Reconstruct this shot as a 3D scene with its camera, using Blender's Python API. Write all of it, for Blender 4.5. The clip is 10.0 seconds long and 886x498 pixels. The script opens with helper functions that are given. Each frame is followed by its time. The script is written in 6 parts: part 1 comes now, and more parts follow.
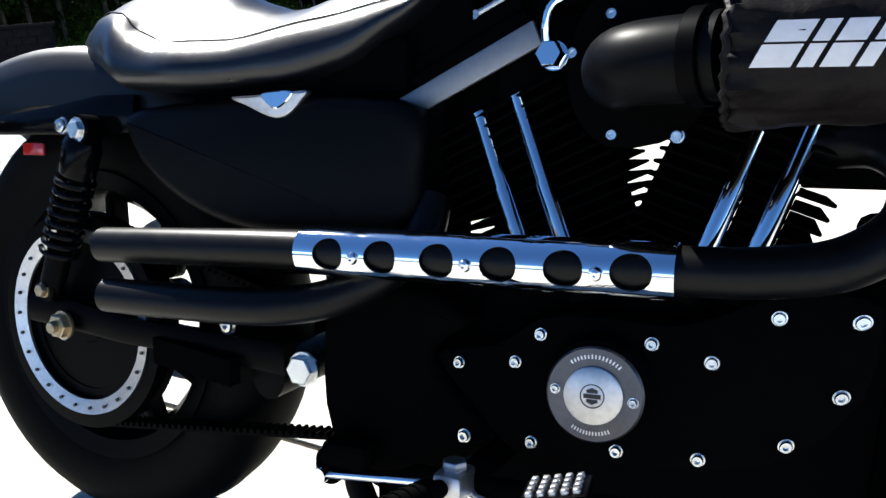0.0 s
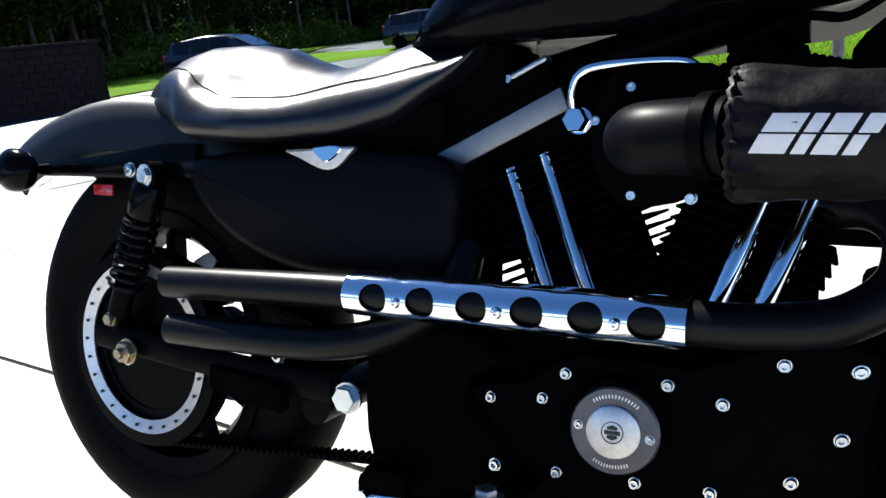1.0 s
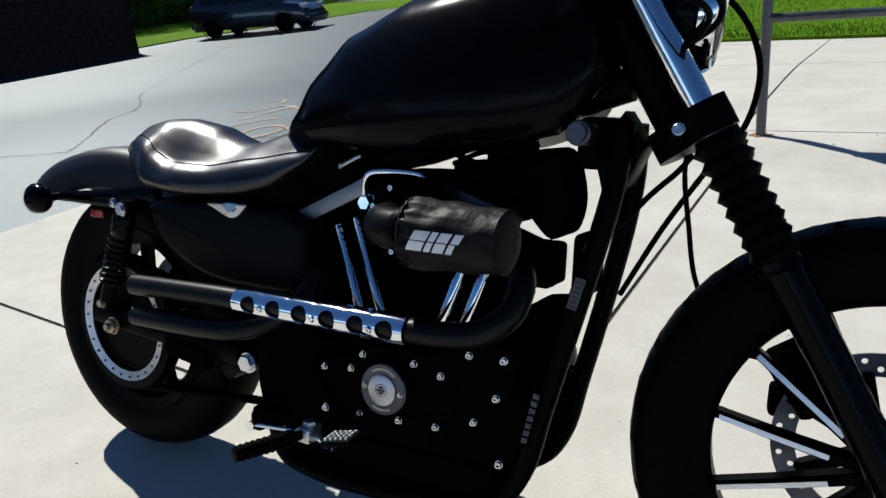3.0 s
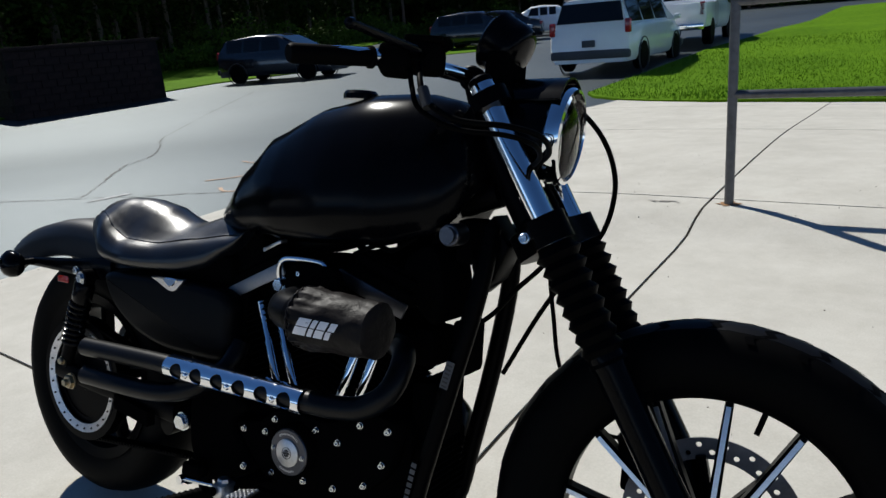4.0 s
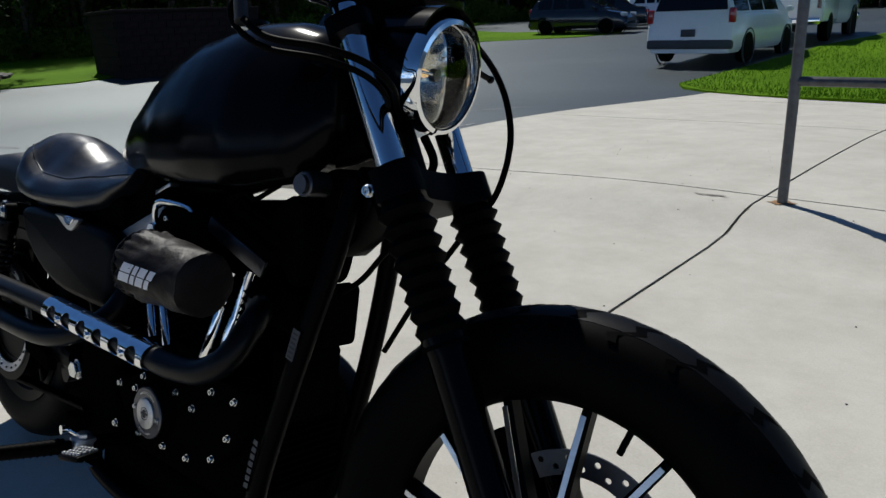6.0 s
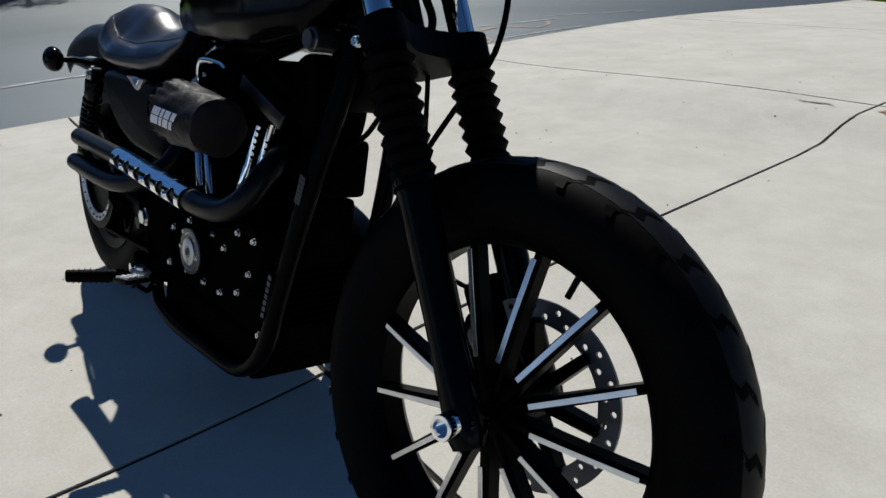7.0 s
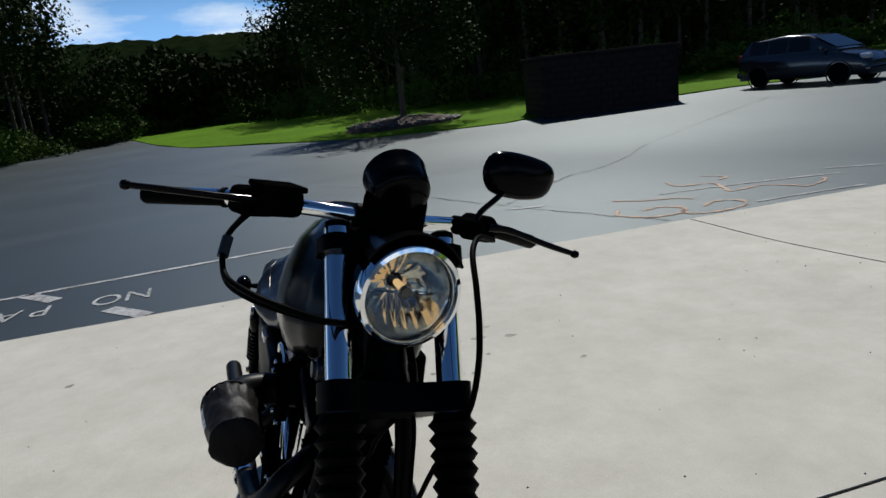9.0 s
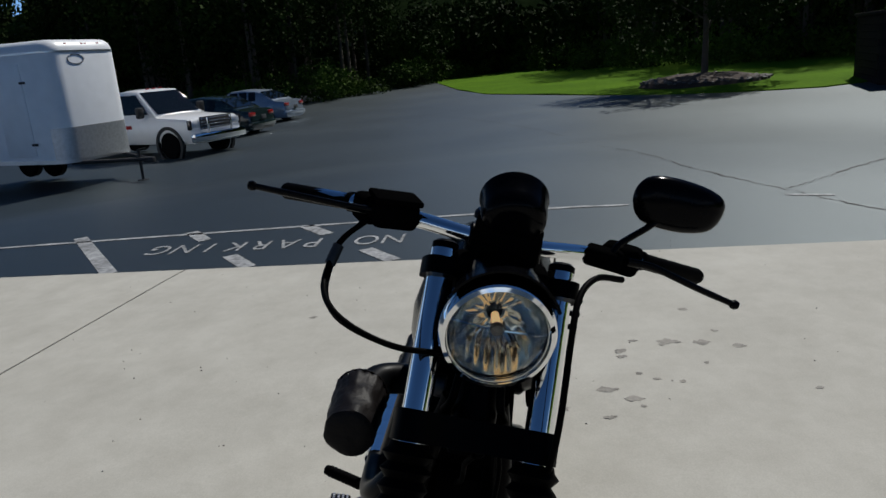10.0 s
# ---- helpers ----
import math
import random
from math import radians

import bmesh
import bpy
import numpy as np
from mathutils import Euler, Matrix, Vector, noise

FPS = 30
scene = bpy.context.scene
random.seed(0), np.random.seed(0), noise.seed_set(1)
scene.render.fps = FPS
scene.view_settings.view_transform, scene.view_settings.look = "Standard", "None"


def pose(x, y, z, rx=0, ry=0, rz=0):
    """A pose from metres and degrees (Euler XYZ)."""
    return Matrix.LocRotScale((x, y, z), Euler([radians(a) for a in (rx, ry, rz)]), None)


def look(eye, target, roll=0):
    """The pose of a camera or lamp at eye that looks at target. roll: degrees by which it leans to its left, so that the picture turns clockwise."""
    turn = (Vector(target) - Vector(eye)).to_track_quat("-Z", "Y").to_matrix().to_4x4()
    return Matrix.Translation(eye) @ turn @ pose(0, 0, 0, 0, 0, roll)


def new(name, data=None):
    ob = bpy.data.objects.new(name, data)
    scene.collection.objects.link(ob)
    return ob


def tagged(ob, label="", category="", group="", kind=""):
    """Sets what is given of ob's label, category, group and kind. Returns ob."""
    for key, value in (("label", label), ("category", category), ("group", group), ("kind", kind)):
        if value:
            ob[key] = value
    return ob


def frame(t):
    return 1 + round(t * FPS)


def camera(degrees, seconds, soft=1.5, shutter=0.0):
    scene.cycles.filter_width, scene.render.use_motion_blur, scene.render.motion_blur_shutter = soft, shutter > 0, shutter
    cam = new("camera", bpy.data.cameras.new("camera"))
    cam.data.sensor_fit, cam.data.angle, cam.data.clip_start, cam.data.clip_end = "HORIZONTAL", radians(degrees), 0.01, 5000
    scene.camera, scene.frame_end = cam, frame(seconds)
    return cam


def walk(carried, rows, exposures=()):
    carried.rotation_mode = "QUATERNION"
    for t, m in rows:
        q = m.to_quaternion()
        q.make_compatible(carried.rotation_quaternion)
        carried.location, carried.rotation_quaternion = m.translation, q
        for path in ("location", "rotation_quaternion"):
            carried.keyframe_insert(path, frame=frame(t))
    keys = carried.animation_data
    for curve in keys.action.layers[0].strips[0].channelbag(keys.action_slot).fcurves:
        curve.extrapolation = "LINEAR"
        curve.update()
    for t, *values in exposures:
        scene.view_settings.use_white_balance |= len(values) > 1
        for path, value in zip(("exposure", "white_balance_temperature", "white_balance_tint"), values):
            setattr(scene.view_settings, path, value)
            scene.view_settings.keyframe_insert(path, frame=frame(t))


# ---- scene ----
cam = camera(63.03, 10.0)
PATH = [
    (0, (0.9841, -0.7899, 0.6842), (0.4443, 0.3220, 0.2814), -6.10),
    (0.5, (0.9582, -0.8127, 0.7061), (0.3804, 0.2821, 0.3092), -6.60),
    (1, (1.0110, -0.8417, 0.7403), (0.4182, 0.2528, 0.3650), -6.35),
    (1.5, (1.1177, -0.8656, 0.7861), (0.4891, 0.1672, 0.3084), -7.36),
    (2, (1.2706, -0.8989, 0.8627), (0.5953, 0.0609, 0.3033), -6.95),
    (2.5, (1.3813, -0.9604, 0.9149), (0.7134, 0.0264, 0.3952), -6.66),
    (3, (1.5017, -1.0576, 0.9795), (0.8710, -0.0161, 0.5239), -6.02),
    (4.3, (1.8387, -1.0426, 1.0877), (1.1274, -0.0152, 0.7290), -4.60),
    (4.5, (1.8865, -1.0116, 1.0870), (1.1340, -0.0084, 0.7444), -4.38),
    (5, (1.9546, -0.9283, 1.0933), (1.1461, 0.0398, 0.7783), -2.97),
    (5.5, (1.9685, -0.8254, 1.0536), (1.1450, 0.1267, 0.7289), -1.56),
    (6, (1.9559, -0.7277, 0.9714), (1.1624, 0.2230, 0.5759), -2.17),
    (6.2, (1.9919, -0.7236, 0.9439), (1.1762, 0.1914, 0.5110), -3.50),
    (7.3, (2.1959, -0.6225, 0.9048), (1.2679, 0.1087, 0.3625), -1.20),
    (7.5, (2.2222, -0.5887, 0.9242), (1.2758, 0.1353, 0.4046), -0.60),
    (8, (2.2594, -0.4729, 0.9700), (1.2381, 0.1876, 0.5111), -1.24),
    (8.5, (2.2613, -0.3274, 1.0914), (1.1731, 0.2452, 0.6693), -3.06),
    (9, (2.2944, -0.1738, 1.1966), (1.0826, 0.1910, 0.8988), -6.09),
    (9.5, (2.3552, -0.0410, 1.2756), (1.0874, 0.0007, 0.9910), -6.42),
    (10, (2.2285, 0.0966, 1.2673), (0.9801, -0.0358, 0.9297), -4.35),
]
EXPOSURE = [(0, 1.38), (1.2, 1.31), (1.8, 1.14), (2.5, 0.5), (3.2, 0.33), (4.5, -0.01), (6.0, -0.11), (7.4, 0.02), (8.3, -0.25), (9.0, -0.19), (9.5, -0.4), (10, -0.5)]
walk(cam, [(t, look(eye, target, roll)) for t, eye, target, roll in PATH], EXPOSURE)

# ---- light: clear afternoon sky, high sun behind the motorcycle ----
SUN_DIR = Vector((-0.76, 0.43, 1.0)).normalized()
world = bpy.data.worlds.new("sky")
scene.world = world
world.use_nodes = True
wn, wl = world.node_tree.nodes, world.node_tree.links
sky = wn.new("ShaderNodeTexSky")
sky.sky_type, sky.sun_disc = "NISHITA", False
sky.sun_elevation = math.asin(SUN_DIR.z)
sky.sun_rotation = math.atan2(SUN_DIR.x, SUN_DIR.y)
sky.air_density, sky.dust_density = 1.0, 0.1
sky.ozone_density, sky.altitude = 5.0, 1200.0
geo = wn.new("ShaderNodeTexCoord")
low_sky = wn.new("ShaderNodeSeparateXYZ")
wl.new(geo.outputs["Generated"], low_sky.inputs[0])
near_rim = wn.new("ShaderNodeMapRange")
near_rim.interpolation_type = "SMOOTHSTEP"
near_rim.inputs["From Min"].default_value, near_rim.inputs["From Max"].default_value = 0.07, 0.20
near_rim.inputs["To Min"].default_value, near_rim.inputs["To Max"].default_value = 1.0, 0.0
wl.new(low_sky.outputs["Z"], near_rim.inputs["Value"])
mapn = wn.new("ShaderNodeMapping")
mapn.inputs["Scale"].default_value = (2.2, 2.2, 9.0)
cloud = wn.new("ShaderNodeTexNoise")
cloud.inputs["Scale"].default_value, cloud.inputs["Detail"].default_value = 1.4, 7.0
ramp = wn.new("ShaderNodeValToRGB")
ramp.color_ramp.elements[0].position, ramp.color_ramp.elements[1].position = 0.45, 0.56
mixc = wn.new("ShaderNodeMixRGB")
mixc.inputs[2].default_value = (20.0, 22.0, 24.0, 1)
wl.new(geo.outputs["Generated"], mapn.inputs["Vector"])
wl.new(mapn.outputs["Vector"], cloud.inputs["Vector"])
wl.new(cloud.outputs["Fac"], ramp.inputs["Fac"])
bank = wn.new("ShaderNodeMath")
bank.operation = "MULTIPLY"
wl.new(ramp.outputs["Color"], bank.inputs[0])
wl.new(near_rim.outputs["Result"], bank.inputs[1])
wl.new(bank.outputs[0], mixc.inputs[0])
tint = wn.new("ShaderNodeMixRGB")
tint.blend_type = "MULTIPLY"
tint.inputs[0].default_value = 1.0
tint.inputs[2].default_value = (0.61, 0.92, 1.20, 1)
wl.new(sky.outputs["Color"], tint.inputs[1])
haze = wn.new("ShaderNodeMixRGB")
haze.inputs[2].default_value = (6.0, 12.5, 23.0, 1)
wl.new(near_rim.outputs["Result"], haze.inputs[0])
wl.new(tint.outputs["Color"], haze.inputs[1])
wl.new(haze.outputs["Color"], mixc.inputs[1])
wl.new(mixc.outputs["Color"], wn["Background"].inputs["Color"])
wn["Background"].inputs["Strength"].default_value = 0.048
sun_data = bpy.data.lights.new("sun", "SUN")
sun_data.energy, sun_data.angle, sun_data.color = 5.0, radians(0.55), (1.0, 0.98, 0.92)
sun = new("sun", sun_data)
sun.matrix_world = look(SUN_DIR * 40, (0, 0, 0))

# ---- materials ----
def mat(name, base, rough=0.5, metal=0.0, var=0.15, scale=30.0, bump=0.0, bscale=None, spec=0.5, coat=0.0, second=None, big=0.0, emit=None, trans=0.0, stretch=None, dist=0.01, rvar=0.0):
    """Node material: base colour with two scales of noise, fine relief, optional second colour in patches."""
    m = bpy.data.materials.new(name)
    m.use_nodes = True
    n, l = m.node_tree.nodes, m.node_tree.links
    b = n["Principled BSDF"]
    b.inputs["Roughness"].default_value, b.inputs["Metallic"].default_value = rough, metal
    b.inputs["Specular IOR Level"].default_value = spec
    b.inputs["Coat Weight"].default_value = coat
    b.inputs["Coat Roughness"].default_value = 0.06
    b.inputs["Transmission Weight"].default_value = trans
    co = n.new("ShaderNodeTexCoord")
    vec = co.outputs["Object"]
    if stretch:
        mp = n.new("ShaderNodeMapping")
        mp.inputs["Scale"].default_value = stretch
        l.new(vec, mp.inputs["Vector"])
        vec = mp.outputs["Vector"]
    fine = n.new("ShaderNodeTexNoise")
    fine.inputs["Scale"].default_value, fine.inputs["Detail"].default_value = scale, 6.0
    l.new(vec, fine.inputs["Vector"])
    coarse = n.new("ShaderNodeTexNoise")
    coarse.inputs["Scale"].default_value, coarse.inputs["Detail"].default_value = big if big else scale * 0.13, 4.0
    l.new(vec, coarse.inputs["Vector"])
    mul = n.new("ShaderNodeMath")
    mul.operation = "MULTIPLY_ADD"
    mul.inputs[1].default_value = 0.5
    half = n.new("ShaderNodeMath")
    half.operation = "MULTIPLY"
    half.inputs[1].default_value = 0.5
    l.new(coarse.outputs["Fac"], half.inputs[0])
    l.new(fine.outputs["Fac"], mul.inputs[0])
    l.new(half.outputs[0], mul.inputs[2])
    r = n.new("ShaderNodeValToRGB")
    lo = second if second else tuple(c * (1 - var) for c in base)
    hi = base if second else tuple(min(1, c * (1 + var)) for c in base)
    r.color_ramp.elements[0].position, r.color_ramp.elements[1].position = 0.36, 0.64
    r.color_ramp.elements[0].color, r.color_ramp.elements[1].color = (*lo, 1), (*hi, 1)
    l.new(mul.outputs[0], r.inputs["Fac"])
    l.new(r.outputs["Color"], b.inputs["Base Color"])
    if rvar:
        rr = n.new("ShaderNodeMapRange")
        rr.inputs["To Min"].default_value, rr.inputs["To Max"].default_value = max(0.0, rough - rvar), min(1.0, rough + rvar)
        l.new(coarse.outputs["Fac"], rr.inputs["Value"])
        l.new(rr.outputs["Result"], b.inputs["Roughness"])
    if bump:
        bt = n.new("ShaderNodeTexNoise")
        bt.inputs["Scale"].default_value, bt.inputs["Detail"].default_value = bscale or scale, 5.0
        l.new(vec, bt.inputs["Vector"])
        bp = n.new("ShaderNodeBump")
        bp.inputs["Strength"].default_value, bp.inputs["Distance"].default_value = bump, dist
        l.new(bt.outputs["Fac"], bp.inputs["Height"])
        l.new(bp.outputs["Normal"], b.inputs["Normal"])
    if emit:
        b.inputs["Emission Color"].default_value, b.inputs["Emission Strength"].default_value = (*emit[:3], 1), emit[3]
    return m


PAINT = mat("gloss_black_paint", (0.0015, 0.0016, 0.0022), 0.16, spec=0.06, scale=60, rvar=0.03)
DENIM = mat("satin_black_paint", (0.0022, 0.0024, 0.0030), 0.38, spec=0.06, scale=220, bump=0.03, dist=0.001, rvar=0.05)
SATIN = mat("satin_fender_paint", (0.003, 0.0034, 0.0044), 0.42, spec=0.28, scale=220, bump=0.03, dist=0.001, rvar=0.05)
MATTEALU = mat("matt_machined_aluminium", (0.30, 0.30, 0.31), 0.55, 0.9, var=0.08, scale=240)
CASE = mat("wrinkle_black_engine_paint", (0.0022, 0.0022, 0.0023), 0.6, spec=0.0, scale=500, bump=0.12, dist=0.001)
PIPE = mat("black_ceramic_pipe", (0.003, 0.003, 0.003), 0.36, spec=0.15, scale=350, bump=0.04, dist=0.0006, second=(0.002, 0.002, 0.0024), rvar=0.06)
FRAME = mat("black_powder_coat", (0.0014, 0.0014, 0.0017), 0.36, spec=0.025, scale=120, rvar=0.05)
CHROME = mat("chrome", (0.86, 0.87, 0.88), 0.05, 1.0, var=0.02, scale=40, rvar=0.03)
ALU = mat("machined_aluminium", (0.62, 0.63, 0.65), 0.30, 1.0, var=0.10, scale=300, stretch=(1, 1, 8))
BRUSHED = mat("brushed_aluminium", (0.55, 0.55, 0.56), 0.38, 1.0, var=0.12, scale=200)
DARKALU = mat("anodised_dark_aluminium", (0.10, 0.10, 0.11), 0.40, 1.0, var=0.12, scale=200)
BOLT = mat("zinc_bolt", (0.66, 0.67, 0.66), 0.24, 1.0, var=0.18, scale=300, rvar=0.08)
BRASS = mat("weathered_zinc", (0.40, 0.33, 0.22), 0.45, 1.0, var=0.3, scale=180)
RUBBER = mat("tyre_rubber", (0.0014, 0.0014, 0.0015), 0.58, spec=0.03, scale=160, bump=0.10, dist=0.001, second=(0.0024, 0.0023, 0.0022))
RUBBER2 = mat("soft_black_rubber", (0.0016, 0.0016, 0.0017), 0.5, spec=0.015, scale=90, bump=0.05, dist=0.001)
LEATHER = mat("black_vinyl_leather", (0.0035, 0.0042, 0.006), 0.3, spec=0.5, scale=420, bump=0.22, dist=0.0008, bscale=700, rvar=0.06)
FABRIC = mat("brown_black_fabric", (0.0075, 0.0056, 0.0055), 0.5, spec=0.12, scale=260, bump=0.6, bscale=42, dist=0.005, second=(0.0035, 0.0027, 0.0028))
PRINT = mat("white_print", (0.72, 0.72, 0.74), 0.55, var=0.06, scale=160)
REDLENS = mat("red_lens", (0.35, 0.012, 0.01), 0.15, coat=0.5)
AMBER = mat("smoked_lens", (0.03, 0.02, 0.016), 0.12, coat=0.6)
CONCRETE = mat("broom_finished_concrete", (0.508, 0.488, 0.438), 0.86, var=0.1, scale=170, big=1.3, second=(0.43, 0.412, 0.367), bump=0.02, bscale=300, dist=0.002, spec=0.25)
# cloudy mottling and small stains over the concrete
cn, cl = CONCRETE.node_tree.nodes, CONCRETE.node_tree.links
cb = cn["Principled BSDF"]
mott, mramp, mmul, where = cn.new("ShaderNodeTexNoise"), cn.new("ShaderNodeValToRGB"), cn.new("ShaderNodeMixRGB"), cn.new("ShaderNodeNewGeometry")
mott.inputs["Scale"].default_value, mott.inputs["Detail"].default_value, mott.inputs["Roughness"].default_value = 4.5, 10.0, 0.72
mramp.color_ramp.elements[0].position, mramp.color_ramp.elements[1].position = 0.34, 0.62
mramp.color_ramp.elements[0].color, mramp.color_ramp.elements[1].color = (0.89, 0.89, 0.88, 1), (1.03, 1.04, 1.04, 1)
mmul.blend_type = "MULTIPLY"
mmul.inputs[0].default_value = 1.0
cl.new(where.outputs["Position"], mott.inputs["Vector"])
cl.new(mott.outputs["Fac"], mramp.inputs["Fac"])
cl.new(cb.inputs["Base Color"].links[0].from_socket, mmul.inputs[1])
cl.new(mramp.outputs["Color"], mmul.inputs[2])
cl.new(mmul.outputs["Color"], cb.inputs["Base Color"])
ASPHALT = mat("worn_asphalt", (0.0088, 0.0158, 0.0218), 0.46, scale=9, big=0.22, second=(0.005, 0.0092, 0.013), bump=0.25, bscale=180, dist=0.004, spec=0.92, rvar=0.07)
ASPHALT.node_tree.nodes["Principled BSDF"].inputs["Specular Tint"].default_value = (0.80, 0.95, 1.0, 1)
JOINT = mat("joint_dirt", (0.030, 0.026, 0.021), 0.95, scale=60, var=0.4, spec=0.1)
CRACK = mat("asphalt_crack_fill", (0.016, 0.016, 0.017), 0.7, scale=60, var=0.3)
WHITELINE = mat("worn_road_paint", (0.42, 0.43, 0.44), 0.7, scale=26, big=5.0, second=(0.13, 0.135, 0.14))
ORANGE = mat("orange_spray_paint", (0.6, 0.4, 0.27), 0.8, scale=75, big=4.0, second=(0.16, 0.115, 0.09))
STAIN = mat("oil_spot", (0.22, 0.205, 0.18), 0.7, scale=40, var=0.35)
RUST = mat("rust_stain", (0.24, 0.13, 0.055), 0.9, scale=30, var=0.35)
GRASS = mat("mown_grass", (0.095, 0.195, 0.007), 0.85, scale=5, big=0.35, second=(0.055, 0.125, 0.004), bump=0.5, bscale=70, dist=0.02, spec=0.03)
BLADE = mat("grass_blades", (0.115, 0.235, 0.01), 0.7, scale=3, big=0.4, second=(0.068, 0.15, 0.006), spec=0.05)
# woodland shade as a near-black second colour, sunlit highlights as green patches
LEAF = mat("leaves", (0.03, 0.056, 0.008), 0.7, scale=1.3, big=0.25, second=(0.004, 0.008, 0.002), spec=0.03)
LEAF2 = mat("tree_leaves", (0.03, 0.054, 0.009), 0.7, scale=2.0, big=0.5, second=(0.01, 0.019, 0.004), spec=0.04)
# brighter green than the woods, standing in for sun glowing through the leaves
BUSH = mat("backlit_bush_leaves", (0.085, 0.15, 0.018), 0.7, scale=2.0, big=0.4, second=(0.014, 0.028, 0.005), spec=0.04)
RIDGE = mat("far_wooded_ridge", (0.010, 0.017, 0.006), 0.9, scale=0.25, big=0.03, second=(0.003, 0.006, 0.003), spec=0.0)
# sky glare on the tyre crown, put in as lighter, glossier rubber
TREADRUB = mat("glare_tread_rubber", (0.0032, 0.0032, 0.0035), 0.5, spec=0.13, scale=140, bump=0.08, dist=0.001, second=(0.002, 0.002, 0.0022))
BARK = mat("bark", (0.075, 0.055, 0.042), 0.9, scale=18, bump=0.8, bscale=30, stretch=(1, 1, 0.25), dist=0.03)
MULCH = mat("mulch", (0.045, 0.028, 0.02), 0.95, scale=40, var=0.4, bump=0.6)
STONE = mat("bed_stone", (0.13, 0.12, 0.115), 0.85, scale=20, var=0.3)
BRICK = mat("split_face_brown_block", (0.032, 0.022, 0.02), 0.92, scale=12, second=(0.019, 0.013, 0.0125), bump=0.7, bscale=30, dist=0.02, spec=0.1)
MORTAR = mat("dark_mortar", (0.016, 0.014, 0.0135), 0.95, scale=25, spec=0.1)
STEELRAIL = mat("weathered_steel_rail", (0.11, 0.115, 0.125), 0.42, 0.7, scale=40, second=(0.07, 0.07, 0.075), rvar=0.1)
WHITECAR = mat("white_car_paint", (0.82, 0.83, 0.84), 0.25, coat=0.6, var=0.03, scale=4)
BLACKCAR = mat("black_car_paint", (0.010, 0.011, 0.014), 0.18, coat=0.7, scale=4)
GREENCAR = mat("dark_green_car_paint", (0.012, 0.025, 0.026), 0.2, coat=0.7, scale=4)
SILVERCAR = mat("silver_blue_car_paint", (0.30, 0.36, 0.44), 0.28, 0.4, coat=0.5, scale=4)
REDCAR = mat("dark_red_car_paint", (0.10, 0.016, 0.022), 0.2, coat=0.7, scale=4)
CARGLASS = mat("tinted_car_glass", (0.004, 0.006, 0.007), 0.04, spec=0.35, scale=4)
TRIM = mat("grey_plastic_trim", (0.055, 0.058, 0.064), 0.6, scale=30)
DARKTRIM = mat("black_plastic", (0.012, 0.012, 0.013), 0.55, scale=30)
TRAILERWHITE = mat("white_aluminium_sheet", (0.84, 0.86, 0.88), 0.38, var=0.05, scale=3, rvar=0.06)
TREADPLATE = mat("diamond_plate", (0.55, 0.56, 0.58), 0.38, 0.9, var=0.15, scale=120, bump=0.5, bscale=110, dist=0.004)
HEADLENS = mat("car_lamp_lens", (0.55, 0.57, 0.6), 0.08, coat=0.8, scale=30)
BULB = mat("glowing_bulb", (1.0, 0.8, 0.5), 0.3, emit=(1.0, 0.62, 0.28, 0.75))
REFLECTOR = mat("lamp_reflector", (0.62, 0.61, 0.57), 0.13, 1.0, var=0.05, scale=60)


def clear_lens(name):
    """Thin clear cover: lets everything through, with a faint mirror gloss."""
    m = bpy.data.materials.new(name)
    m.use_nodes = True
    n, l = m.node_tree.nodes, m.node_tree.links
    n.remove(n["Principled BSDF"])
    clear, gloss, mix, fres = n.new("ShaderNodeBsdfTransparent"), n.new("ShaderNodeBsdfGlossy"), n.new("ShaderNodeMixShader"), n.new("ShaderNodeFresnel")
    gloss.inputs["Roughness"].default_value = 0.02
    clear.inputs["Color"].default_value = (0.93, 0.93, 0.91, 1)
    fres.inputs["IOR"].default_value = 1.25
    l.new(fres.outputs["Fac"], mix.inputs[0])
    l.new(clear.outputs[0], mix.inputs[1])
    l.new(gloss.outputs[0], mix.inputs[2])
    l.new(mix.outputs[0], n["Material Output"].inputs["Surface"])
    return m


CLEAR = clear_lens("clear_lens_cover")

# ---- mesh tools ----
def thing(name, m, label, category, group="", kind=""):
    ob = new(name)
    ob.matrix_world = m
    return tagged(ob, label, category, group, kind)


def part(name, bm, material, parent=None, label="", m=None, sharp=38):
    """Links a bmesh as one mesh object under a thing or a part."""
    if m is not None:
        bm.transform(m)
    bmesh.ops.recalc_face_normals(bm, faces=bm.faces)
    me = bpy.data.meshes.new(name)
    bm.to_mesh(me)
    bm.free()
    me.materials.append(material)
    me.shade_smooth()
    me.set_sharp_from_angle(angle=radians(sharp))
    ob = new(name, me)
    if parent:
        ob.parent = parent
    return tagged(ob, label)


def raw(name, verts, faces, material, parent=None, label="", smooth=False):
    me = bpy.data.meshes.new(name)
    me.from_pydata(verts, [], faces)
    me.materials.append(material)
    if smooth:
        me.shade_smooth()
    ob = new(name, me)
    if parent:
        ob.parent = parent
    return tagged(ob, label)


def join(*bms):
    out = bmesh.new()
    for b in bms:
        tmp = bpy.data.meshes.new("tmp")
        b.to_mesh(tmp)
        b.free()
        out.from_mesh(tmp)
        bpy.data.meshes.remove(tmp)
    return out


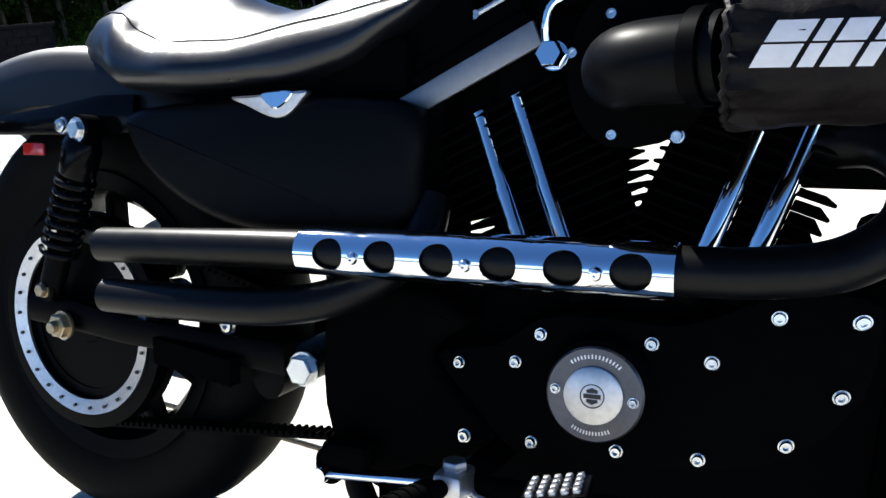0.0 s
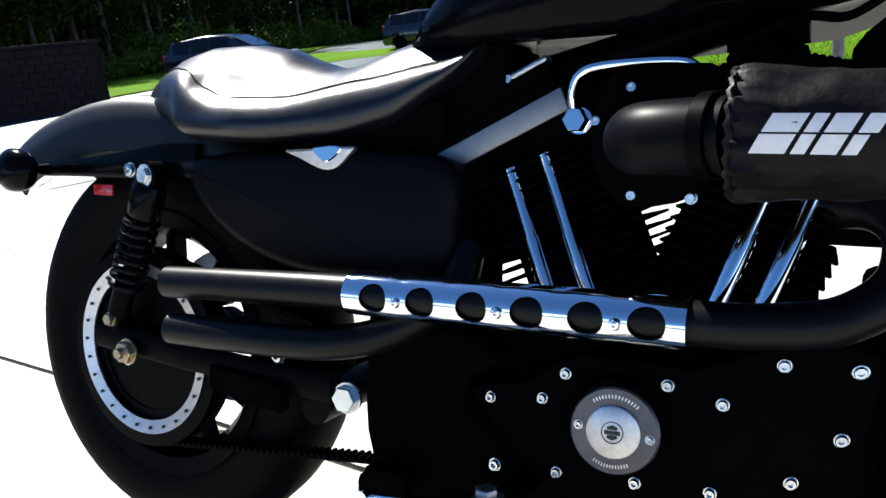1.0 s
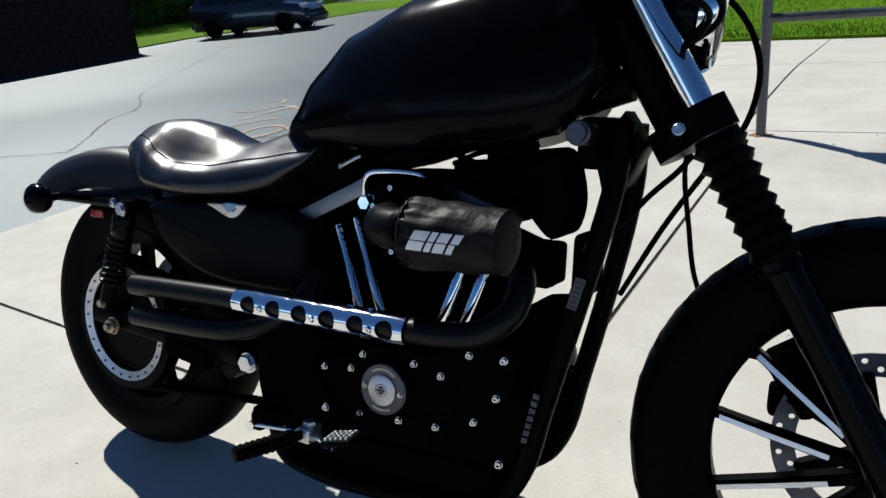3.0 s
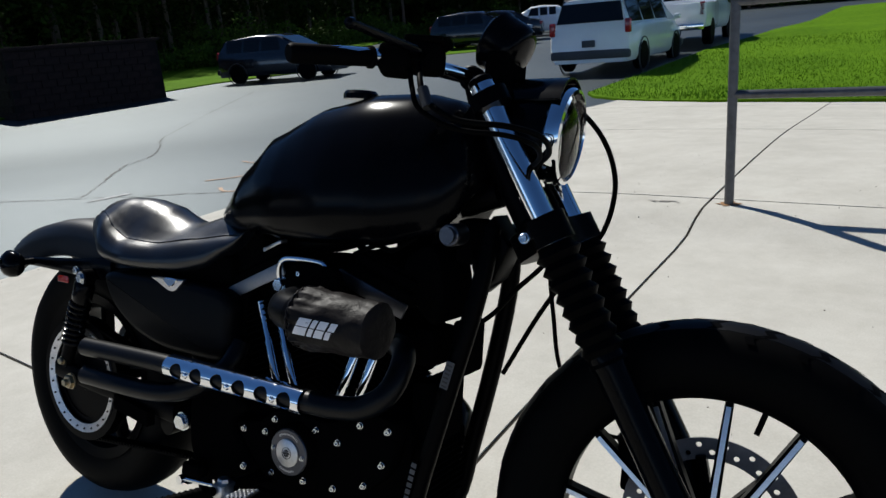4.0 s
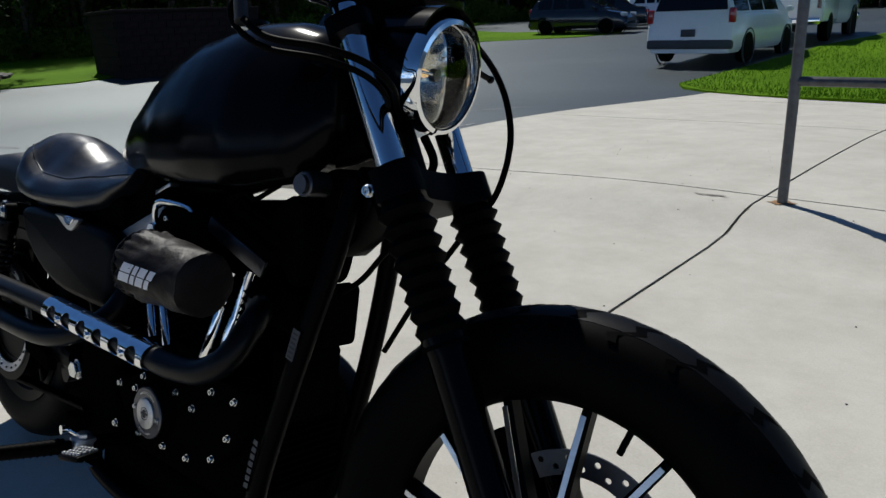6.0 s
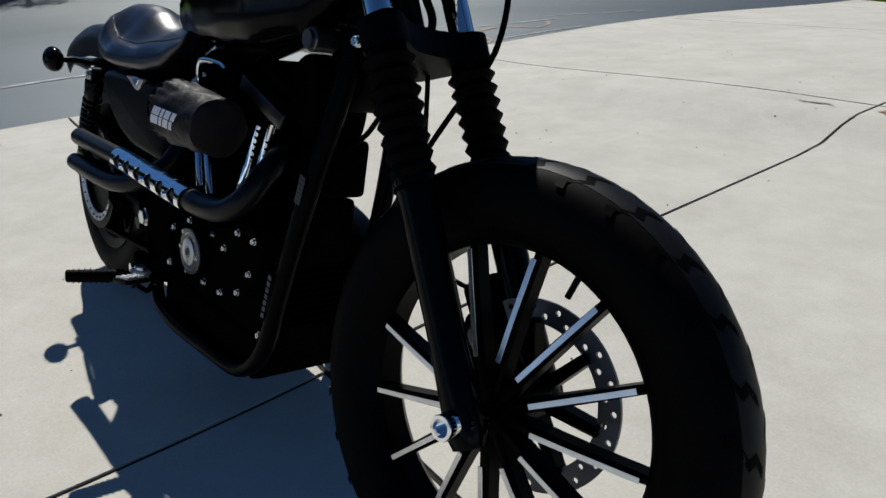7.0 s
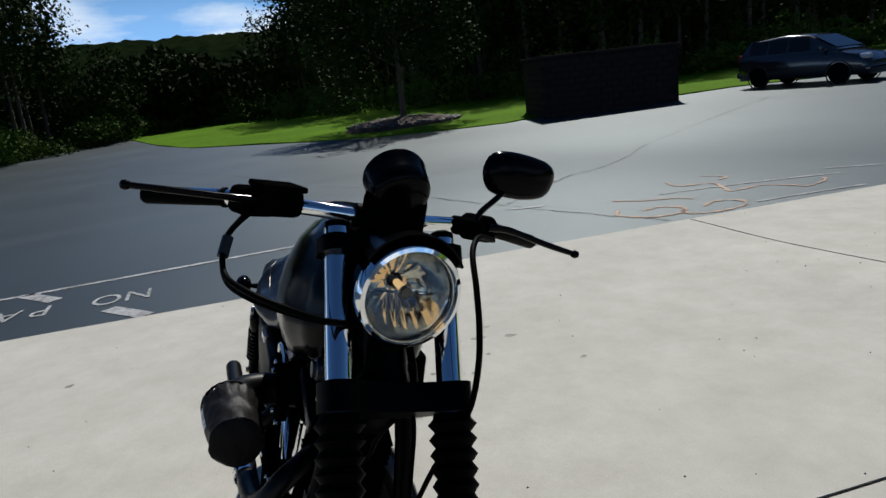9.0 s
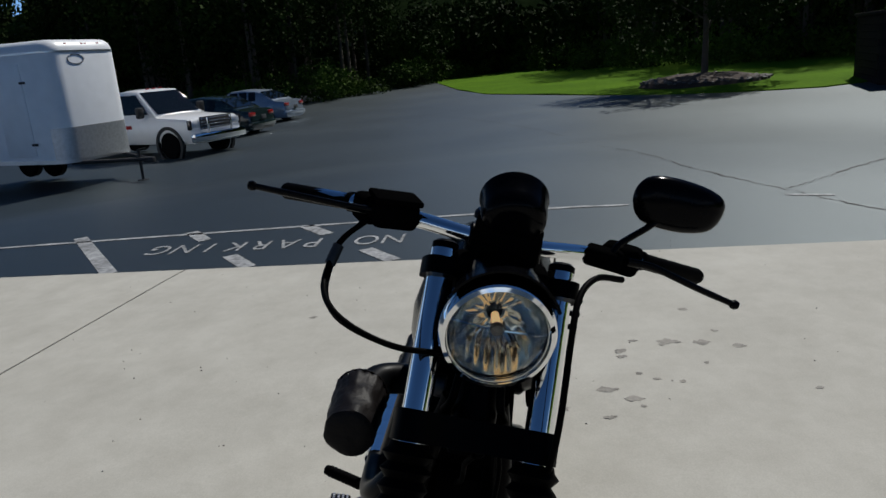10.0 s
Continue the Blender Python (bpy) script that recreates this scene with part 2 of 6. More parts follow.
def spline(pts, n=8):
    p = [Vector(q) for q in pts]
    p = [2 * p[0] - p[1]] + p + [2 * p[-1] - p[-2]]
    out = []
    for i in range(1, len(p) - 2):
        a, b, c, d = p[i - 1:i + 3]
        for k in range(n):
            t = k / n
            out.append(0.5 * ((2 * b) + (c - a) * t + (2 * a - 5 * b + 4 * c - d) * t * t + (3 * b - a - 3 * c + d) * t ** 3))
    return out + [p[-2]]


def loft(rings, caps=True, closed=False):
    """Skin over rings of equal length."""
    bm = bmesh.new()
    vs = [[bm.verts.new(q) for q in r] for r in rings]
    n = len(rings[0])
    pairs = list(zip(vs, vs[1:])) + ([(vs[-1], vs[0])] if closed else [])
    for a, b in pairs:
        for i in range(n):
            bm.faces.new((a[i], a[(i + 1) % n], b[(i + 1) % n], b[i]))
    if caps and not closed:
        bm.faces.new(vs[0][::-1])
        bm.faces.new(vs[-1])
    return bm


def tube(pts, r, seg=12, caps=True, closed=False, flat=1.0):
    """Round bar along a line; r is one radius or one for each point."""
    pts = [Vector(p) for p in pts]
    rr = r if isinstance(r, (list, tuple)) else [r] * len(pts)
    rings, side = [], None
    for i, p in enumerate(pts):
        a = pts[i - 1] if i or closed else p
        b = pts[(i + 1) % len(pts)] if i < len(pts) - 1 or closed else p
        d = (b - a).normalized()
        if side is None:
            side = d.orthogonal().normalized()
        side = (side - d * side.dot(d)).normalized()
        up = d.cross(side)
        rings.append([p + (side * math.cos(t) + up * math.sin(t) * flat) * rr[i] for t in (k * math.tau / seg for k in range(seg))])
    return loft(rings, caps, closed)


def turned(profile, centre=(0, 0, 0), axis=(0, 0, 1), seg=32, closed=False):
    """Solid of revolution: profile of (radius, height along the axis)."""
    q = Vector(axis).normalized().to_track_quat("Z", "Y").to_matrix()
    rings = []
    for r, h in profile:
        rings.append([Vector(centre) + q @ Vector((max(r, 1e-5) * math.cos(t), max(r, 1e-5) * math.sin(t), h)) for t in (k * math.tau / seg for k in range(seg))])
    return loft(rings, True, closed)


def rod(p0, p1, r, r2=None, seg=20, ch=0.0):
    p0, p1 = Vector(p0), Vector(p1)
    h = (p1 - p0).length
    r2 = r if r2 is None else r2
    prof = [(r - ch, 0), (r, ch), (r2, h - ch), (r2 - ch, h)] if ch else [(r, 0), (r2, h)]
    return turned(prof, p0, p1 - p0, seg)


def box(cx, cy, cz, sx, sy, sz, bev=0.0, seg=2, m=None):
    bm = bmesh.new()
    bmesh.ops.create_cube(bm, size=1.0, matrix=Matrix.Diagonal((sx, sy, sz, 1)))
    if bev:
        bmesh.ops.bevel(bm, geom=list(bm.edges), offset=bev, segments=seg, profile=0.5, affect="EDGES")
    bm.transform((m or Matrix()) if m else Matrix.Translation((cx, cy, cz)))
    if m:
        bm.transform(Matrix.Translation((cx, cy, cz)))
    return bm


def plate(outline, y0, y1, bev=0.0, seg=2):
    """Flat shape drawn in x and z, extruded from y0 to y1."""
    bm = bmesh.new()
    vs = [bm.verts.new((x, y0, z)) for x, z in outline]
    f = bm.faces.new(vs)
    g = bmesh.ops.extrude_face_region(bm, geom=[f])
    bmesh.ops.translate(bm, verts=[v for v in g["geom"] if isinstance(v, bmesh.types.BMVert)], vec=(0, y1 - y0, 0))
    bmesh.ops.recalc_face_normals(bm, faces=bm.faces)
    if bev:
        rim = [e for e in bm.edges if abs(e.verts[0].co.y - e.verts[1].co.y) < 1e-6]
        bmesh.ops.bevel(bm, geom=rim, offset=bev, segments=seg, profile=0.5, affect="EDGES")
    return bm


def hexagon(centre, axis, r, h, washer=0.0):
    b = turned([(r * 0.93, 0), (r, 0.0015), (r, h - 0.0015), (r * 0.9, h)], centre, axis, 6)
    if washer:
        b = join(b, turned([(washer, -0.002), (washer, 0.002)], centre, axis, 20))
    return b


def socket_bolt(centre, r=0.006, h=0.006, axis=(0, -1, 0)):
    """Round bolt head with a hex socket sunk into it."""
    s = r * 0.5
    return turned([(r * 1.25, -0.001), (r * 1.25, 0.001), (r, 0.001), (r, h - 0.001), (r * 0.88, h), (s, h), (s, h - r * 0.6), (0, h - r * 0.6)], centre, axis, 16)


def smooth_outline(pts, n=4):
    p = [Vector((x, z, 0)) for x, z in pts]
    k = len(p)
    out = []
    for i in range(k):
        a, b, c, d = p[i - 1], p[i], p[(i + 1) % k], p[(i + 2) % k]
        for j in range(n):
            t = j / n
            q = 0.5 * ((2 * b) + (c - a) * t + (2 * a - 5 * b + 4 * c - d) * t * t + (3 * b - a - 3 * c + d) * t ** 3)
            out.append((q.x, q.y))
    return out

# ---- ground ----
def sstep(a, b, v):
    t = min(1.0, max(0.0, (v - a) / (b - a)))
    return t * t * (3 - 2 * t)


def edge_x(y):
    """Where the concrete meets the asphalt."""
    return -2.21 + 0.015 * y


def height(x, y):
    """Lie of the land: level by the building, worn down under the motorcycle, a low hump that carries the rail, and the lot falling gently away."""
    d = math.hypot(x, y)
    far = sstep(5.0, 14.0, d) * (-0.69 + 0.03 * max(-40.0, min(40.0, y)))
    dip = -0.032 * math.exp(-((x - 1.0) ** 2 / 0.9 + (y + 0.35) ** 2 / 0.5))
    hump = 0.075 * sstep(-1.6, 0.6, x) * sstep(2.35, 2.75, y) * (1 - sstep(3.2, 7.5, y))
    return far + dip + hump


def sheet(name, xs, ys, lift, material, label="", category=""):
    """Grid over the ground that follows its heights."""
    verts, index, faces = [], {}, []
    for i, x in enumerate(xs):
        for j, y in enumerate(ys):
            index[i, j] = len(verts)
            verts.append((x, y, height(x, y) + lift))
    for i in range(len(xs) - 1):
        for j in range(len(ys) - 1):
            faces.append((index[i, j], index[i + 1, j], index[i + 1, j + 1], index[i, j + 1]))
    ob = raw(name, verts, faces, material, None, label, True)
    tagged(ob, "", category, "", "structure")
    return ob


steps = [-1500, -600, -250, -120, -80, -60, -50, -42, -36, -30, -26, -22, -19, -16, -14, -12, -10, -8.5, -7, -6, -5, -4.5, -4, -3.5, -3, -2.5, -2, -1.5, -1, -0.5, 0, 0.5, 1, 1.5, 1.75, 2, 2.25, 2.35, 2.45, 2.55, 2.65, 2.75, 3, 3.5, 4, 4.5, 5, 6, 7, 8, 9, 10, 12, 14, 16, 19, 22, 26, 30, 36, 42, 50, 60, 80, 120, 250, 600, 1500]
sheet("ground", steps, steps, -0.012, ASPHALT, label="worn grey asphalt parking lot with fine cracks", category="ground")

# concrete apron in separate slabs with open joints
GAP = 0.007
ROWS = [-7.0, -4.7, -2.35, 0.115, 3.09, 5.9, 8.95, 11.6]
COLS = (0.92, 4.0)


def row_y(c, x):
    return c - 0.1 * x * (1 - sstep(0.5, 2.5, c)) - 0.04 * (x + 2.2) * sstep(2.4, 3.0, c)


def slab(x0, x1, c0, c1):
    """One slab between two joints each way, on the lie of the land, with rims that go down into the ground."""
    nx, ny = 14, 14
    bm = bmesh.new()
    top = []
    for i in range(nx + 1):
        line = []
        for k in range(ny + 1):
            c = c0 + (c1 - c0) * k / ny
            a, b = (x0(c) if callable(x0) else x0), (x1(c) if callable(x1) else x1)
            x = a + (b - a) * i / nx
            y = row_y(c, x)
            x += 0.022 * y * (0 if (callable(x0) and not i) else 1)
            line.append(bm.verts.new((x, y, height(x, y))))
        top.append(line)
    for a, b in zip(top, top[1:]):
        for k in range(ny):
            bm.faces.new((a[k], b[k], b[k + 1], a[k + 1]))
    rim = [e for e in bm.edges if e.is_boundary]
    g = bmesh.ops.extrude_edge_only(bm, edges=rim)
    bmesh.ops.translate(bm, verts=[v for v in g["geom"] if isinstance(v, bmesh.types.BMVert)], vec=(0, 0, -0.06))
    return bm


pavement = thing("pavement", Matrix(), "pale buff concrete apron in large slabs with dark joints", "pavement", "", "structure")
bounds = [edge_x, *COLS, 7.0]
for a, b in zip(ROWS, ROWS[1:]):
    for i, (u, v) in enumerate(zip(bounds, bounds[1:])):
        part("slab", slab(u if callable(u) else u - 0.02 + GAP, v - 0.02 - GAP, a + GAP, b - GAP), CONCRETE, pavement)


def seal(pts):
    """Dirt that fills a joint, a little below the slabs."""
    v = []
    for i, (x, y) in enumerate(pts):
        q = Vector(pts[min(i + 1, len(pts) - 1)]) - Vector(pts[max(i - 1, 0)])
        n = Vector((-q.y, q.x)).normalized() * 0.012
        v += [(x - n.x, y - n.y, height(x, y) - 0.005), (x + n.x, y + n.y, height(x, y) - 0.005)]
    raw("joint_seal", v, [(2 * k, 2 * k + 2, 2 * k + 3, 2 * k + 1) for k in range(len(pts) - 1)], JOINT, pavement)


for c in ROWS[1:-1]:
    seal([(x, row_y(c, x)) for x in (edge_x(c) + (7 - edge_x(c)) * k / 60 for k in range(61))])
for x in COLS:
    seal([(x - 0.02 + 0.022 * y, y) for y in (-6.9 + 0.15 * k for k in range(122))])

# ---- the motorcycle: built upright along x, rear axle over the origin, then leaned onto its stand ----
LEAN, STEER = 12.5, 8.0
bike = thing("motorcycle", pose(0.08, -0.132, 0.002, -LEAN, 1.3, -0.9), "matt black cruiser motorcycle with chrome exhaust shield leaning on its stand", "motorcycle")
AX = Vector((-0.5145, 0, 0.8575))
HEADP = Vector((1.128, 0, 0.85))
ST = Matrix.Translation(HEADP) @ Matrix.Rotation(radians(STEER), 4, AX) @ Matrix.Translation(-HEADP)
BARS = ST @ Matrix.Translation((-0.015, 0, 0.068))
RW, FW = Vector((0.012, 0, 0.309)), Vector((1.487, 0, 0.338))
FIT_X = [(-0.5, -0.02), (0.1, -0.023), (0.3, -0.045), (0.42, -0.055), (0.6, -0.042), (0.8, -0.047), (1.0, -0.045), (1.13, -0.030), (1.3, -0.030)]
FIT_Y = [(-0.3, 0.75), (0.3, 0.75), (0.42, 0.85), (0.55, 0.98), (0.7, 1.05), (1.2, 1.05)]
FIT_Z = [(0.16, 0.004), (0.42, 0.010), (0.6, 0.033), (0.8, 0.041), (0.95, 0.047), (1.05, 0.066)]


def table(tab, v):
    if v <= tab[0][0]:
        return tab[0][1]
    for (a, fa), (b, fb) in zip(tab, tab[1:]):
        if v <= b:
            return fa + (fb - fa) * max(0.0, (v - a) / (b - a))
    return tab[-1][1]


def settle(bm):
    """Brings frame, engine and bodywork to this machine's own proportions."""
    for v in bm.verts:
        x, y, z = v.co
        v.co = (x + table(FIT_X, x), y * table(FIT_Y, x), z + table(FIT_Z, x))


def ring_y(profile, c, seg=64):
    """Closed ring round the y axis: profile of (radius, y)."""
    rings = []
    for k in range(seg):
        t = k * math.tau / seg
        rings.append([Vector((c.x + r * math.cos(t), c.y + y, c.z + r * math.sin(t))) for r, y in profile])
    return loft(rings, False, True)


def mirrored(half):
    return half + [(r, -y) for r, y in half[::-1] if abs(y) > 1e-6]


def tread(c, R, hw, n, m=None):
    """Zigzag groove strips set just proud of the tread as raised blocks."""
    bm = bmesh.new()
    for k in range(n):
        for side in (-1, 1):
            t0 = (k + (0.5 if side > 0 else 0)) * math.tau / n
            dt = math.tau / n
            line = [(0.05, 0.10), (0.30, 0.34), (0.22, 0.55), (0.62, 0.80), (0.58, 0.97)]
            w = dt * 0.09
            prev = None
            for a, yy in line:
                y = side * hw * yy
                rr = R - 0.026 * (abs(y) / 0.051) ** 2.1 + 0.0009
                pair = [bm.verts.new((c.x + rr * math.cos(t0 + a * dt + s * w), c.y + y, c.z + rr * math.sin(t0 + a * dt + s * w))) for s in (-1, 1)]
                if prev:
                    bm.faces.new((prev[0], prev[1], pair[1], pair[0]))
                prev = pair
    return bm


def bpart(name, bm, material, parent, label="", m=None, sharp=38):
    if m is not None:
        bm.transform(m)
    settle(bm)
    return part(name, bm, material, parent, label, None, sharp)


# rear wheel
rear_wheel = part("rear_wheel", join(rod(RW + Vector((0, -0.085, 0)), RW + Vector((0, 0.10, 0)), 0.034, seg=28, ch=0.003), rod(RW + Vector((0, -0.115, 0)), RW + Vector((0, 0.15, 0)), 0.011)), FRAME, bike, "black cast rear wheel")
part("tyre", ring_y(mirrored([(0.200, -0.054), (0.212, -0.060), (0.230, -0.067), (0.257, -0.071), (0.280, -0.066), (0.296, -0.052), (0.306, -0.028), (0.310, 0.0)]) + [], RW), RUBBER, rear_wheel, "black rubber rear tyre")
part("rim", ring_y([(0.212, -0.064), (0.212, -0.056), (0.192, -0.050), (0.180, -0.03), (0.180, 0.03), (0.192, 0.050), (0.212, 0.056), (0.212, 0.064), (0.186, 0.058), (0.170, 0.035), (0.170, -0.035), (0.186, -0.058)], RW), FRAME, rear_wheel)


def spoke(c, ang, r0, r1, w0, w1, y0, y1, bend=0.0):
    ca, sa = math.cos(ang), math.sin(ang)
    rings = []
    for k in range(6):
        t = k / 5
        r, w = r0 + (r1 - r0) * t, w0 + (w1 - w0) * t
        y = y0 + (y1 - y0) * t - bend * math.sin(math.pi * t)
        d = 0.012
        ring = []
        for s, e in ((-1, -1), (-0.45, -1.35), (0.45, -1.35), (1, -1), (1, 1), (-1, 1)):
            ring.append((c.x + r * ca - s * w * sa, c.y + y + e * d, c.z + r * sa + s * w * ca))
        rings.append(ring)
    return loft(rings)


for k in range(9):
    part("spoke", spoke(RW, k * math.tau / 9 + 0.2, 0.03, 0.182, 0.012, 0.009, -0.02, -0.02), FRAME, rear_wheel)
pulley = part("pulley", join(ring_y([(0.150, -0.0960), (0.154, -0.0960), (0.154, -0.0920), (0.147, -0.0900), (0.147, -0.0660), (0.154, -0.0640), (0.154, -0.0620), (0.10, -0.0620), (0.10, -0.0840), (0.133, -0.0860), (0.135, -0.0960)], RW), ring_y([(0.10, -0.0820), (0.10, -0.0660), (0.03, -0.0660), (0.03, -0.0820)], RW)), FRAME, rear_wheel, "black belt pulley")
part("pulley_ring", ring_y([(0.134, -0.0990), (0.134, -0.0950), (0.114, -0.0900), (0.114, -0.0940)], RW), BRUSHED, rear_wheel, "silver pulley ring with dark rivets")
bm = bmesh.new()
for k in range(26):
    t = k * math.tau / 26
    c = RW + Vector((0.125 * math.cos(t), -0.0955, 0.125 * math.sin(t)))
    tmp = bpy.data.meshes.new("tmp")
    b = rod(c, c + Vector((0, -0.004, 0)), 0.0026, seg=8)
    b.to_mesh(tmp)
    b.free()
    bm.from_mesh(tmp)
    bpy.data.meshes.remove(tmp)
tagged(part("rivets", bm, DARKTRIM, rear_wheel), kind="stuff")
part("brake_disc", ring_y([(0.135, 0.088), (0.135, 0.093), (0.07, 0.093), (0.07, 0.088)], RW), BRUSHED, rear_wheel)
part("axle_nut", join(hexagon(RW + Vector((0, -0.121, 0)), (0, -1, 0), 0.017, 0.012, 0.02), rod(RW + Vector((0, -0.12, 0)), RW + Vector((0, -0.142, 0)), 0.008, ch=0.001)), BRASS, bike, "zinc axle nut")

# drive belt with teeth on the inside
c0, r0, c1, r1 = Vector((RW.x, 0, RW.z)), 0.152, Vector((0.50, 0, 0.282)), 0.062
d = c1 - c0
base_a = math.atan2(d.z, d.x)
al = math.acos((r0 - r1) / d.length)
loop = []
for k in range(41):
    t = base_a + al + (math.tau - 2 * al) * k / 40
    loop.append((c0 + Vector((math.cos(t), 0, math.sin(t))) * r0, -Vector((math.cos(t), 0, math.sin(t)))))
for k in range(21):
    t = base_a - al + 2 * al * k / 20
    loop.append((c1 + Vector((math.cos(t), 0, math.sin(t))) * r1, -Vector((math.cos(t), 0, math.sin(t)))))
rings = []
for p, nrm in loop:
    rings.append([p + Vector((0, y, 0)) + nrm * o for y, o in ((-0.094, 0), (-0.068, 0), (-0.068, 0.003), (-0.094, 0.003))])
belt = part("drive_belt", loft(rings, False, True), RUBBER2, bike, "toothed black drive belt")
bm = bmesh.new()
a, b = loop[40][0], loop[41][0]
for (a, na), (b, nb) in ((loop[40], loop[41]), (loop[-1], loop[0])):
    n = int((b - a).length / 0.0111)
    for k in range(n):
        q = a.lerp(b, (k + 0.5) / n)
        along = (b - a).normalized()
        vs = []
        for o, w in ((0.003, 0.0037), (0.0085, 0.0018)):
            for s, y in ((-1, -0.094), (1, -0.094), (1, -0.068), (-1, -0.068)):
                vs.append(bm.verts.new(q + na * o + along * (s * w) + Vector((0, y, 0))))
        for f in ((4, 5, 6, 7), (0, 1, 5, 4), (1, 2, 6, 5), (2, 3, 7, 6), (3, 0, 4, 7)):
            bm.faces.new([vs[i] for i in f])
tagged(part("teeth", bm, RUBBER2, belt), kind="stuff")

# swingarm
bpart("swingarm", join(
    loft([[(x, -0.13 + o + sy * 0.014, z + sz * h) for sy, sz in ((-1, -0.7), (-0.7, -1), (0.7, -1), (1, -0.7), (1, 0.7), (0.7, 1), (-0.7, 1), (-1, 0.7))] for x, z, h, o in ((-0.045, 0.322, 0.020, -0.010), (0.03, 0.318, 0.021, -0.008), (0.14, 0.305, 0.018, 0.0), (0.28, 0.297, 0.017, 0.010), (0.43, 0.292, 0.020, 0.02))]),
    loft([[(x, 0.13 + sy * 0.014, z + sz * h) for sy, sz in ((-1, -1), (1, -1), (1, 1), (-1, 1))] for x, z, h in ((-0.045, 0.315, 0.022), (0.14, 0.300, 0.022), (0.42, 0.270, 0.024))]),
    rod((0.40, -0.12, 0.268), (0.40, 0.14, 0.268), 0.028)), FRAME, bike, "black box section swingarm")
bpart("belt_guard", loft([[(x, y, z + s) for y, s in ((-0.150, -0.017), (-0.125, -0.017), (-0.125, 0.017), (-0.150, 0.017))] for x, z in ((0.205, 0.286), (0.352, 0.272))]), CASE, bike)
part("pivot_bolt", join(hexagon((0.398, -0.098, 0.294), (0, -1, 0), 0.018, 0.012, 0.021)), BOLT, bike, "bright hex bolt of the swingarm pivot")
bpart("axle_adjuster", join(hexagon((0.02, -0.146, 0.290), (0, -1, 0), 0.009, 0.006, 0.011)), BOLT, bike)
bpart("frame_bolt", socket_bolt((0.325, -0.115, 0.325), 0.010, 0.012), BOLT, bike)

# shock absorbers on both sides
for side in (-1, 1):
    top, low = Vector((0.094, 0.155 * side, 0.570)), Vector((0.004, 0.150 * side, 0.352))
    ax = (low - top).normalized()
    sh = bpart("shock_absorber", join(tube([top + ax * 0.02, top + ax * 0.06, top + ax * 0.062, top + ax * 0.2], [0.017, 0.017, 0.011, 0.011], 16),
                             tube([top + ax * 0.155, top + ax * 0.157, low + ax * 0.0], [0.012, 0.019, 0.019], 16),
                             rod(top + Vector((0, -0.016, 0)), top + Vector((0, 0.016, 0)), 0.020), rod(low + Vector((0, -0.014, 0)), low + Vector((0, 0.014, 0)), 0.017)), FRAME, bike, "black coil-over shock absorber")
    bpart("cover", tube([top + ax * 0.012, top + ax * 0.022, top + ax * 0.062, top + ax * 0.066], [0.024, 0.029, 0.027, 0.024], 20), PAINT, sh)
    u = ax.orthogonal().normalized()
    w = ax.cross(u)
    coil = [top + ax * (0.062 + 0.118 * k / 140) + (u * math.cos(k * 0.36) + w * math.sin(k * 0.36)) * 0.0265 for k in range(141)]
    bpart("spring", tube(coil, 0.0046, 8), PAINT, sh, "gloss black coil spring")
    bpart("bolt", join(hexagon(top + Vector((0, 0.018 * side, 0)), (0, side, 0), 0.012, 0.009, 0.016)), BOLT, sh)
    bpart("bolt", join(hexagon(low + Vector((0, 0.016 * side, 0)), (0, side, 0), 0.009, 0.012, 0.011)), BRASS, sh)

# rear fender with its struts
fp = spline([(-0.350, 0, 0.585), (-0.325, 0, 0.615), (-0.250, 0, 0.655), (-0.14, 0, 0.686), (-0.03, 0, 0.695), (0.10, 0, 0.680), (0.22, 0, 0.62)], 6)
prof = [(-1.0, -0.085), (-1.0, -0.045), (-0.93, -0.018), (-0.75, -0.003), (-0.35, 0.004), (0.35, 0.004), (0.75, -0.003), (0.93, -0.018), (1.0, -0.045), (1.0, -0.085)]
rings = []
for i, p in enumerate(fp):
    t = (fp[min(i + 1, len(fp) - 1)] - fp[max(i - 1, 0)]).normalized()
    nn = Vector((-t.z, 0, t.x))
    hw = 0.084
    outer = [p + Vector((0, a * hw, 0)) + nn * b for a, b in prof]
    inner = [p + Vector((0, a * (hw - 0.003), 0)) + nn * (b - 0.003) for a, b in prof[::-1]]
    rings.append(outer + inner)
part("rear_fender", loft(rings), SATIN, bike, "satin black chopped rear fender")
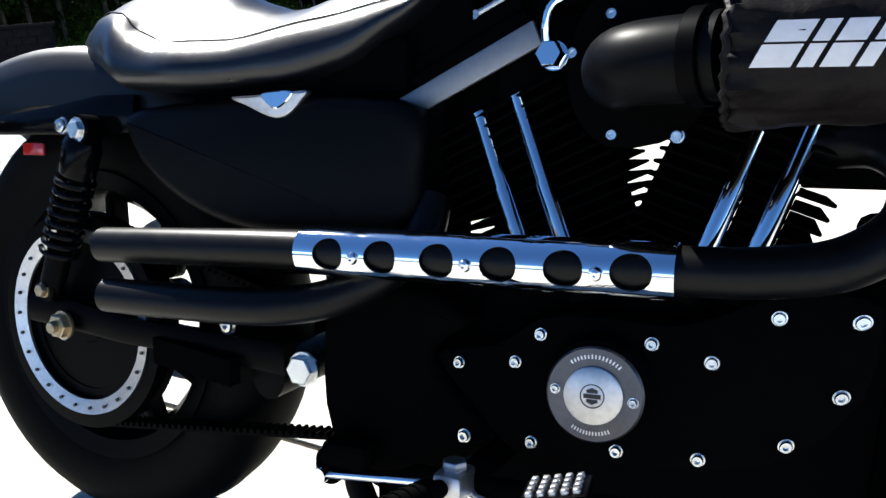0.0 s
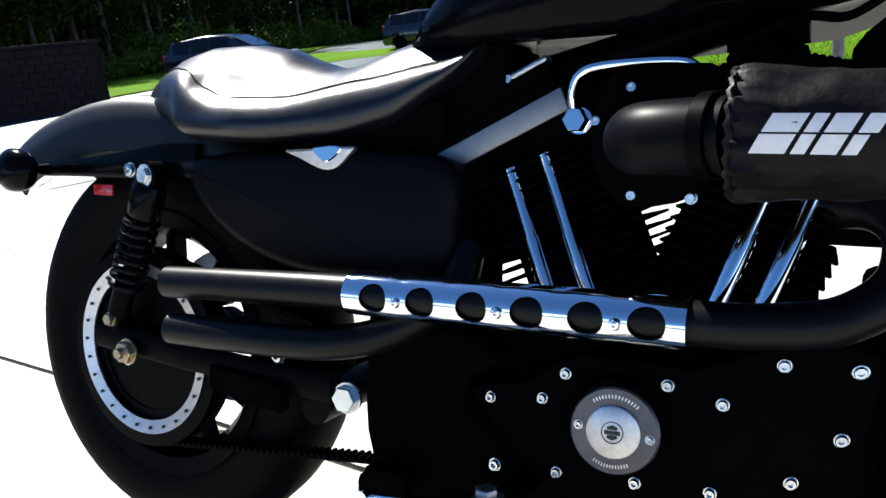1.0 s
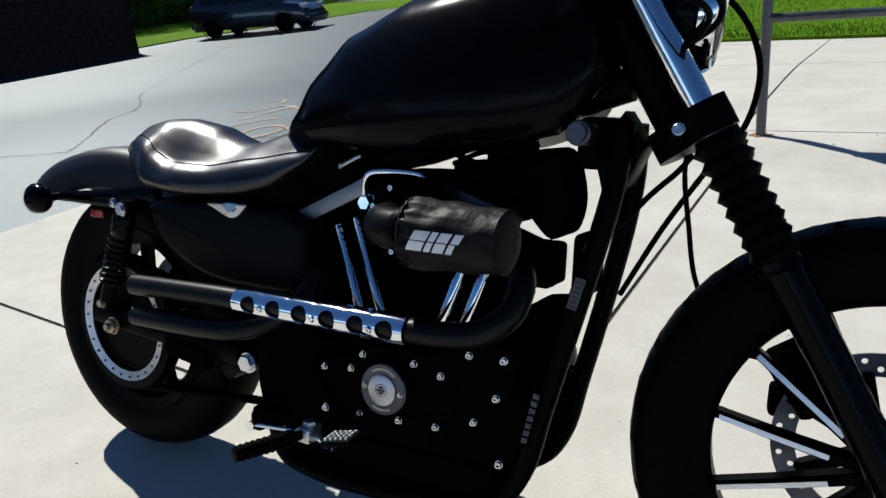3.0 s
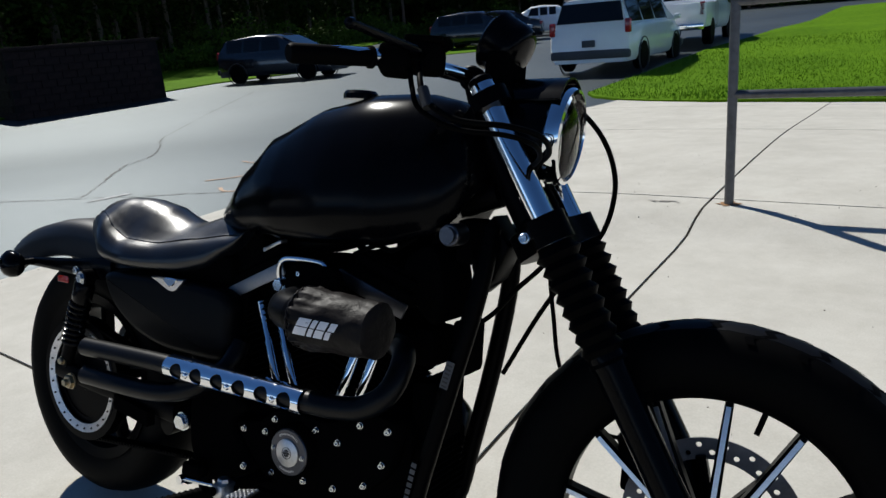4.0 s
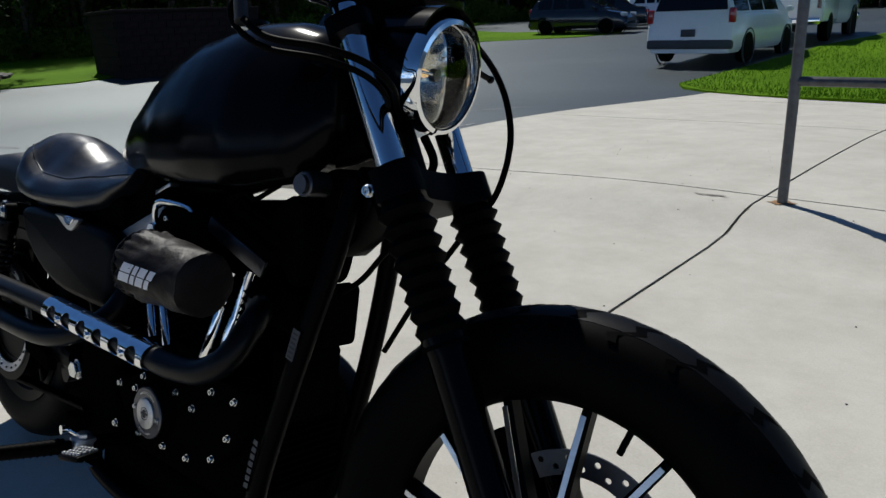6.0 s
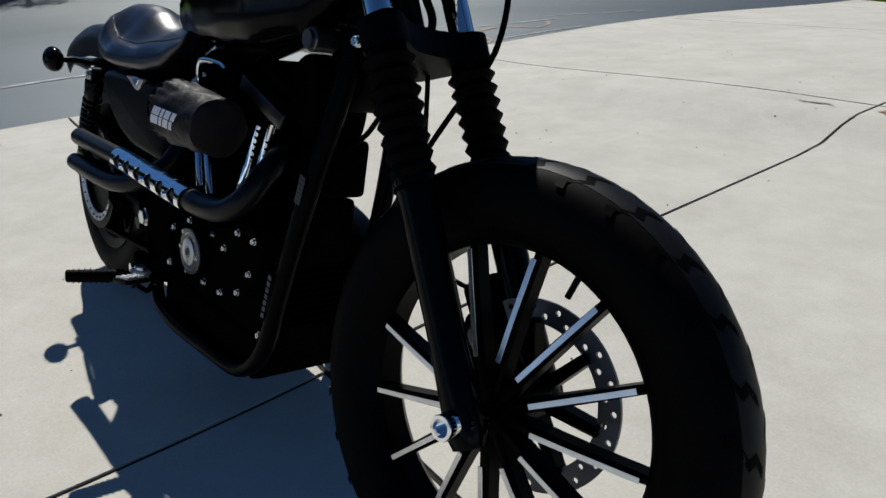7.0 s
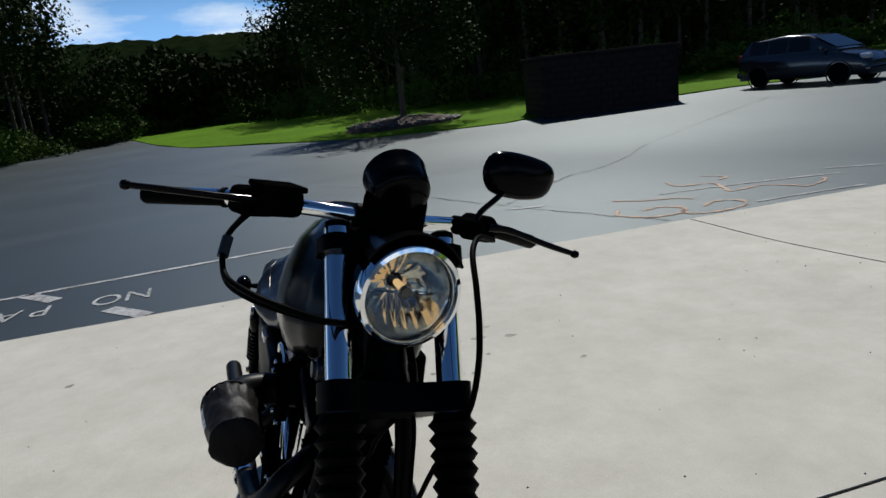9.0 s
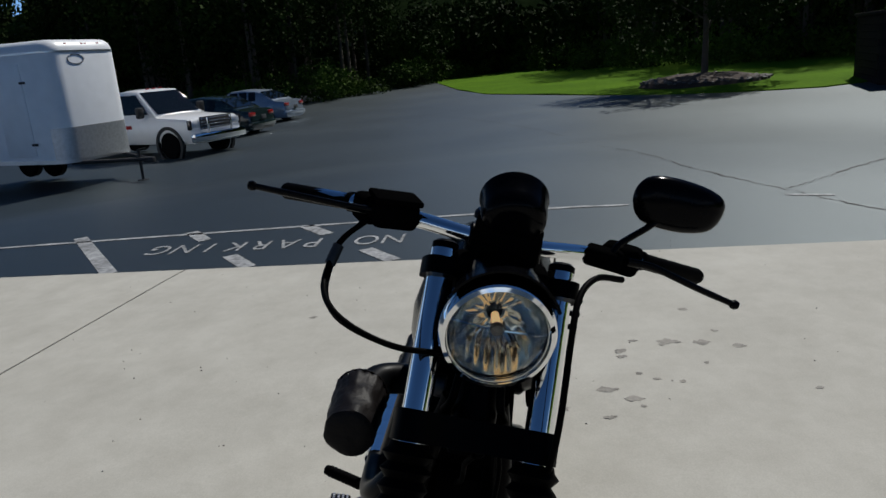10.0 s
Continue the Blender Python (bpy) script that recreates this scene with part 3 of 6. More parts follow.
for side in (-1, 1):
    bpart("fender_strut", loft([[(x, side * (0.118 + o) + sy * 0.011, z + sz * h) for sy, sz in ((-0.6, -1), (0.6, -1), (1, -0.6), (1, 0.6), (0.6, 1), (-0.6, 1), (-1, 0.6), (-1, -0.6))] for x, z, h, o in ((-0.205, 0.574, 0.010, 0.0), (-0.12, 0.578, 0.013, 0.002), (0.0, 0.584, 0.019, 0.004), (0.10, 0.590, 0.026, 0.006), (0.165, 0.592, 0.024, 0.0))]), PAINT, bike, "gloss black fender strut")
    bpart("strut_bolt", socket_bolt((0.03, 0.135 * side, 0.577), 0.009, 0.009, (0, side, 0)), BOLT, bike)
    s0 = Vector((-0.175, 0.125 * side, 0.575))
    s1 = Vector((-0.185, 0.195 * side, 0.573))
    sig = bpart("turn_signal", turned([(0.004, -0.048), (0.020, -0.042), (0.030, -0.028), (0.034, -0.010), (0.034, 0.004), (0.031, 0.010), (0.024, 0.016), (0.010, 0.021), (0, 0.022)], s1, (-1, 0, 0.02), 28), PAINT, bike, "black bullet turn signal")
    bpart("stem", tube([s0, s0.lerp(s1, 0.6), s1], [0.010, 0.007, 0.009], 12), FRAME, sig)
    bpart("lens", turned([(0.030, 0.0105), (0.026, 0.017), (0.012, 0.0225), (0, 0.0235)], s1, (-1, 0, 0.02), 28), AMBER, sig)
bpart("reflector", box(-0.05, -0.118, 0.545, 0.045, 0.006, 0.018, 0.003), REDLENS, bike, "red side reflector")

# seat
def lerp_table(tab, x):
    for (a, va), (b, vb) in zip(tab, tab[1:]):
        if x <= b:
            t = max(0.0, (x - a) / (b - a))
            t = t * t * (3 - 2 * t) * 0.4 + t * 0.6
            return va + (vb - va) * t
    return tab[-1][1]


S_BOT = [(-0.055, 0.665), (-0.02, 0.655), (0.05, 0.650), (0.08, 0.636), (0.135, 0.614), (0.255, 0.612), (0.375, 0.616), (0.445, 0.635), (0.51, 0.676), (0.60, 0.755)]
S_CREST = [(-0.055, 0.683), (0.0, 0.712), (0.06, 0.724), (0.105, 0.716), (0.135, 0.692), (0.185, 0.674), (0.285, 0.673), (0.395, 0.692), (0.50, 0.710), (0.56, 0.724), (0.60, 0.745)]
S_MID = [(-0.055, 0.688), (-0.02, 0.722), (0.03, 0.746), (0.09, 0.758), (0.16, 0.760), (0.23, 0.749), (0.28, 0.729), (0.32, 0.717), (0.345, 0.717), (0.434, 0.744), (0.516, 0.768), (0.60, 0.785)]
S_W = [(-0.055, 0.018), (-0.045, 0.036), (-0.01, 0.058), (0.05, 0.094), (0.12, 0.130), (0.22, 0.141), (0.34, 0.124), (0.45, 0.106), (0.55, 0.092), (0.60, 0.085)]
rings = []
for k in range(53):
    x = -0.055 + 0.655 * (k / 52) ** 1.15
    zb, zc, zm, w = (lerp_table(t, x) for t in (S_BOT, S_CREST, S_MID, S_W))
    h = zc - zb
    half = [(0.0, zm), (0.2, zm + (zc - zm) * 0.05), (0.38, zm + (zc - zm) * 0.30), (0.54, zm + (zc - zm) * 0.68), (0.66, zm + (zc - zm) * 0.94), (0.73, zc - 0.004), (0.83, zc - 0.10 * h), (0.92, zc - 0.28 * h), (0.98, zc - 0.50 * h), (1.0, zb + 0.32 * h), (0.97, zb + 0.14 * h), (0.90, zb + 0.02 * h), (0.6, zb)]
    rings.append([(x, -a * w, z) for a, z in half] + [(x, a * w, z) for a, z in half[:0:-1]])
bm = loft(rings)
bmesh.ops.smooth_vert(bm, verts=bm.verts, factor=0.5, use_axis_x=False, use_axis_y=True, use_axis_z=True)
bm.transform(Matrix.Translation((0.012, 0, 0.008)))
seat = part("seat", bm, LEATHER, bike, "black vinyl solo seat with a stitched dish", sharp=80)
seam = []
for k in range(60):
    t = k / 59
    x = 0.035 + 0.50 * t
    zc, w = lerp_table(S_CREST, x), lerp_table(S_W, x)
    seam.append((x + 0.012, -0.715 * w, zc + 0.007))
for side in (1, -1):
    part("piping", tube([(x, y * side, z) for x, y, z in seam], 0.0012, 6), LEATHER, seat)

# fuel tank
T_TOP = [(0.455, 0.750), (0.478, 0.787), (0.530, 0.864), (0.615, 0.935), (0.74, 0.986), (0.86, 1.010), (0.95, 1.012), (1.015, 1.000), (1.06, 0.970), (1.08, 0.930)]
T_BOT = [(0.455, 0.740), (0.52, 0.730), (0.72, 0.728), (0.92, 0.740), (1.02, 0.768), (1.08, 0.845)]
T_W = [(0.455, 0.040), (0.485, 0.070), (0.555, 0.098), (0.675, 0.124), (0.795, 0.136), (0.895, 0.134), (0.995, 0.112), (1.055, 0.085), (1.08, 0.05)]
rings = []
for k in range(41):
    x = 0.455 + 0.625 * k / 40
    zt, zb, w = lerp_table(T_TOP, x), lerp_table(T_BOT, x), lerp_table(T_W, x)
    h = zt - zb
    half = [(0.0, zt), (0.25, zt - 0.01 * h), (0.5, zt - 0.07 * h), (0.72, zt - 0.20 * h), (0.9, zt - 0.40 * h), (1.0, zt - 0.62 * h), (0.99, zb + 0.2 * h), (0.9, zb + 0.05 * h), (0.75, zb), (0.3, zb + 0.02)]
    rings.append([(x, -a * w, z) for a, z in half] + [(x, a * w, z) for a, z in half[:0:-1]])
tank = part("fuel_tank", loft(rings), PAINT, bike, "gloss black fuel tank", sharp=70)
part("filler_cap", turned([(0.033, 0), (0.033, 0.010), (0.028, 0.016), (0, 0.018)], (0.80, -0.02, 1.000), (0, 0, 1), 28), PAINT, tank)
part("tank_bolt", socket_bolt((1.021, -0.040, 0.829), 0.010, 0.012), BOLT, tank)

# side cover (oil tank) with winged badge
SC = [(0.142, 0.596), (0.147, 0.554), (0.188, 0.508), (0.258, 0.472), (0.335, 0.454), (0.42, 0.452), (0.54, 0.461), (0.555, 0.526), (0.55, 0.596), (0.45, 0.610), (0.34, 0.610), (0.235, 0.606)]
cover = part("side_cover", plate(smooth_outline(SC, 3), -0.065, -0.118, 0.018, 4), DENIM, bike, "satin black side cover", sharp=50)
wing = smooth_outline([(0.317, 0.610), (0.353, 0.612), (0.393, 0.614), (0.423, 0.615), (0.415, 0.604), (0.399, 0.590), (0.383, 0.586), (0.365, 0.590), (0.341, 0.600)], 4)
badge = part("badge", plate(wing, -0.110, -0.122, 0.003, 2), BRUSHED, cover, "silver winged badge on the side cover")
part("crest", plate(smooth_outline([(0.364, 0.6135), (0.405, 0.6145), (0.398, 0.6030), (0.384, 0.5960), (0.371, 0.6010)], 4), -0.121, -0.125, 0.0015, 1), CHROME, badge)
bpart("left_cover", plate(smooth_outline(SC, 3), 0.075, 0.138, 0.018, 4), DENIM, bike, sharp=50)
bpart("battery_box", box(0.40, 0, 0.52, 0.42, 0.15, 0.17, 0.01), CASE, bike)
bpart("seat_tray", box(0.36, 0, 0.615, 0.42, 0.17, 0.06, 0.01), CASE, bike)
bpart("battery_tray", box(0.42, 0, 0.43, 0.34, 0.12, 0.10, 0.01), CASE, bike)
bpart("tank_bracket", box(0.575, 0, 0.655, 0.12, 0.12, 0.10, 0.01), CASE, bike)

# engine
eng = bpart("crankcase", join(plate(smooth_outline([(0.50, 0.20), (0.52, 0.13), (0.62, 0.105), (0.80, 0.10), (0.96, 0.105), (1.02, 0.15), (1.03, 0.25), (1.03, 0.35), (0.96, 0.40), (0.80, 0.41), (0.62, 0.40), (0.52, 0.33)], 3), -0.075, 0.10, 0.012), ), CASE, bike, "black V-twin engine")
bpart("primary_cover", plate(smooth_outline([(0.46, 0.26), (0.50, 0.16), (0.65, 0.13), (0.90, 0.15), (1.02, 0.22), (1.02, 0.33), (0.90, 0.40), (0.65, 0.39), (0.50, 0.36)], 4), 0.10, 0.165, 0.02, 3), PAINT, eng)
CAMC = [(0.625, 0.310), (0.632, 0.285), (0.700, 0.218), (0.735, 0.210), (0.830, 0.214), (0.895, 0.219), (0.968, 0.242), (1.012, 0.288), (1.022, 0.345), (1.018, 0.372), (0.985, 0.385), (0.945, 0.385), (0.870, 0.355), (0.800, 0.358), (0.735, 0.352), (0.690, 0.322)]
cc = bpart("cam_cover", plate(smooth_outline(CAMC, 3), -0.070, -0.108, 0.006, 2), CASE, eng, "black cam cover ringed by bright bolts")
bpart("sprocket_cover", plate(smooth_outline([(0.480, 0.31), (0.490, 0.21), (0.55, 0.165), (0.64, 0.20), (0.69, 0.225), (0.63, 0.285), (0.62, 0.315), (0.66, 0.345), (0.60, 0.375), (0.50, 0.37)], 3), -0.070, -0.118, 0.012, 3), CASE, eng)
for x, z in ((0.738, 0.337), (0.712, 0.307), (0.648, 0.300), (0.845, 0.336), (0.897, 0.323), (0.948, 0.367), (1.008, 0.359), (0.998, 0.296), (0.960, 0.254), (0.890, 0.232), (0.817, 0.229), (0.731, 0.226)):
    bpart("cover_bolt", socket_bolt((x, -0.108, z - 0.001), 0.0052, 0.006), BOLT, cc)
for x, z, y in ((0.943, 0.125, -0.078), (0.994, 0.169, -0.078), (0.66, 0.225, -0.118)):
    bpart("case_bolt", socket_bolt((x, y, z), 0.006, 0.006), BOLT, eng)
tc = Vector((0.799, 0, 0.289))
bpart("timer_boss", turned([(0.052, 0.0), (0.051, 0.022), (0.048, 0.030)], tc + Vector((0.0, -0.098, 0.002)), (0, -1, 0), 48), CASE, cc)
disc = bpart("timer_cover", turned([(0.045, 0.0), (0.046, 0.004), (0.044, 0.006), (0.0, 0.006)], tc + Vector((0, -0.128, 0)), (0, -1, 0), 64), DARKALU, cc, "round dark timer cover with a brushed centre")
bpart("centre_disc", turned([(0.0275, 0.0), (0.0275, 0.0022), (0.026, 0.003), (0.0, 0.003)], tc + Vector((0, -0.134, 0)), (0, -1, 0), 48), BRUSHED, disc)
bpart("emblem_ring", ring_y([(0.0105, -0.1376), (0.0115, -0.1376), (0.0115, -0.1368), (0.0105, -0.1368)], tc, 32), DARKTRIM, disc)
bpart("emblem_bar", join(box(tc.x, -0.1374, tc.z, 0.016, 0.001, 0.004), plate([(tc.x - 0.005, tc.z - 0.003), (tc.x + 0.005, tc.z - 0.003), (tc.x + 0.0055, tc.z - 0.0055), (tc.x, tc.z - 0.008), (tc.x - 0.0055, tc.z - 0.0055)], -0.1368, -0.1378), plate([(tc.x - 0.005, tc.z + 0.003), (tc.x - 0.0055, tc.z + 0.0055), (tc.x, tc.z + 0.008), (tc.x + 0.0055, tc.z + 0.0055), (tc.x + 0.005, tc.z + 0.003)], -0.1368, -0.1378)), DARKTRIM, disc)
for s in (-1, 1):
    bpart("cover_screw", socket_bolt(tc + Vector((0.0365 * s, -0.134, -0.003 * s)), 0.0040, 0.004), BOLT, disc)
bm = bmesh.new()
for a0, n, up in ((50, 15, 1), (-120, 13, -1)):
    for k in range(n):
        t = radians(a0 + k * (80 / n if up > 0 else 60 / n))
        c = tc + Vector((0.0365 * math.cos(t), -0.1345, 0.0365 * math.sin(t)))
        b = box(0, 0, 0, 0.0013, 0.0006, 0.0036)
        b.transform(Matrix.Translation(c) @ Matrix.Rotation(-t + math.pi / 2, 4, "Y"))
        tmp = bpy.data.meshes.new("tmp")
        b.to_mesh(tmp)
        b.free()
        bm.from_mesh(tmp)
        bpy.data.meshes.remove(tmp)
tagged(bpart("engraving", bm, ALU, disc), kind="stuff")

# two finned cylinders with their heads, rocker boxes and pushrod tubes
CR = Vector((0.775, 0, 0.27))
for tag, ang in (("rear", -22.5), ("front", 22.5)):
    M = Matrix.Translation(CR if tag == "rear" else CR + Vector((0.02, 0, 0))) @ Matrix.Rotation(radians(ang), 4, "Y")

    def slabz(z, sx, sy, h, bev, dx=0.0):
        return box(dx, 0, z, sx, sy, h, bev, 1)
    cyl = bpart("cylinder", rod((0, 0, 0.10), (0, 0, 0.26), 0.058, seg=32), CASE, eng, "black finned cylinder", m=M)
    fw, fx = (0.190, 0.020) if tag == "rear" else (0.160, 0.026)
    for k in range(10):
        bpart("fin", slabz(0.130 + k * 0.0125, fw, 0.156, 0.0036, 0.0012, fx), CASE, cyl, m=M)
    if tag == "rear":
        bpart("barrel_web", box(0.032, 0, 0.205, 0.116, 0.100, 0.165, 0.008), CASE, cyl, m=M)
    else:
        part("head_block", box(0.955, 0, 0.556, 0.095, 0.080, 0.070, 0.008), CASE, cyl)
    head = bpart("cylinder_head", box(0, 0, 0.285, 0.125, 0.125, 0.07, 0.01), CASE, eng, m=M)
    for k in range(5):
        bpart("fin", slabz(0.258 + k * 0.0125, 0.178, 0.164, 0.0036, 0.0012), CASE, head, m=M)
    rb = bpart("rocker_box", join(box(0, 0, 0.372, 0.158, 0.150, 0.034, 0.012), box(0, 0, 0.398, 0.150, 0.128, 0.026, 0.012)), CASE, eng, "black rocker box with a polished edge", m=M)
    # the front band, cap and ribs take darker materials than the rear ones
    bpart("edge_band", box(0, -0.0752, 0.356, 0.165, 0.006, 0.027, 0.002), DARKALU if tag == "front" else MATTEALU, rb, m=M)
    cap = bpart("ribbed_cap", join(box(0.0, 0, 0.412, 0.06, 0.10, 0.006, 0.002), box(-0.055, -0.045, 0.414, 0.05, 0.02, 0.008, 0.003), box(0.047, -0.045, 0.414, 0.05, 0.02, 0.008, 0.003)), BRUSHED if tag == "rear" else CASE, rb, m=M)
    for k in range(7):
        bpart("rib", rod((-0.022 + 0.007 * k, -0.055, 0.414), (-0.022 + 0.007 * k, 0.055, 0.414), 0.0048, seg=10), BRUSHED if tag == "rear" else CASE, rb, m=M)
for a, b in (((0.650, -0.072, 0.556), (0.712, -0.080, 0.400)), ((0.692, -0.072, 0.571), (0.762, -0.080, 0.395)), ((0.932, -0.072, 0.560), (0.877, -0.080, 0.400)), ((0.976, -0.072, 0.565), (0.920, -0.080, 0.400))):
    a, b = Vector(a), Vector(b)
    pr = bpart("pushrod_tube", tube([a, a.lerp(b, 0.48), a.lerp(b, 0.50), b], [0.0092, 0.0092, 0.0108, 0.0108], 18), CHROME, eng, "chrome pushrod tube")
    bpart("tappet_guide", rod(b, b + (b - a).normalized() * 0.03, 0.014), CASE, pr)

bpart("intake_manifold", join(box(0.79, -0.02, 0.575, 0.16, 0.06, 0.085, 0.012), box(0.80, 0.02, 0.625, 0.12, 0.07, 0.06, 0.012), box(0.715, 0.0, 0.605, 0.10, 0.13, 0.09, 0.012)), CASE, eng)
part("head_steady", box(0.602, -0.01, 0.612, 0.06, 0.07, 0.05, 0.008), CASE, eng)

# intake, filter with its cloth sock, breather tube
elbow_path = spline([(0.800, -0.070, 0.620), (0.772, -0.105, 0.620), (0.767, -0.152, 0.620), (0.790, -0.192, 0.620), (0.855, -0.211, 0.621)], 6)
intake = part("intake_elbow", tube(elbow_path, [0.0285 + 0.0010 * min(k, 4) for k in range(len(elbow_path))], 28), DENIM, bike, "satin black intake elbow")
part("clamp", rod((0.832, -0.206, 0.621), (0.846, -0.210, 0.621), 0.0365, seg=32, ch=0.001), FRAME, intake)
bpart("backing_plate", plate(smooth_outline([(0.76, 0.60), (0.78, 0.645), (0.83, 0.650), (0.885, 0.64), (0.89, 0.57), (0.86, 0.525), (0.80, 0.515), (0.765, 0.55)], 3), -0.098, -0.118, 0.003), CASE, intake)
for x, z in ((0.752, 0.672), (0.756, 0.567), (0.718, 0.640), (0.812, 0.566)):
    part("bolt", socket_bolt((x, -0.120, z), 0.0050, 0.008), BOLT, intake)
F0, F1 = Vector((0.855, -0.215, 0.622)), Vector((1.006, -0.207, 0.620))


def sock_ring(t, r, crease=0.0):
    c = F0.lerp(F1, t)
    ring = []
    for j in range(56):
        a = j * math.tau / 56
        q = 0.0020 * noise.noise(Vector((c.x * 60, math.cos(a) * 2.6, math.sin(a) * 2.6))) + crease * (0.0030 * math.sin(a * 19) + 0.0024 * math.sin(a * 7 + 1)) + 0.0012 * math.sin(a * 5 + c.x * 90)
        ring.append((c.x, c.y + (r + q) * math.cos(a), c.z + (r + q) * math.sin(a)))
    return ring


stations = [(0.0, 0.041, 1), (0.015, 0.049, 1), (0.05, 0.0515, 0.9)] + [(0.05 + 0.9 * k / 20, 0.0525 - 0.0065 * k / 20, 0.9 * (1 - k / 20) ** 3) for k in range(1, 21)] + [(0.975, 0.0465, 0.1), (1.0, 0.040, 0.2), (1.004, 0.02, 0)]
sock = part("air_filter", loft([sock_ring(*q) for q in stations]), FABRIC, bike, "air filter in a brown-black cloth sock with white print", sharp=60)
hem = [(F0.x + 0.003 + 0.0015 * math.sin(k * 2.1), F0.y + 0.0505 * math.cos(k * math.tau / 72), F0.z + 0.0505 * math.sin(k * math.tau / 72)) for k in range(72)]
part("hem", tube(hem, 0.0028, 6, False, True), FABRIC, sock)


def on_sock(u, z):
    """Point on the sock's side: u along it, z over its middle line."""
    t = (u - F0.x) / (F1.x - F0.x)
    c = F0.lerp(F1, t)
    r = 0.0525 - 0.0065 * t + 0.0024
    return (u, c.y - math.sqrt(max(1e-6, r * r - z * z)), c.z + z)


def print_patch(corners, n=5):
    (x0, z0), (x1, z1), (x2, z2), (x3, z3) = corners
    bm = bmesh.new()
    grid = []
    for i in range(n + 1):
        row = []
        for j in range(n + 1):
            a, b = i / n, j / n
            u = (x0 * (1 - a) + x1 * a) * (1 - b) + (x3 * (1 - a) + x2 * a) * b
            z = (z0 * (1 - a) + z1 * a) * (1 - b) + (z3 * (1 - a) + z2 * a) * b
            row.append(bm.verts.new(on_sock(u, z)))
        grid.append(row)
    for i in range(n):
        for j in range(n):
            bm.faces.new((grid[i][j], grid[i + 1][j], grid[i + 1][j + 1], grid[i][j + 1]))
    return bm


# plain slanted white shapes in two rows
for row, (zt, zb_, shift) in enumerate(((0.0125, -0.001, -0.024), (-0.0025, -0.0165, -0.032))):
    for a, b in ((0.912, 0.936), (0.9395, 0.949), (0.9525, 0.969), (0.9735, 0.986) if row == 0 else (0.9725, 0.982)):
        part("print", print_patch([(a + shift, zt), (b + shift, zt), (b + shift - 0.007, zb_), (a + shift - 0.007, zb_)]), PRINT, sock)
tubep = spline([(0.690, -0.106, 0.642), (0.688, -0.110, 0.668), (0.696, -0.112, 0.688), (0.721, -0.112, 0.696), (0.786, -0.112, 0.697), (0.809, -0.113, 0.690), (0.818, -0.114, 0.670), (0.818, -0.112, 0.640)], 6)
br = part("breather_tube", tube(tubep, 0.0052, 14), CHROME, bike, "bent chrome breather tube")
part("banjo_bolt", join(hexagon((0.693, -0.098, 0.642), (0, -1, 0), 0.013, 0.022, 0.014)), CHROME, br)

# exhaust: two staggered pipes and the drilled chrome shield
up = spline([(0.930, -0.060, 0.560), (0.968, -0.085, 0.560), (0.990, -0.120, 0.540), (0.984, -0.148, 0.500), (0.945, -0.163, 0.470), (0.890, -0.169, 0.459), (0.83, -0.172, 0.456), (0.70, -0.173, 0.454), (0.45, -0.176, 0.449), (0.172, -0.180, 0.437)], 7)
ex = part("upper_exhaust_pipe", tube(up, 0.0208, 28, False), PIPE, bike, "satin black upper exhaust pipe")
part("mouth", tube([(0.1725, -0.180, 0.437), (0.171, -0.180, 0.437), (0.197, -0.1797, 0.4382)], [0.0206, 0.0180, 0.0178], 28, False), DARKTRIM, ex)
lo = spline([(0.560, -0.085, 0.500), (0.560, -0.110, 0.462), (0.535, -0.140, 0.428), (0.490, -0.165, 0.402), (0.435, -0.180, 0.389), (0.37, -0.187, 0.384), (0.28, -0.192, 0.382), (0.194, -0.196, 0.381)], 7)
ex2 = part("lower_exhaust_pipe", tube(lo, 0.0202, 28, False), PIPE, bike, "satin black lower exhaust pipe")
part("mouth", tube([(0.1945, -0.196, 0.381), (0.193, -0.196, 0.381), (0.218, -0.195, 0.3813)], [0.0200, 0.0173, 0.0171], 28, False), DARKTRIM, ex2)
HX, HR, SR = (0.5015, 0.5595, 0.6185, 0.6775, 0.7355, 0.7915), 0.0170, 0.0248


def shield_y(x):
    return -0.1735 - 0.008 * (0.75 - x)


def shield_z(x):
    return 0.4505 + 0.016 * (x - 0.53)



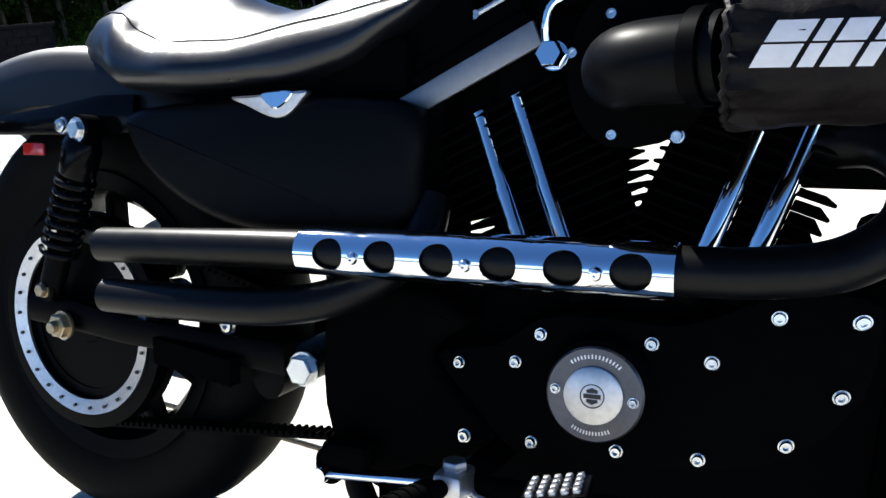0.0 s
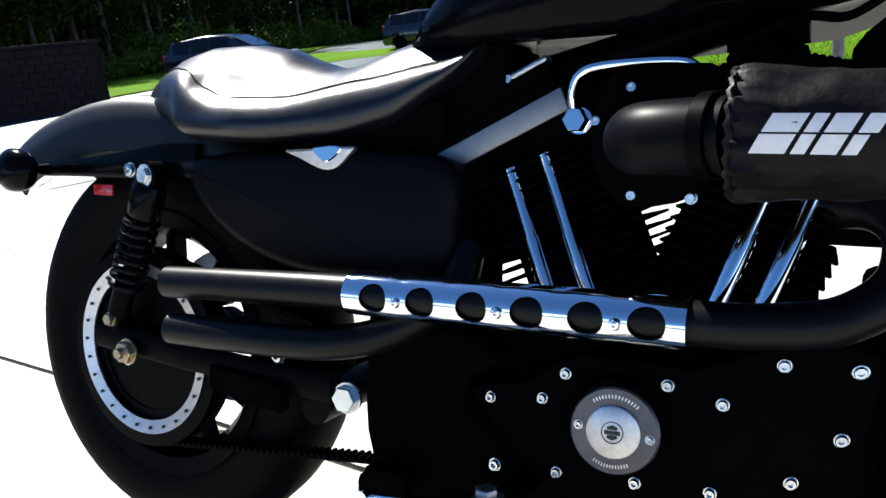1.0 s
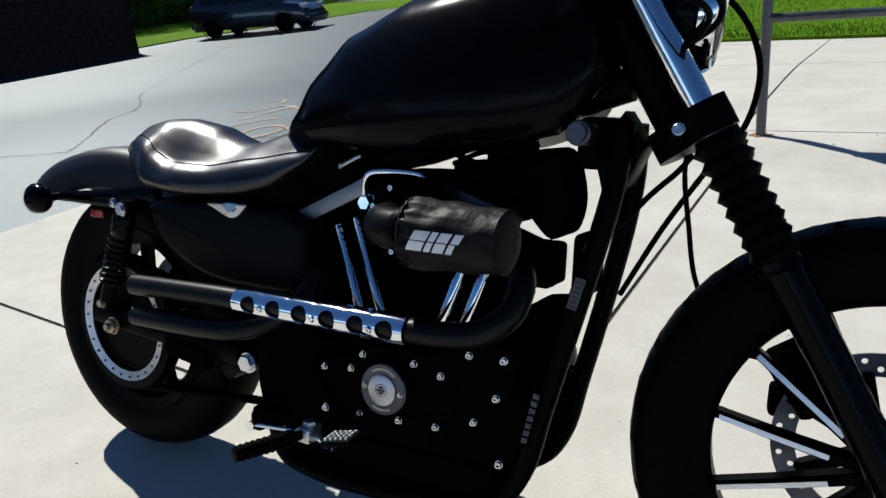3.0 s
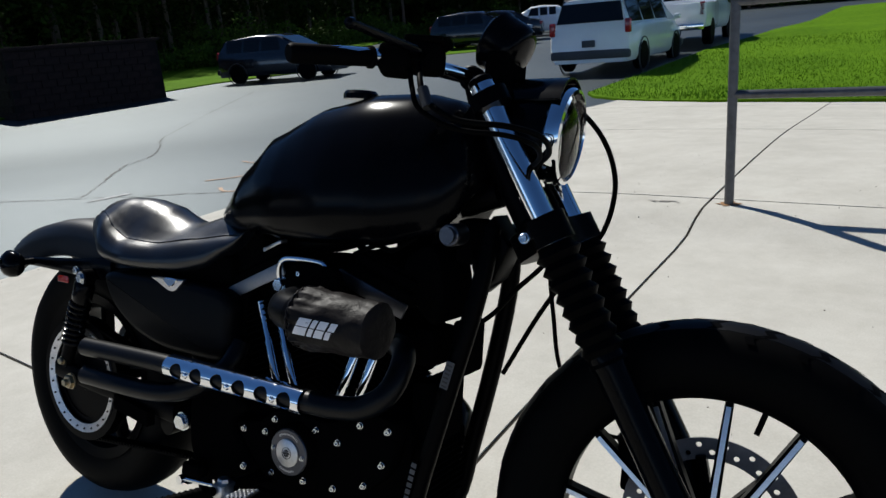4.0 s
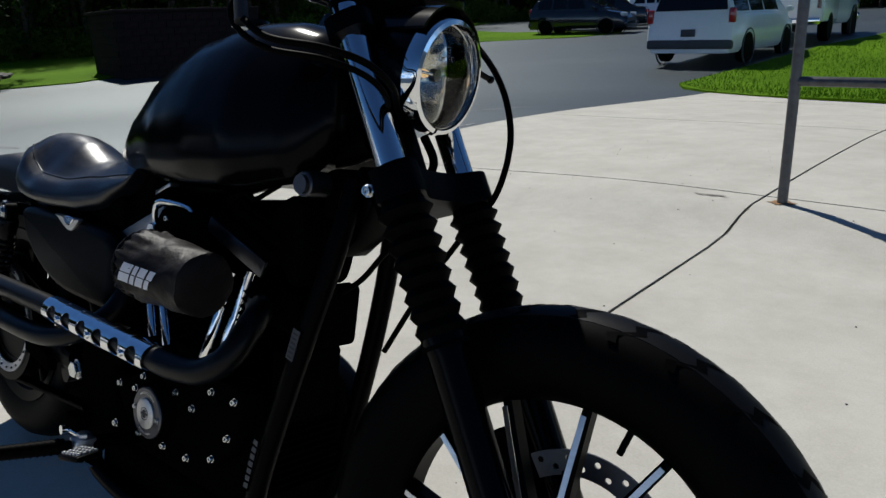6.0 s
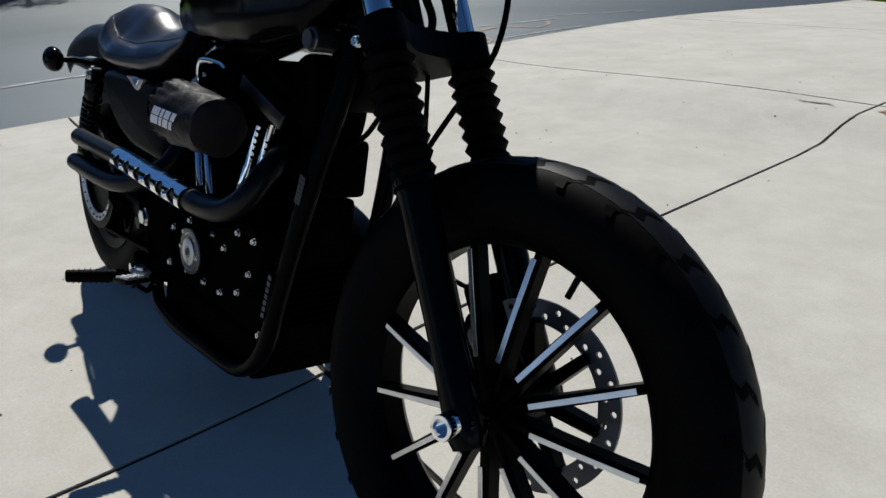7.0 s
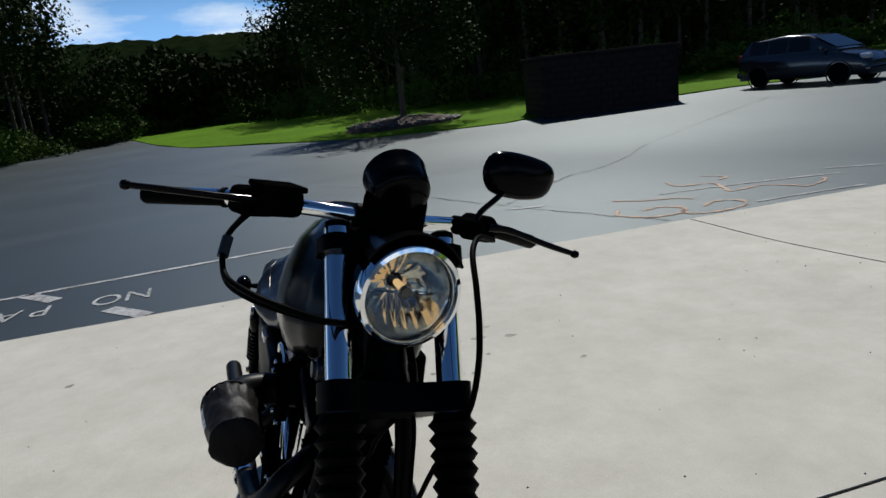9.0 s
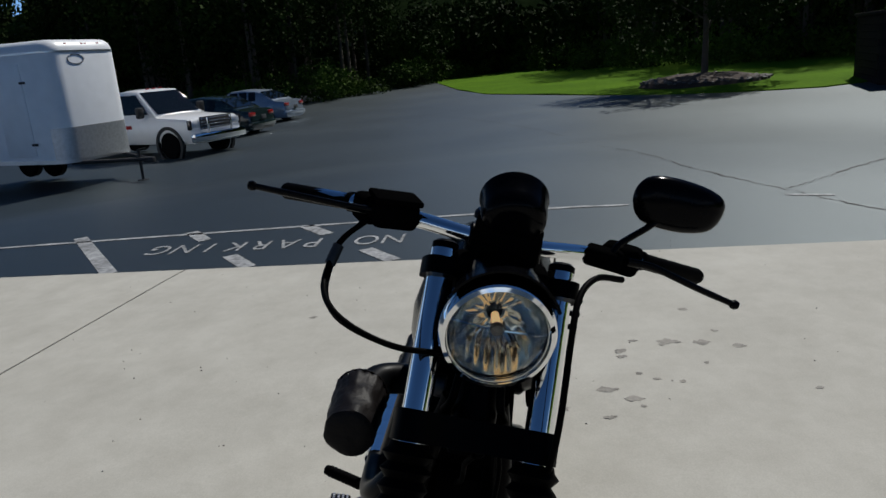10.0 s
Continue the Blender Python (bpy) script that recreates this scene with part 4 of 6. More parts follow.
def shield():
    """Half-round sheet with six round holes, folded from a flat grid whose rings of points close round each hole."""
    bm = bmesh.new()
    x0, x1, half = 0.461, 0.825, 0.0435
    cuts = [x0] + [(a + b) / 2 for a, b in zip(HX, HX[1:])] + [x1]
    for c, a, b in zip(HX, cuts, cuts[1:]):
        n = 40
        inner, outer = [], []
        for k in range(n):
            t = k * math.tau / n
            u, v = math.cos(t), math.sin(t)
            inner.append((c + HR * u, HR * v))
            s = min(((b - c) / u if u > 1e-6 else (a - c) / u if u < -1e-6 else 9e9), (half / abs(v) if abs(v) > 1e-6 else 9e9))
            outer.append((c + s * u, s * v))
        for pair in ((a, -half), (b, -half), (b, half), (a, half)):
            k = min(range(n), key=lambda i: (outer[i][0] - pair[0]) ** 2 + (outer[i][1] - pair[1]) ** 2)
            outer[k] = pair
        levels = []
        for f in (0, 0.12, 0.3, 0.5, 0.75, 1):
            levels.append([bm.verts.new((i[0] + (o[0] - i[0]) * f, i[1] + (o[1] - i[1]) * f, 0)) for i, o in zip(inner, outer)])
        for A, B in zip(levels, levels[1:]):
            for k in range(n):
                bm.faces.new((A[k], A[(k + 1) % n], B[(k + 1) % n], B[k]))
    for v in bm.verts:
        x, s, _ = v.co
        t = s / SR
        yc = shield_y(x)
        v.co = (x, yc - SR * math.cos(t), shield_z(x) + SR * math.sin(t))
    bmesh.ops.remove_doubles(bm, verts=bm.verts, dist=0.0002)
    g = bmesh.ops.extrude_face_region(bm, geom=list(bm.faces))
    for v in [v for v in g["geom"] if isinstance(v, bmesh.types.BMVert)]:
        d = Vector((0, v.co.y - shield_y(v.co.x), v.co.z - shield_z(v.co.x))).normalized()
        v.co -= d * 0.0016
    return bm


hs = part("heat_shield", shield(), CHROME, bike, "chrome heat shield with six round holes", sharp=30)
for x in (0.5305, 0.647, 0.7635):
    part("shield_screw", turned([(0.0062, 0), (0.0062, 0.002), (0.0045, 0.0045), (0.002, 0.0052), (0.002, 0.003), (0, 0.003)], (x, shield_y(x) - 0.0242, shield_z(x) - 0.002), (0, -1, -0.1), 18), CHROME, hs)

# footpeg, brake pedal, rear brake parts
peg0, peg1 = Vector((0.632, -0.205, 0.243)), Vector((0.588, -0.318, 0.240))
peg = part("footpeg", tube([peg0, peg0.lerp(peg1, 0.12), peg0.lerp(peg1, 0.14), peg1, peg1.lerp(peg0, -0.02)], [0.011, 0.011, 0.0165, 0.0155, 0.012], 20, flat=0.8), RUBBER2, bike, "black ribbed rubber footpeg")
for k in range(9):
    q = peg0.lerp(peg1, 0.2 + 0.088 * k)
    part("rib", tube([q, q.lerp(peg1, 0.045)], 0.0182, 18, flat=0.8), RUBBER2, peg)
part("peg_clevis", join(box(0.637, -0.192, 0.243, 0.03, 0.04, 0.028, 0.006), hexagon((0.637, -0.192, 0.257), (0, 0, 1), 0.012, 0.008)), BRUSHED, peg, "worn metal peg clevis")
part("peg_mount", tube([(0.64, -0.18, 0.243), (0.645, -0.08, 0.235)], 0.014, 14), FRAME, peg)
ped = part("brake_pedal", tube(spline([(0.57, -0.150, 0.205), (0.63, -0.165, 0.222), (0.69, -0.200, 0.232), (0.725, -0.235, 0.262)], 5), 0.0075, 12), CHROME, bike, "chrome brake pedal lever")
PADM = Matrix.Translation((0.752, -0.250, 0.283)) @ Matrix.Rotation(radians(-14), 4, "Y") @ Matrix.Rotation(radians(8), 4, "Z")
part("pedal_pad", box(0, 0, 0, 0.055, 0.045, 0.010, 0.003), FRAME, ped, m=PADM)
for i in range(5):
    for j in range(4):
        part("stud", box(-0.019 + 0.0095 * i, -0.015 + 0.010 * j, 0.0065, 0.0062, 0.0062, 0.005, 0.001, 1), BRUSHED, ped, m=PADM)
bpart("brake_rod", join(rod((0.505, -0.15, 0.172), (0.68, -0.15, 0.188), 0.0045), rod((0.502, -0.14, 0.172), (0.502, -0.162, 0.172), 0.010)), CHROME, bike, "thin chrome brake rod")
bpart("master_cylinder", join(box(0.53, -0.14, 0.196, 0.06, 0.03, 0.03, 0.008), box(0.50, -0.12, 0.175, 0.03, 0.05, 0.04, 0.008)), CASE, bike)

# frame: backbone, neck, down tubes, lower rails
neck_top, neck_low = Vector((1.115, 0, 0.87)), Vector((1.215, 0, 0.700))
bpart("frame", join(rod(neck_low, neck_top, 0.032, seg=24), tube([(1.13, 0, 0.78), (0.80, 0, 0.69), (0.50, 0, 0.64)], 0.026, 16),
    *[tube(spline([(1.135, 0.035 * s, 0.72), (1.130, 0.055 * s, 0.62), (1.098, 0.075 * s, 0.45), (1.062, 0.085 * s, 0.28), (1.035, 0.09 * s, 0.16), (0.98, 0.095 * s, 0.098), (0.85, 0.10 * s, 0.085), (0.60, 0.105 * s, 0.085), (0.52, 0.100 * s, 0.14), (0.50, 0.085 * s, 0.28), (0.46, 0.085 * s, 0.45), (0.30, 0.105 * s, 0.575), (0.16, 0.105 * s, 0.585)], 5), 0.0155, 14) for s in (-1, 1)],
    box(1.12, 0, 0.69, 0.05, 0.06, 0.06, 0.012)), FRAME, bike, "black tubular frame", sharp=50)
bpart("gusset", plate([(1.13, 0.74), (1.165, 0.69), (1.140, 0.63), (1.110, 0.60), (1.09, 0.68)], -0.030, 0.030, 0.006), FRAME, bike)
reg = bpart("regulator", box(1.030, 0, 0.25, 0.035, 0.13, 0.13, 0.006), CASE, bike, "finned black regulator between the down tubes")
for k in range(9):
    bpart("fin", box(1.050, 0, 0.20 + 0.0125 * k, 0.018, 0.125, 0.004, 0.001, 1), CASE, reg)
bpart("coil_cover", plate(smooth_outline([(0.985, 0.655), (1.022, 0.684), (1.050, 0.668), (1.066, 0.605), (1.060, 0.555), (1.044, 0.540), (1.018, 0.568), (0.994, 0.612)], 3), -0.055, 0.050, 0.010), CASE, bike, "black cover over the ignition coil")
bpart("front_mount", box(1.035, 0, 0.375, 0.05, 0.10, 0.12, 0.01), CASE, bike)
bpart("mount_bracket", box(1.086, 0, 0.50, 0.03, 0.07, 0.10, 0.01), CASE, bike)
bpart("neck_bracket", box(1.095, 0, 0.690, 0.06, 0.06, 0.08, 0.012), CASE, bike)
bpart("oil_pan", box(0.76, 0.01, 0.118, 0.46, 0.19, 0.10, 0.02, 3), CASE, eng)
lab = bpart("warning_label", box(1.100, -0.0905, 0.470, 0.014, 0.0012, 0.050, m=Matrix.Rotation(radians(13), 4, "Y")), TRIM, bike, "small pale warning label with unreadable bars")
for k in range(6):
    bpart("bar", box(1.0955 + 0.0017 * k, -0.0913, 0.450 + 0.0075 * k, 0.009, 0.0008, 0.0028, m=Matrix.Rotation(radians(13), 4, "Y")), DARKTRIM, lab)
lab = bpart("warning_label", box(1.050, -0.1035, 0.265, 0.012, 0.0012, 0.095, m=Matrix.Rotation(radians(11), 4, "Y")), CASE, bike, "dark frame label with grey unreadable bars")
for k in range(7):
    bpart("bar", box(1.0425 + 0.0024 * k, -0.1043, 0.227 + 0.0125 * k, 0.009, 0.0008, 0.0085, m=Matrix.Rotation(radians(11), 4, "Y")), TRIM, lab)
stand = bpart("side_stand", join(tube([(0.84, 0.13, 0.11), (0.80, 0.20, 0.03), (0.79, 0.228, 0.0605)], 0.011, 12), box(0.79, 0.232, 0.059, 0.06, 0.04, 0.008, 0.003)), FRAME, bike, "black side stand")
bpart("coil", box(0.90, 0.12, 0.66, 0.09, 0.05, 0.07, 0.01), CASE, bike)
part("ignition_switch", join(rod((1.052, -0.05, 0.772), (1.052, -0.092, 0.772), 0.019, seg=24, ch=0.002), rod((1.052, -0.09, 0.772), (1.052, -0.098, 0.772), 0.014, seg=24)), DARKALU, bike, "dark metal ignition switch")
bpart("horn_cable", tube(spline([(1.02, -0.07, 0.70), (0.98, -0.08, 0.68), (0.94, -0.07, 0.69), (0.88, -0.06, 0.67)], 6), 0.0045, 8), RUBBER2, bike)

# front end, built straight and turned a little to its left about the steering axis
def fpart(name, bm, material, parent, label="", sharp=38):
    """Steered part of the fork and wheel."""
    return part(name, bm, material, parent, label, ST, sharp)


def hpart(name, bm, material, parent, label="", sharp=38):
    """Steered part of the bars and lamp."""
    if name in ("handlebar", "grip", "switch_housing", "lever", "ball_end"):
        bm.transform(Matrix.Diagonal((1, 1.06, 1, 1)))
    return part(name, bm, material, parent, label, BARS, sharp)


def fork_at(z, y):
    """Point on a fork leg's axis."""
    return Vector((FW.x - (z - FW.z) * 0.60, y, z))


front_wheel = fpart("front_wheel", join(rod(FW + Vector((0, -0.045, 0)), FW + Vector((0, 0.06, 0)), 0.036, seg=28, ch=0.004), rod(FW + Vector((0, -0.12, 0)), FW + Vector((0, 0.12, 0)), 0.010)), FRAME, bike, "black cast front wheel with thin spokes")
fpart("tyre", ring_y(mirrored([(0.244, -0.040), (0.252, -0.046), (0.270, -0.052), (0.293, -0.054), (0.313, -0.049), (0.328, -0.037), (0.338, -0.018), (0.341, 0.0)]), FW, 96), RUBBER, front_wheel, "black rubber front tyre with zigzag grooves")
# crown band lighter than the sidewalls, standing in for sky glare
band = [(0.341 - 0.026 * (abs(y) / 0.051) ** 2.1 + 0.0003, y) for y in [-0.033 + 0.0066 * k for k in range(11)]]
fpart("tread_band", ring_y(band + [(r - 0.006, y) for r, y in band[::-1]], FW), TREADRUB, front_wheel, "front tyre tread band, greyed for sky glare")
tagged(fpart("tread_pattern", tread(FW, 0.341, 0.050, 28), RUBBER2, front_wheel), kind="stuff")
fpart("rim", ring_y([(0.256, -0.044), (0.256, -0.038), (0.244, -0.033), (0.234, -0.02), (0.234, 0.02), (0.244, 0.033), (0.256, 0.038), (0.256, 0.044), (0.238, 0.039), (0.223, 0.02), (0.223, -0.02), (0.238, -0.039)], FW, 96), FRAME, front_wheel)
for k in range(13):
    a = k * math.tau / 13 + math.pi / 2 - 0.05
    fpart("spoke", spoke(FW, a, 0.030, 0.225, 0.0090, 0.0062, -0.030, -0.012, 0.004), FRAME, front_wheel)
    ca, sa = math.cos(a), math.sin(a)
    rings = []
    for r, y in ((0.075, -0.0505), (0.105, -0.0475), (0.160, -0.0415), (0.219, -0.0340)):
        w = 0.0036
        rings.append([(FW.x + r * ca - s * w * sa, y - e * 0.0012, FW.z + r * sa + s * w * ca) for s, e in ((-1, 0), (-1, 1), (1, 1), (1, 0))])
    fpart("spoke_edge", loft(rings), ALU, front_wheel, "machined silver spoke edge")
fpart("valve_stem", rod(FW + Vector((0.062, 0.0, 0.213)), FW + Vector((0.052, 0.0, 0.177)), 0.0045, seg=10), FRAME, front_wheel)


def drilled_disc(c, r0, r1, y, th, holes, rh):
    """Brake disc with rows of drilled holes."""
    bm = bmesh.new()
    n = holes
    for k in range(n):
        a0, a1 = k * math.tau / n, (k + 1) * math.tau / n
        am, rm = (a0 + a1) / 2, r0 + (r1 - r0) * (0.32 + 0.36 * (k % 2))
        m = 16
        inner, outer = [], []
        for j in range(m):
            t = j * math.tau / m
            u, v = math.cos(t), math.sin(t)
            inner.append((rm + rh * u, am + rh * v / rm))
            half = (a1 - a0) / 2 * rm
            s = min((r1 - rm) / u if u > 1e-6 else (r0 - rm) / u if u < -1e-6 else 9e9, half / abs(v) if abs(v) > 1e-6 else 9e9)
            outer.append((rm + s * u, am + s * v / rm))
        for pr in ((r0, a0), (r1, a0), (r1, a1), (r0, a1)):
            j = min(range(m), key=lambda i: (outer[i][0] - pr[0]) ** 2 + ((outer[i][1] - pr[1]) * rm) ** 2)
            outer[j] = pr
        A = [bm.verts.new((c.x + r * math.cos(t), c.y + y, c.z + r * math.sin(t))) for r, t in inner]
        B = [bm.verts.new((c.x + r * math.cos(t), c.y + y, c.z + r * math.sin(t))) for r, t in outer]
        for j in range(m):
            bm.faces.new((A[j], A[(j + 1) % m], B[(j + 1) % m], B[j]))
    bmesh.ops.remove_doubles(bm, verts=bm.verts, dist=0.0003)
    g = bmesh.ops.extrude_face_region(bm, geom=list(bm.faces))
    bmesh.ops.translate(bm, verts=[v for v in g["geom"] if isinstance(v, bmesh.types.BMVert)], vec=(0, th, 0))
    return bm


fpart("brake_disc", drilled_disc(FW, 0.108, 0.142, 0.062, 0.005, 40, 0.0045), DARKALU, front_wheel, "drilled front brake disc")
for k in range(7):
    fpart("disc_arm", spoke(FW + Vector((0, 0.075, 0)), k * math.tau / 7, 0.03, 0.114, 0.010, 0.008, -0.010, -0.010), FRAME, front_wheel)
fpart("brake_caliper", join(box(FW.x - 0.105, 0.085, FW.z + 0.085, 0.075, 0.055, 0.115, 0.014, m=Matrix.Rotation(radians(-35), 4, "Y")), box(FW.x - 0.135, 0.085, FW.z + 0.045, 0.03, 0.04, 0.05, 0.008)), CASE, bike, "black front brake caliper")

fork = fpart("fork", join(*[rod(HEADP + AX * a + Vector((0.0, 0, 0)), HEADP + AX * b, 0.022) for a, b in ((-0.11, 0.12),)]), FRAME, bike, "telescopic fork with chrome tubes and black gaiters")
for s in (-1, 1):
    y = 0.0895 * s
    fpart("fork_tube", rod(fork_at(0.62, y), fork_at(1.010, y), 0.0205, seg=28), CHROME, fork, "chrome fork tube")
    lp = [fork_at(z, y) for z in (0.625, 0.61, 0.595, 0.44, 0.385, 0.325, 0.308)]
    fpart("fork_leg", join(tube(lp, [0.026, 0.030, 0.027, 0.026, 0.027, 0.029, 0.024], 24), rod(fork_at(0.337, y) + Vector((0, -0.018, 0)), fork_at(0.337, y) + Vector((0, 0.018, 0)), 0.026, seg=24)), PAINT, fork, "black fork leg")
    zs, rs = [], []
    for k in range(8):
        z0 = 0.756 - k * 0.0190
        zs += [z0, z0 - 0.0098]
        rs += [0.0375 - 0.0006 * k, 0.0275]
    zs, rs = [0.770, 0.763] + zs + [0.602], [0.028, 0.030] + rs + [0.031]
    fpart("gaiter", tube([fork_at(z, y) for z in zs], rs, 24), RUBBER2, fork, "ribbed rubber fork gaiter")
    fpart("clamp_bolt", socket_bolt(fork_at(0.785, y) + Vector((-0.036, -0.014, -0.010)), 0.007, 0.008), BOLT, fork)
    fpart("cap", turned([(0.020, 0), (0.020, 0.010), (0.015, 0.014), (0, 0.014)], fork_at(1.010, y), AX, 24), FRAME, fork)
fpart("axle_end", turned([(0.0175, 0), (0.0175, 0.018), (0.0165, 0.020), (0.0120, 0.020), (0.0120, 0.006), (0, 0.006)], FW + Vector((0, -0.118, 0.0)), (0, -1, 0), 28), CHROME, fork, "hollow chrome axle end")


def yoke(z, th, back):
    """Triple clamp bridging both legs and the stem."""
    a, b = fork_at(z, -0.0895), fork_at(z, 0.0895)
    q = Vector((0.8575, 0, 0.5145))
    out = smooth_outline([(-0.118, -0.02), (-0.112, 0.028), (-0.084, 0.036), (-0.04, 0.014), (0.04, 0.014), (0.084, 0.036), (0.112, 0.028), (0.118, -0.02), (0.088, -0.036), (0.035, -back), (-0.035, -back), (-0.08, -0.036)], 3)
    c = (a + b) / 2
    rings = [[c + Vector((0, u, 0)) + q * w * 0.95 + AX * h for u, w in out] for h in (-th / 2, th / 2)]
    return loft(rings)


fpart("lower_yoke", yoke(0.790, 0.044, 0.085), FRAME, fork, "black lower triple clamp")
fpart("upper_yoke", yoke(0.985, 0.026, 0.080), FRAME, fork, "black upper triple clamp")

# headlight
hc = Vector((1.222, -0.004, 0.876))
HA = Vector((1, 0, -0.10)).normalized()
lamp = hpart("headlight", turned([(0.012, -0.125), (0.045, -0.115), (0.066, -0.09), (0.076, -0.05), (0.078, -0.012), (0.0745, -0.012), (0.073, -0.050), (0.062, -0.088), (0.042, -0.110), (0.010, -0.118)], hc, HA, 48), PAINT, bike, "round headlight with a lit warm bulb")
hpart("trim_ring", turned([(0.0705, 0.004), (0.0720, 0.010), (0.0780, 0.008), (0.0815, 0.000), (0.0815, -0.014), (0.0775, -0.018), (0.0700, -0.012)], hc, HA, 64, True), CHROME, lamp, "chrome headlight trim ring")
bowl = []
for r, h in ((0.0695, 0.0), (0.067, -0.014), (0.0635, -0.026), (0.058, -0.038), (0.051, -0.049), (0.042, -0.058), (0.031, -0.064), (0.020, -0.067), (0.012, -0.069), (0.011, -0.073), (0.034, -0.068), (0.054, -0.053), (0.066, -0.032), (0.0705, 0.0)):
    ring = []
    for k in range(144):
        t = k * math.tau / 144
        u, w = r * math.cos(t), r * math.sin(t)
        flute = 0.0042 * abs(math.sin(u * 210 + (0.9 if w < 0 else 0))) * min(1.0, max(0.0, (0.068 - r) / 0.01)) * min(1.0, max(0.0, (r - 0.014) / 0.012))
        ring.append((hc.x + h + flute, hc.y + u, hc.z + w + 0.1 * -h))
    bowl.append(ring)
hpart("reflector", loft(bowl, False, True), REFLECTOR, lamp, "fluted silver reflector", sharp=60)
dome = []
for r, h in ((0.0700, -0.001), (0.060, 0.006), (0.040, 0.011), (0.020, 0.0135), (0.0002, 0.014), (0.0002, 0.0115), (0.020, 0.011), (0.040, 0.0085), (0.060, 0.0035), (0.0685, -0.003)):
    dome.append([(hc.x + h, hc.y + r * math.cos(k * math.tau / 64), hc.z + r * math.sin(k * math.tau / 64) - 0.1 * h) for k in range(64)])
lens = hpart("lens", loft(dome, False), CLEAR, lamp, "clear headlight glass")
lens.visible_shadow = False
hpart("bulb", turned([(0.0, -0.062), (0.0058, -0.060), (0.006, -0.036), (0.004, -0.030), (0, -0.029)], hc, HA, 20), BULB, lamp, "glowing warm bulb")
hpart("bulb_cap", turned([(0.0, -0.012), (0.0085, -0.013), (0.0095, -0.017), (0.0095, -0.022), (0.0075, -0.023), (0.0075, -0.018), (0, -0.018)], hc, HA, 24), DARKALU, lamp)
hpart("cap_stay", join(*[rod(hc + HA * -0.016 + Vector((0, 0.010 * s, 0)), hc + HA * -0.030 + Vector((0, 0.062 * s, -0.004)), 0.0022, seg=8) for s in (-1, 1)], ), CHROME, lamp)
hpart("visor", loft([[(hc.x - 0.11 + 0.115 * t, hc.y + 0.086 * math.cos(a) * (1 - 0.25 * (1 - t)), hc.z + 0.012 + (0.080 + 0.004 * t) * math.sin(a)) for a in [radians(28 + 124 * k / 16) for k in range(17)]] + [(hc.x - 0.11 + 0.115 * t, hc.y + 0.083 * math.cos(a) * (1 - 0.25 * (1 - t)), hc.z + 0.009 + (0.080 + 0.004 * t) * math.sin(a)) for a in [radians(152 - 124 * k / 16) for k in range(17)]] for t in (0, 0.25, 0.5, 0.75, 1)]), PAINT, lamp, "gloss black headlight visor")

# handlebar
BZ = 0.962
bar_pts = spline([(0.925, -0.336, BZ - 0.026), (0.985, -0.225, BZ - 0.006), (1.035, -0.12, BZ), (1.062, -0.04, BZ), (1.062, 0.04, BZ), (1.035, 0.12, BZ), (0.985, 0.225, BZ - 0.008), (0.925, 0.350, BZ - 0.030)], 8)
bars = hpart("handlebar", tube(bar_pts, 0.0128, 16), CHROME, bike, "low chrome drag handlebar")
for s in (-1, 1):
    g0, g1 = Vector((0.983, 0.228 * s, BZ - 0.007)), Vector((0.923, -0.340, BZ - 0.027) if s < 0 else (0.922, 0.356, BZ - 0.032))
    hpart("grip", tube([g0, g0.lerp(g1, 0.04), g0.lerp(g1, 0.05), g0.lerp(g1, 0.96), g1], [0.0165, 0.0165, 0.0138, 0.0142, 0.0115], 20), RUBBER2, bars, "black rubber grip")
    hpart("switch_housing", box(1.004, 0.192 * s, BZ - 0.004, 0.052, 0.062, 0.046, 0.012, 3, Matrix.Rotation(radians(-25 * s), 4, "Z")), CASE, bars)
    l0, l1 = Vector((1.048, 0.19 * s, BZ + 0.004)), Vector((1.040 if s < 0 else 1.075, 0.370 * s if s < 0 else 0.355, BZ + (0.002 if s < 0 else -0.022)))
    lev = hpart("lever", tube(spline([l0, (1.052, 0.23 * s, BZ + 0.004), (1.046 if s < 0 else 1.062, 0.30 * s, BZ + (0.003 if s < 0 else -0.012)), l1], 5) , [0.0085] * 3 + [0.0075] * 3 + [0.0065] * 7 + [0.006] * 3, 12, flat=0.75), PAINT, bars, "black hand lever")
    hpart("ball_end", turned([(0, -0.008), (0.006, -0.0055), (0.008, 0), (0.006, 0.0055), (0, 0.008)], l1, (0, 1, 0), 14), PAINT, lev)
    hpart("riser", join(rod((1.075, 0.043 * s, 0.925), (1.062, 0.043 * s, BZ), 0.017, seg=20), rod((1.062, 0.030 * s, BZ), (1.062, 0.056 * s, BZ), 0.021, seg=20, ch=0.003)), FRAME, bars)
hpart("brake_master_cylinder", join(box(1.038, -0.175, BZ + 0.005, 0.056, 0.074, 0.046, 0.013, 3, Matrix.Rotation(radians(18), 4, "Z")), box(1.038, -0.175, BZ + 0.028, 0.058, 0.076, 0.010, 0.004, 2, Matrix.Rotation(radians(18), 4, "Z"))), CASE, bars, "black brake reservoir")
hpart("clutch_perch", box(1.036, 0.165, BZ, 0.045, 0.06, 0.030, 0.008, 3, Matrix.Rotation(radians(-18), 4, "Z")), CASE, bars)
hpart("mirror_stem", tube(spline([(1.045, 0.175, BZ + 0.012), (1.040, 0.185, BZ + 0.030), (1.020, 0.222, BZ + 0.055), (1.008, 0.250, BZ + 0.078)], 5), 0.0055, 10), PAINT, bars, "black mirror stem")
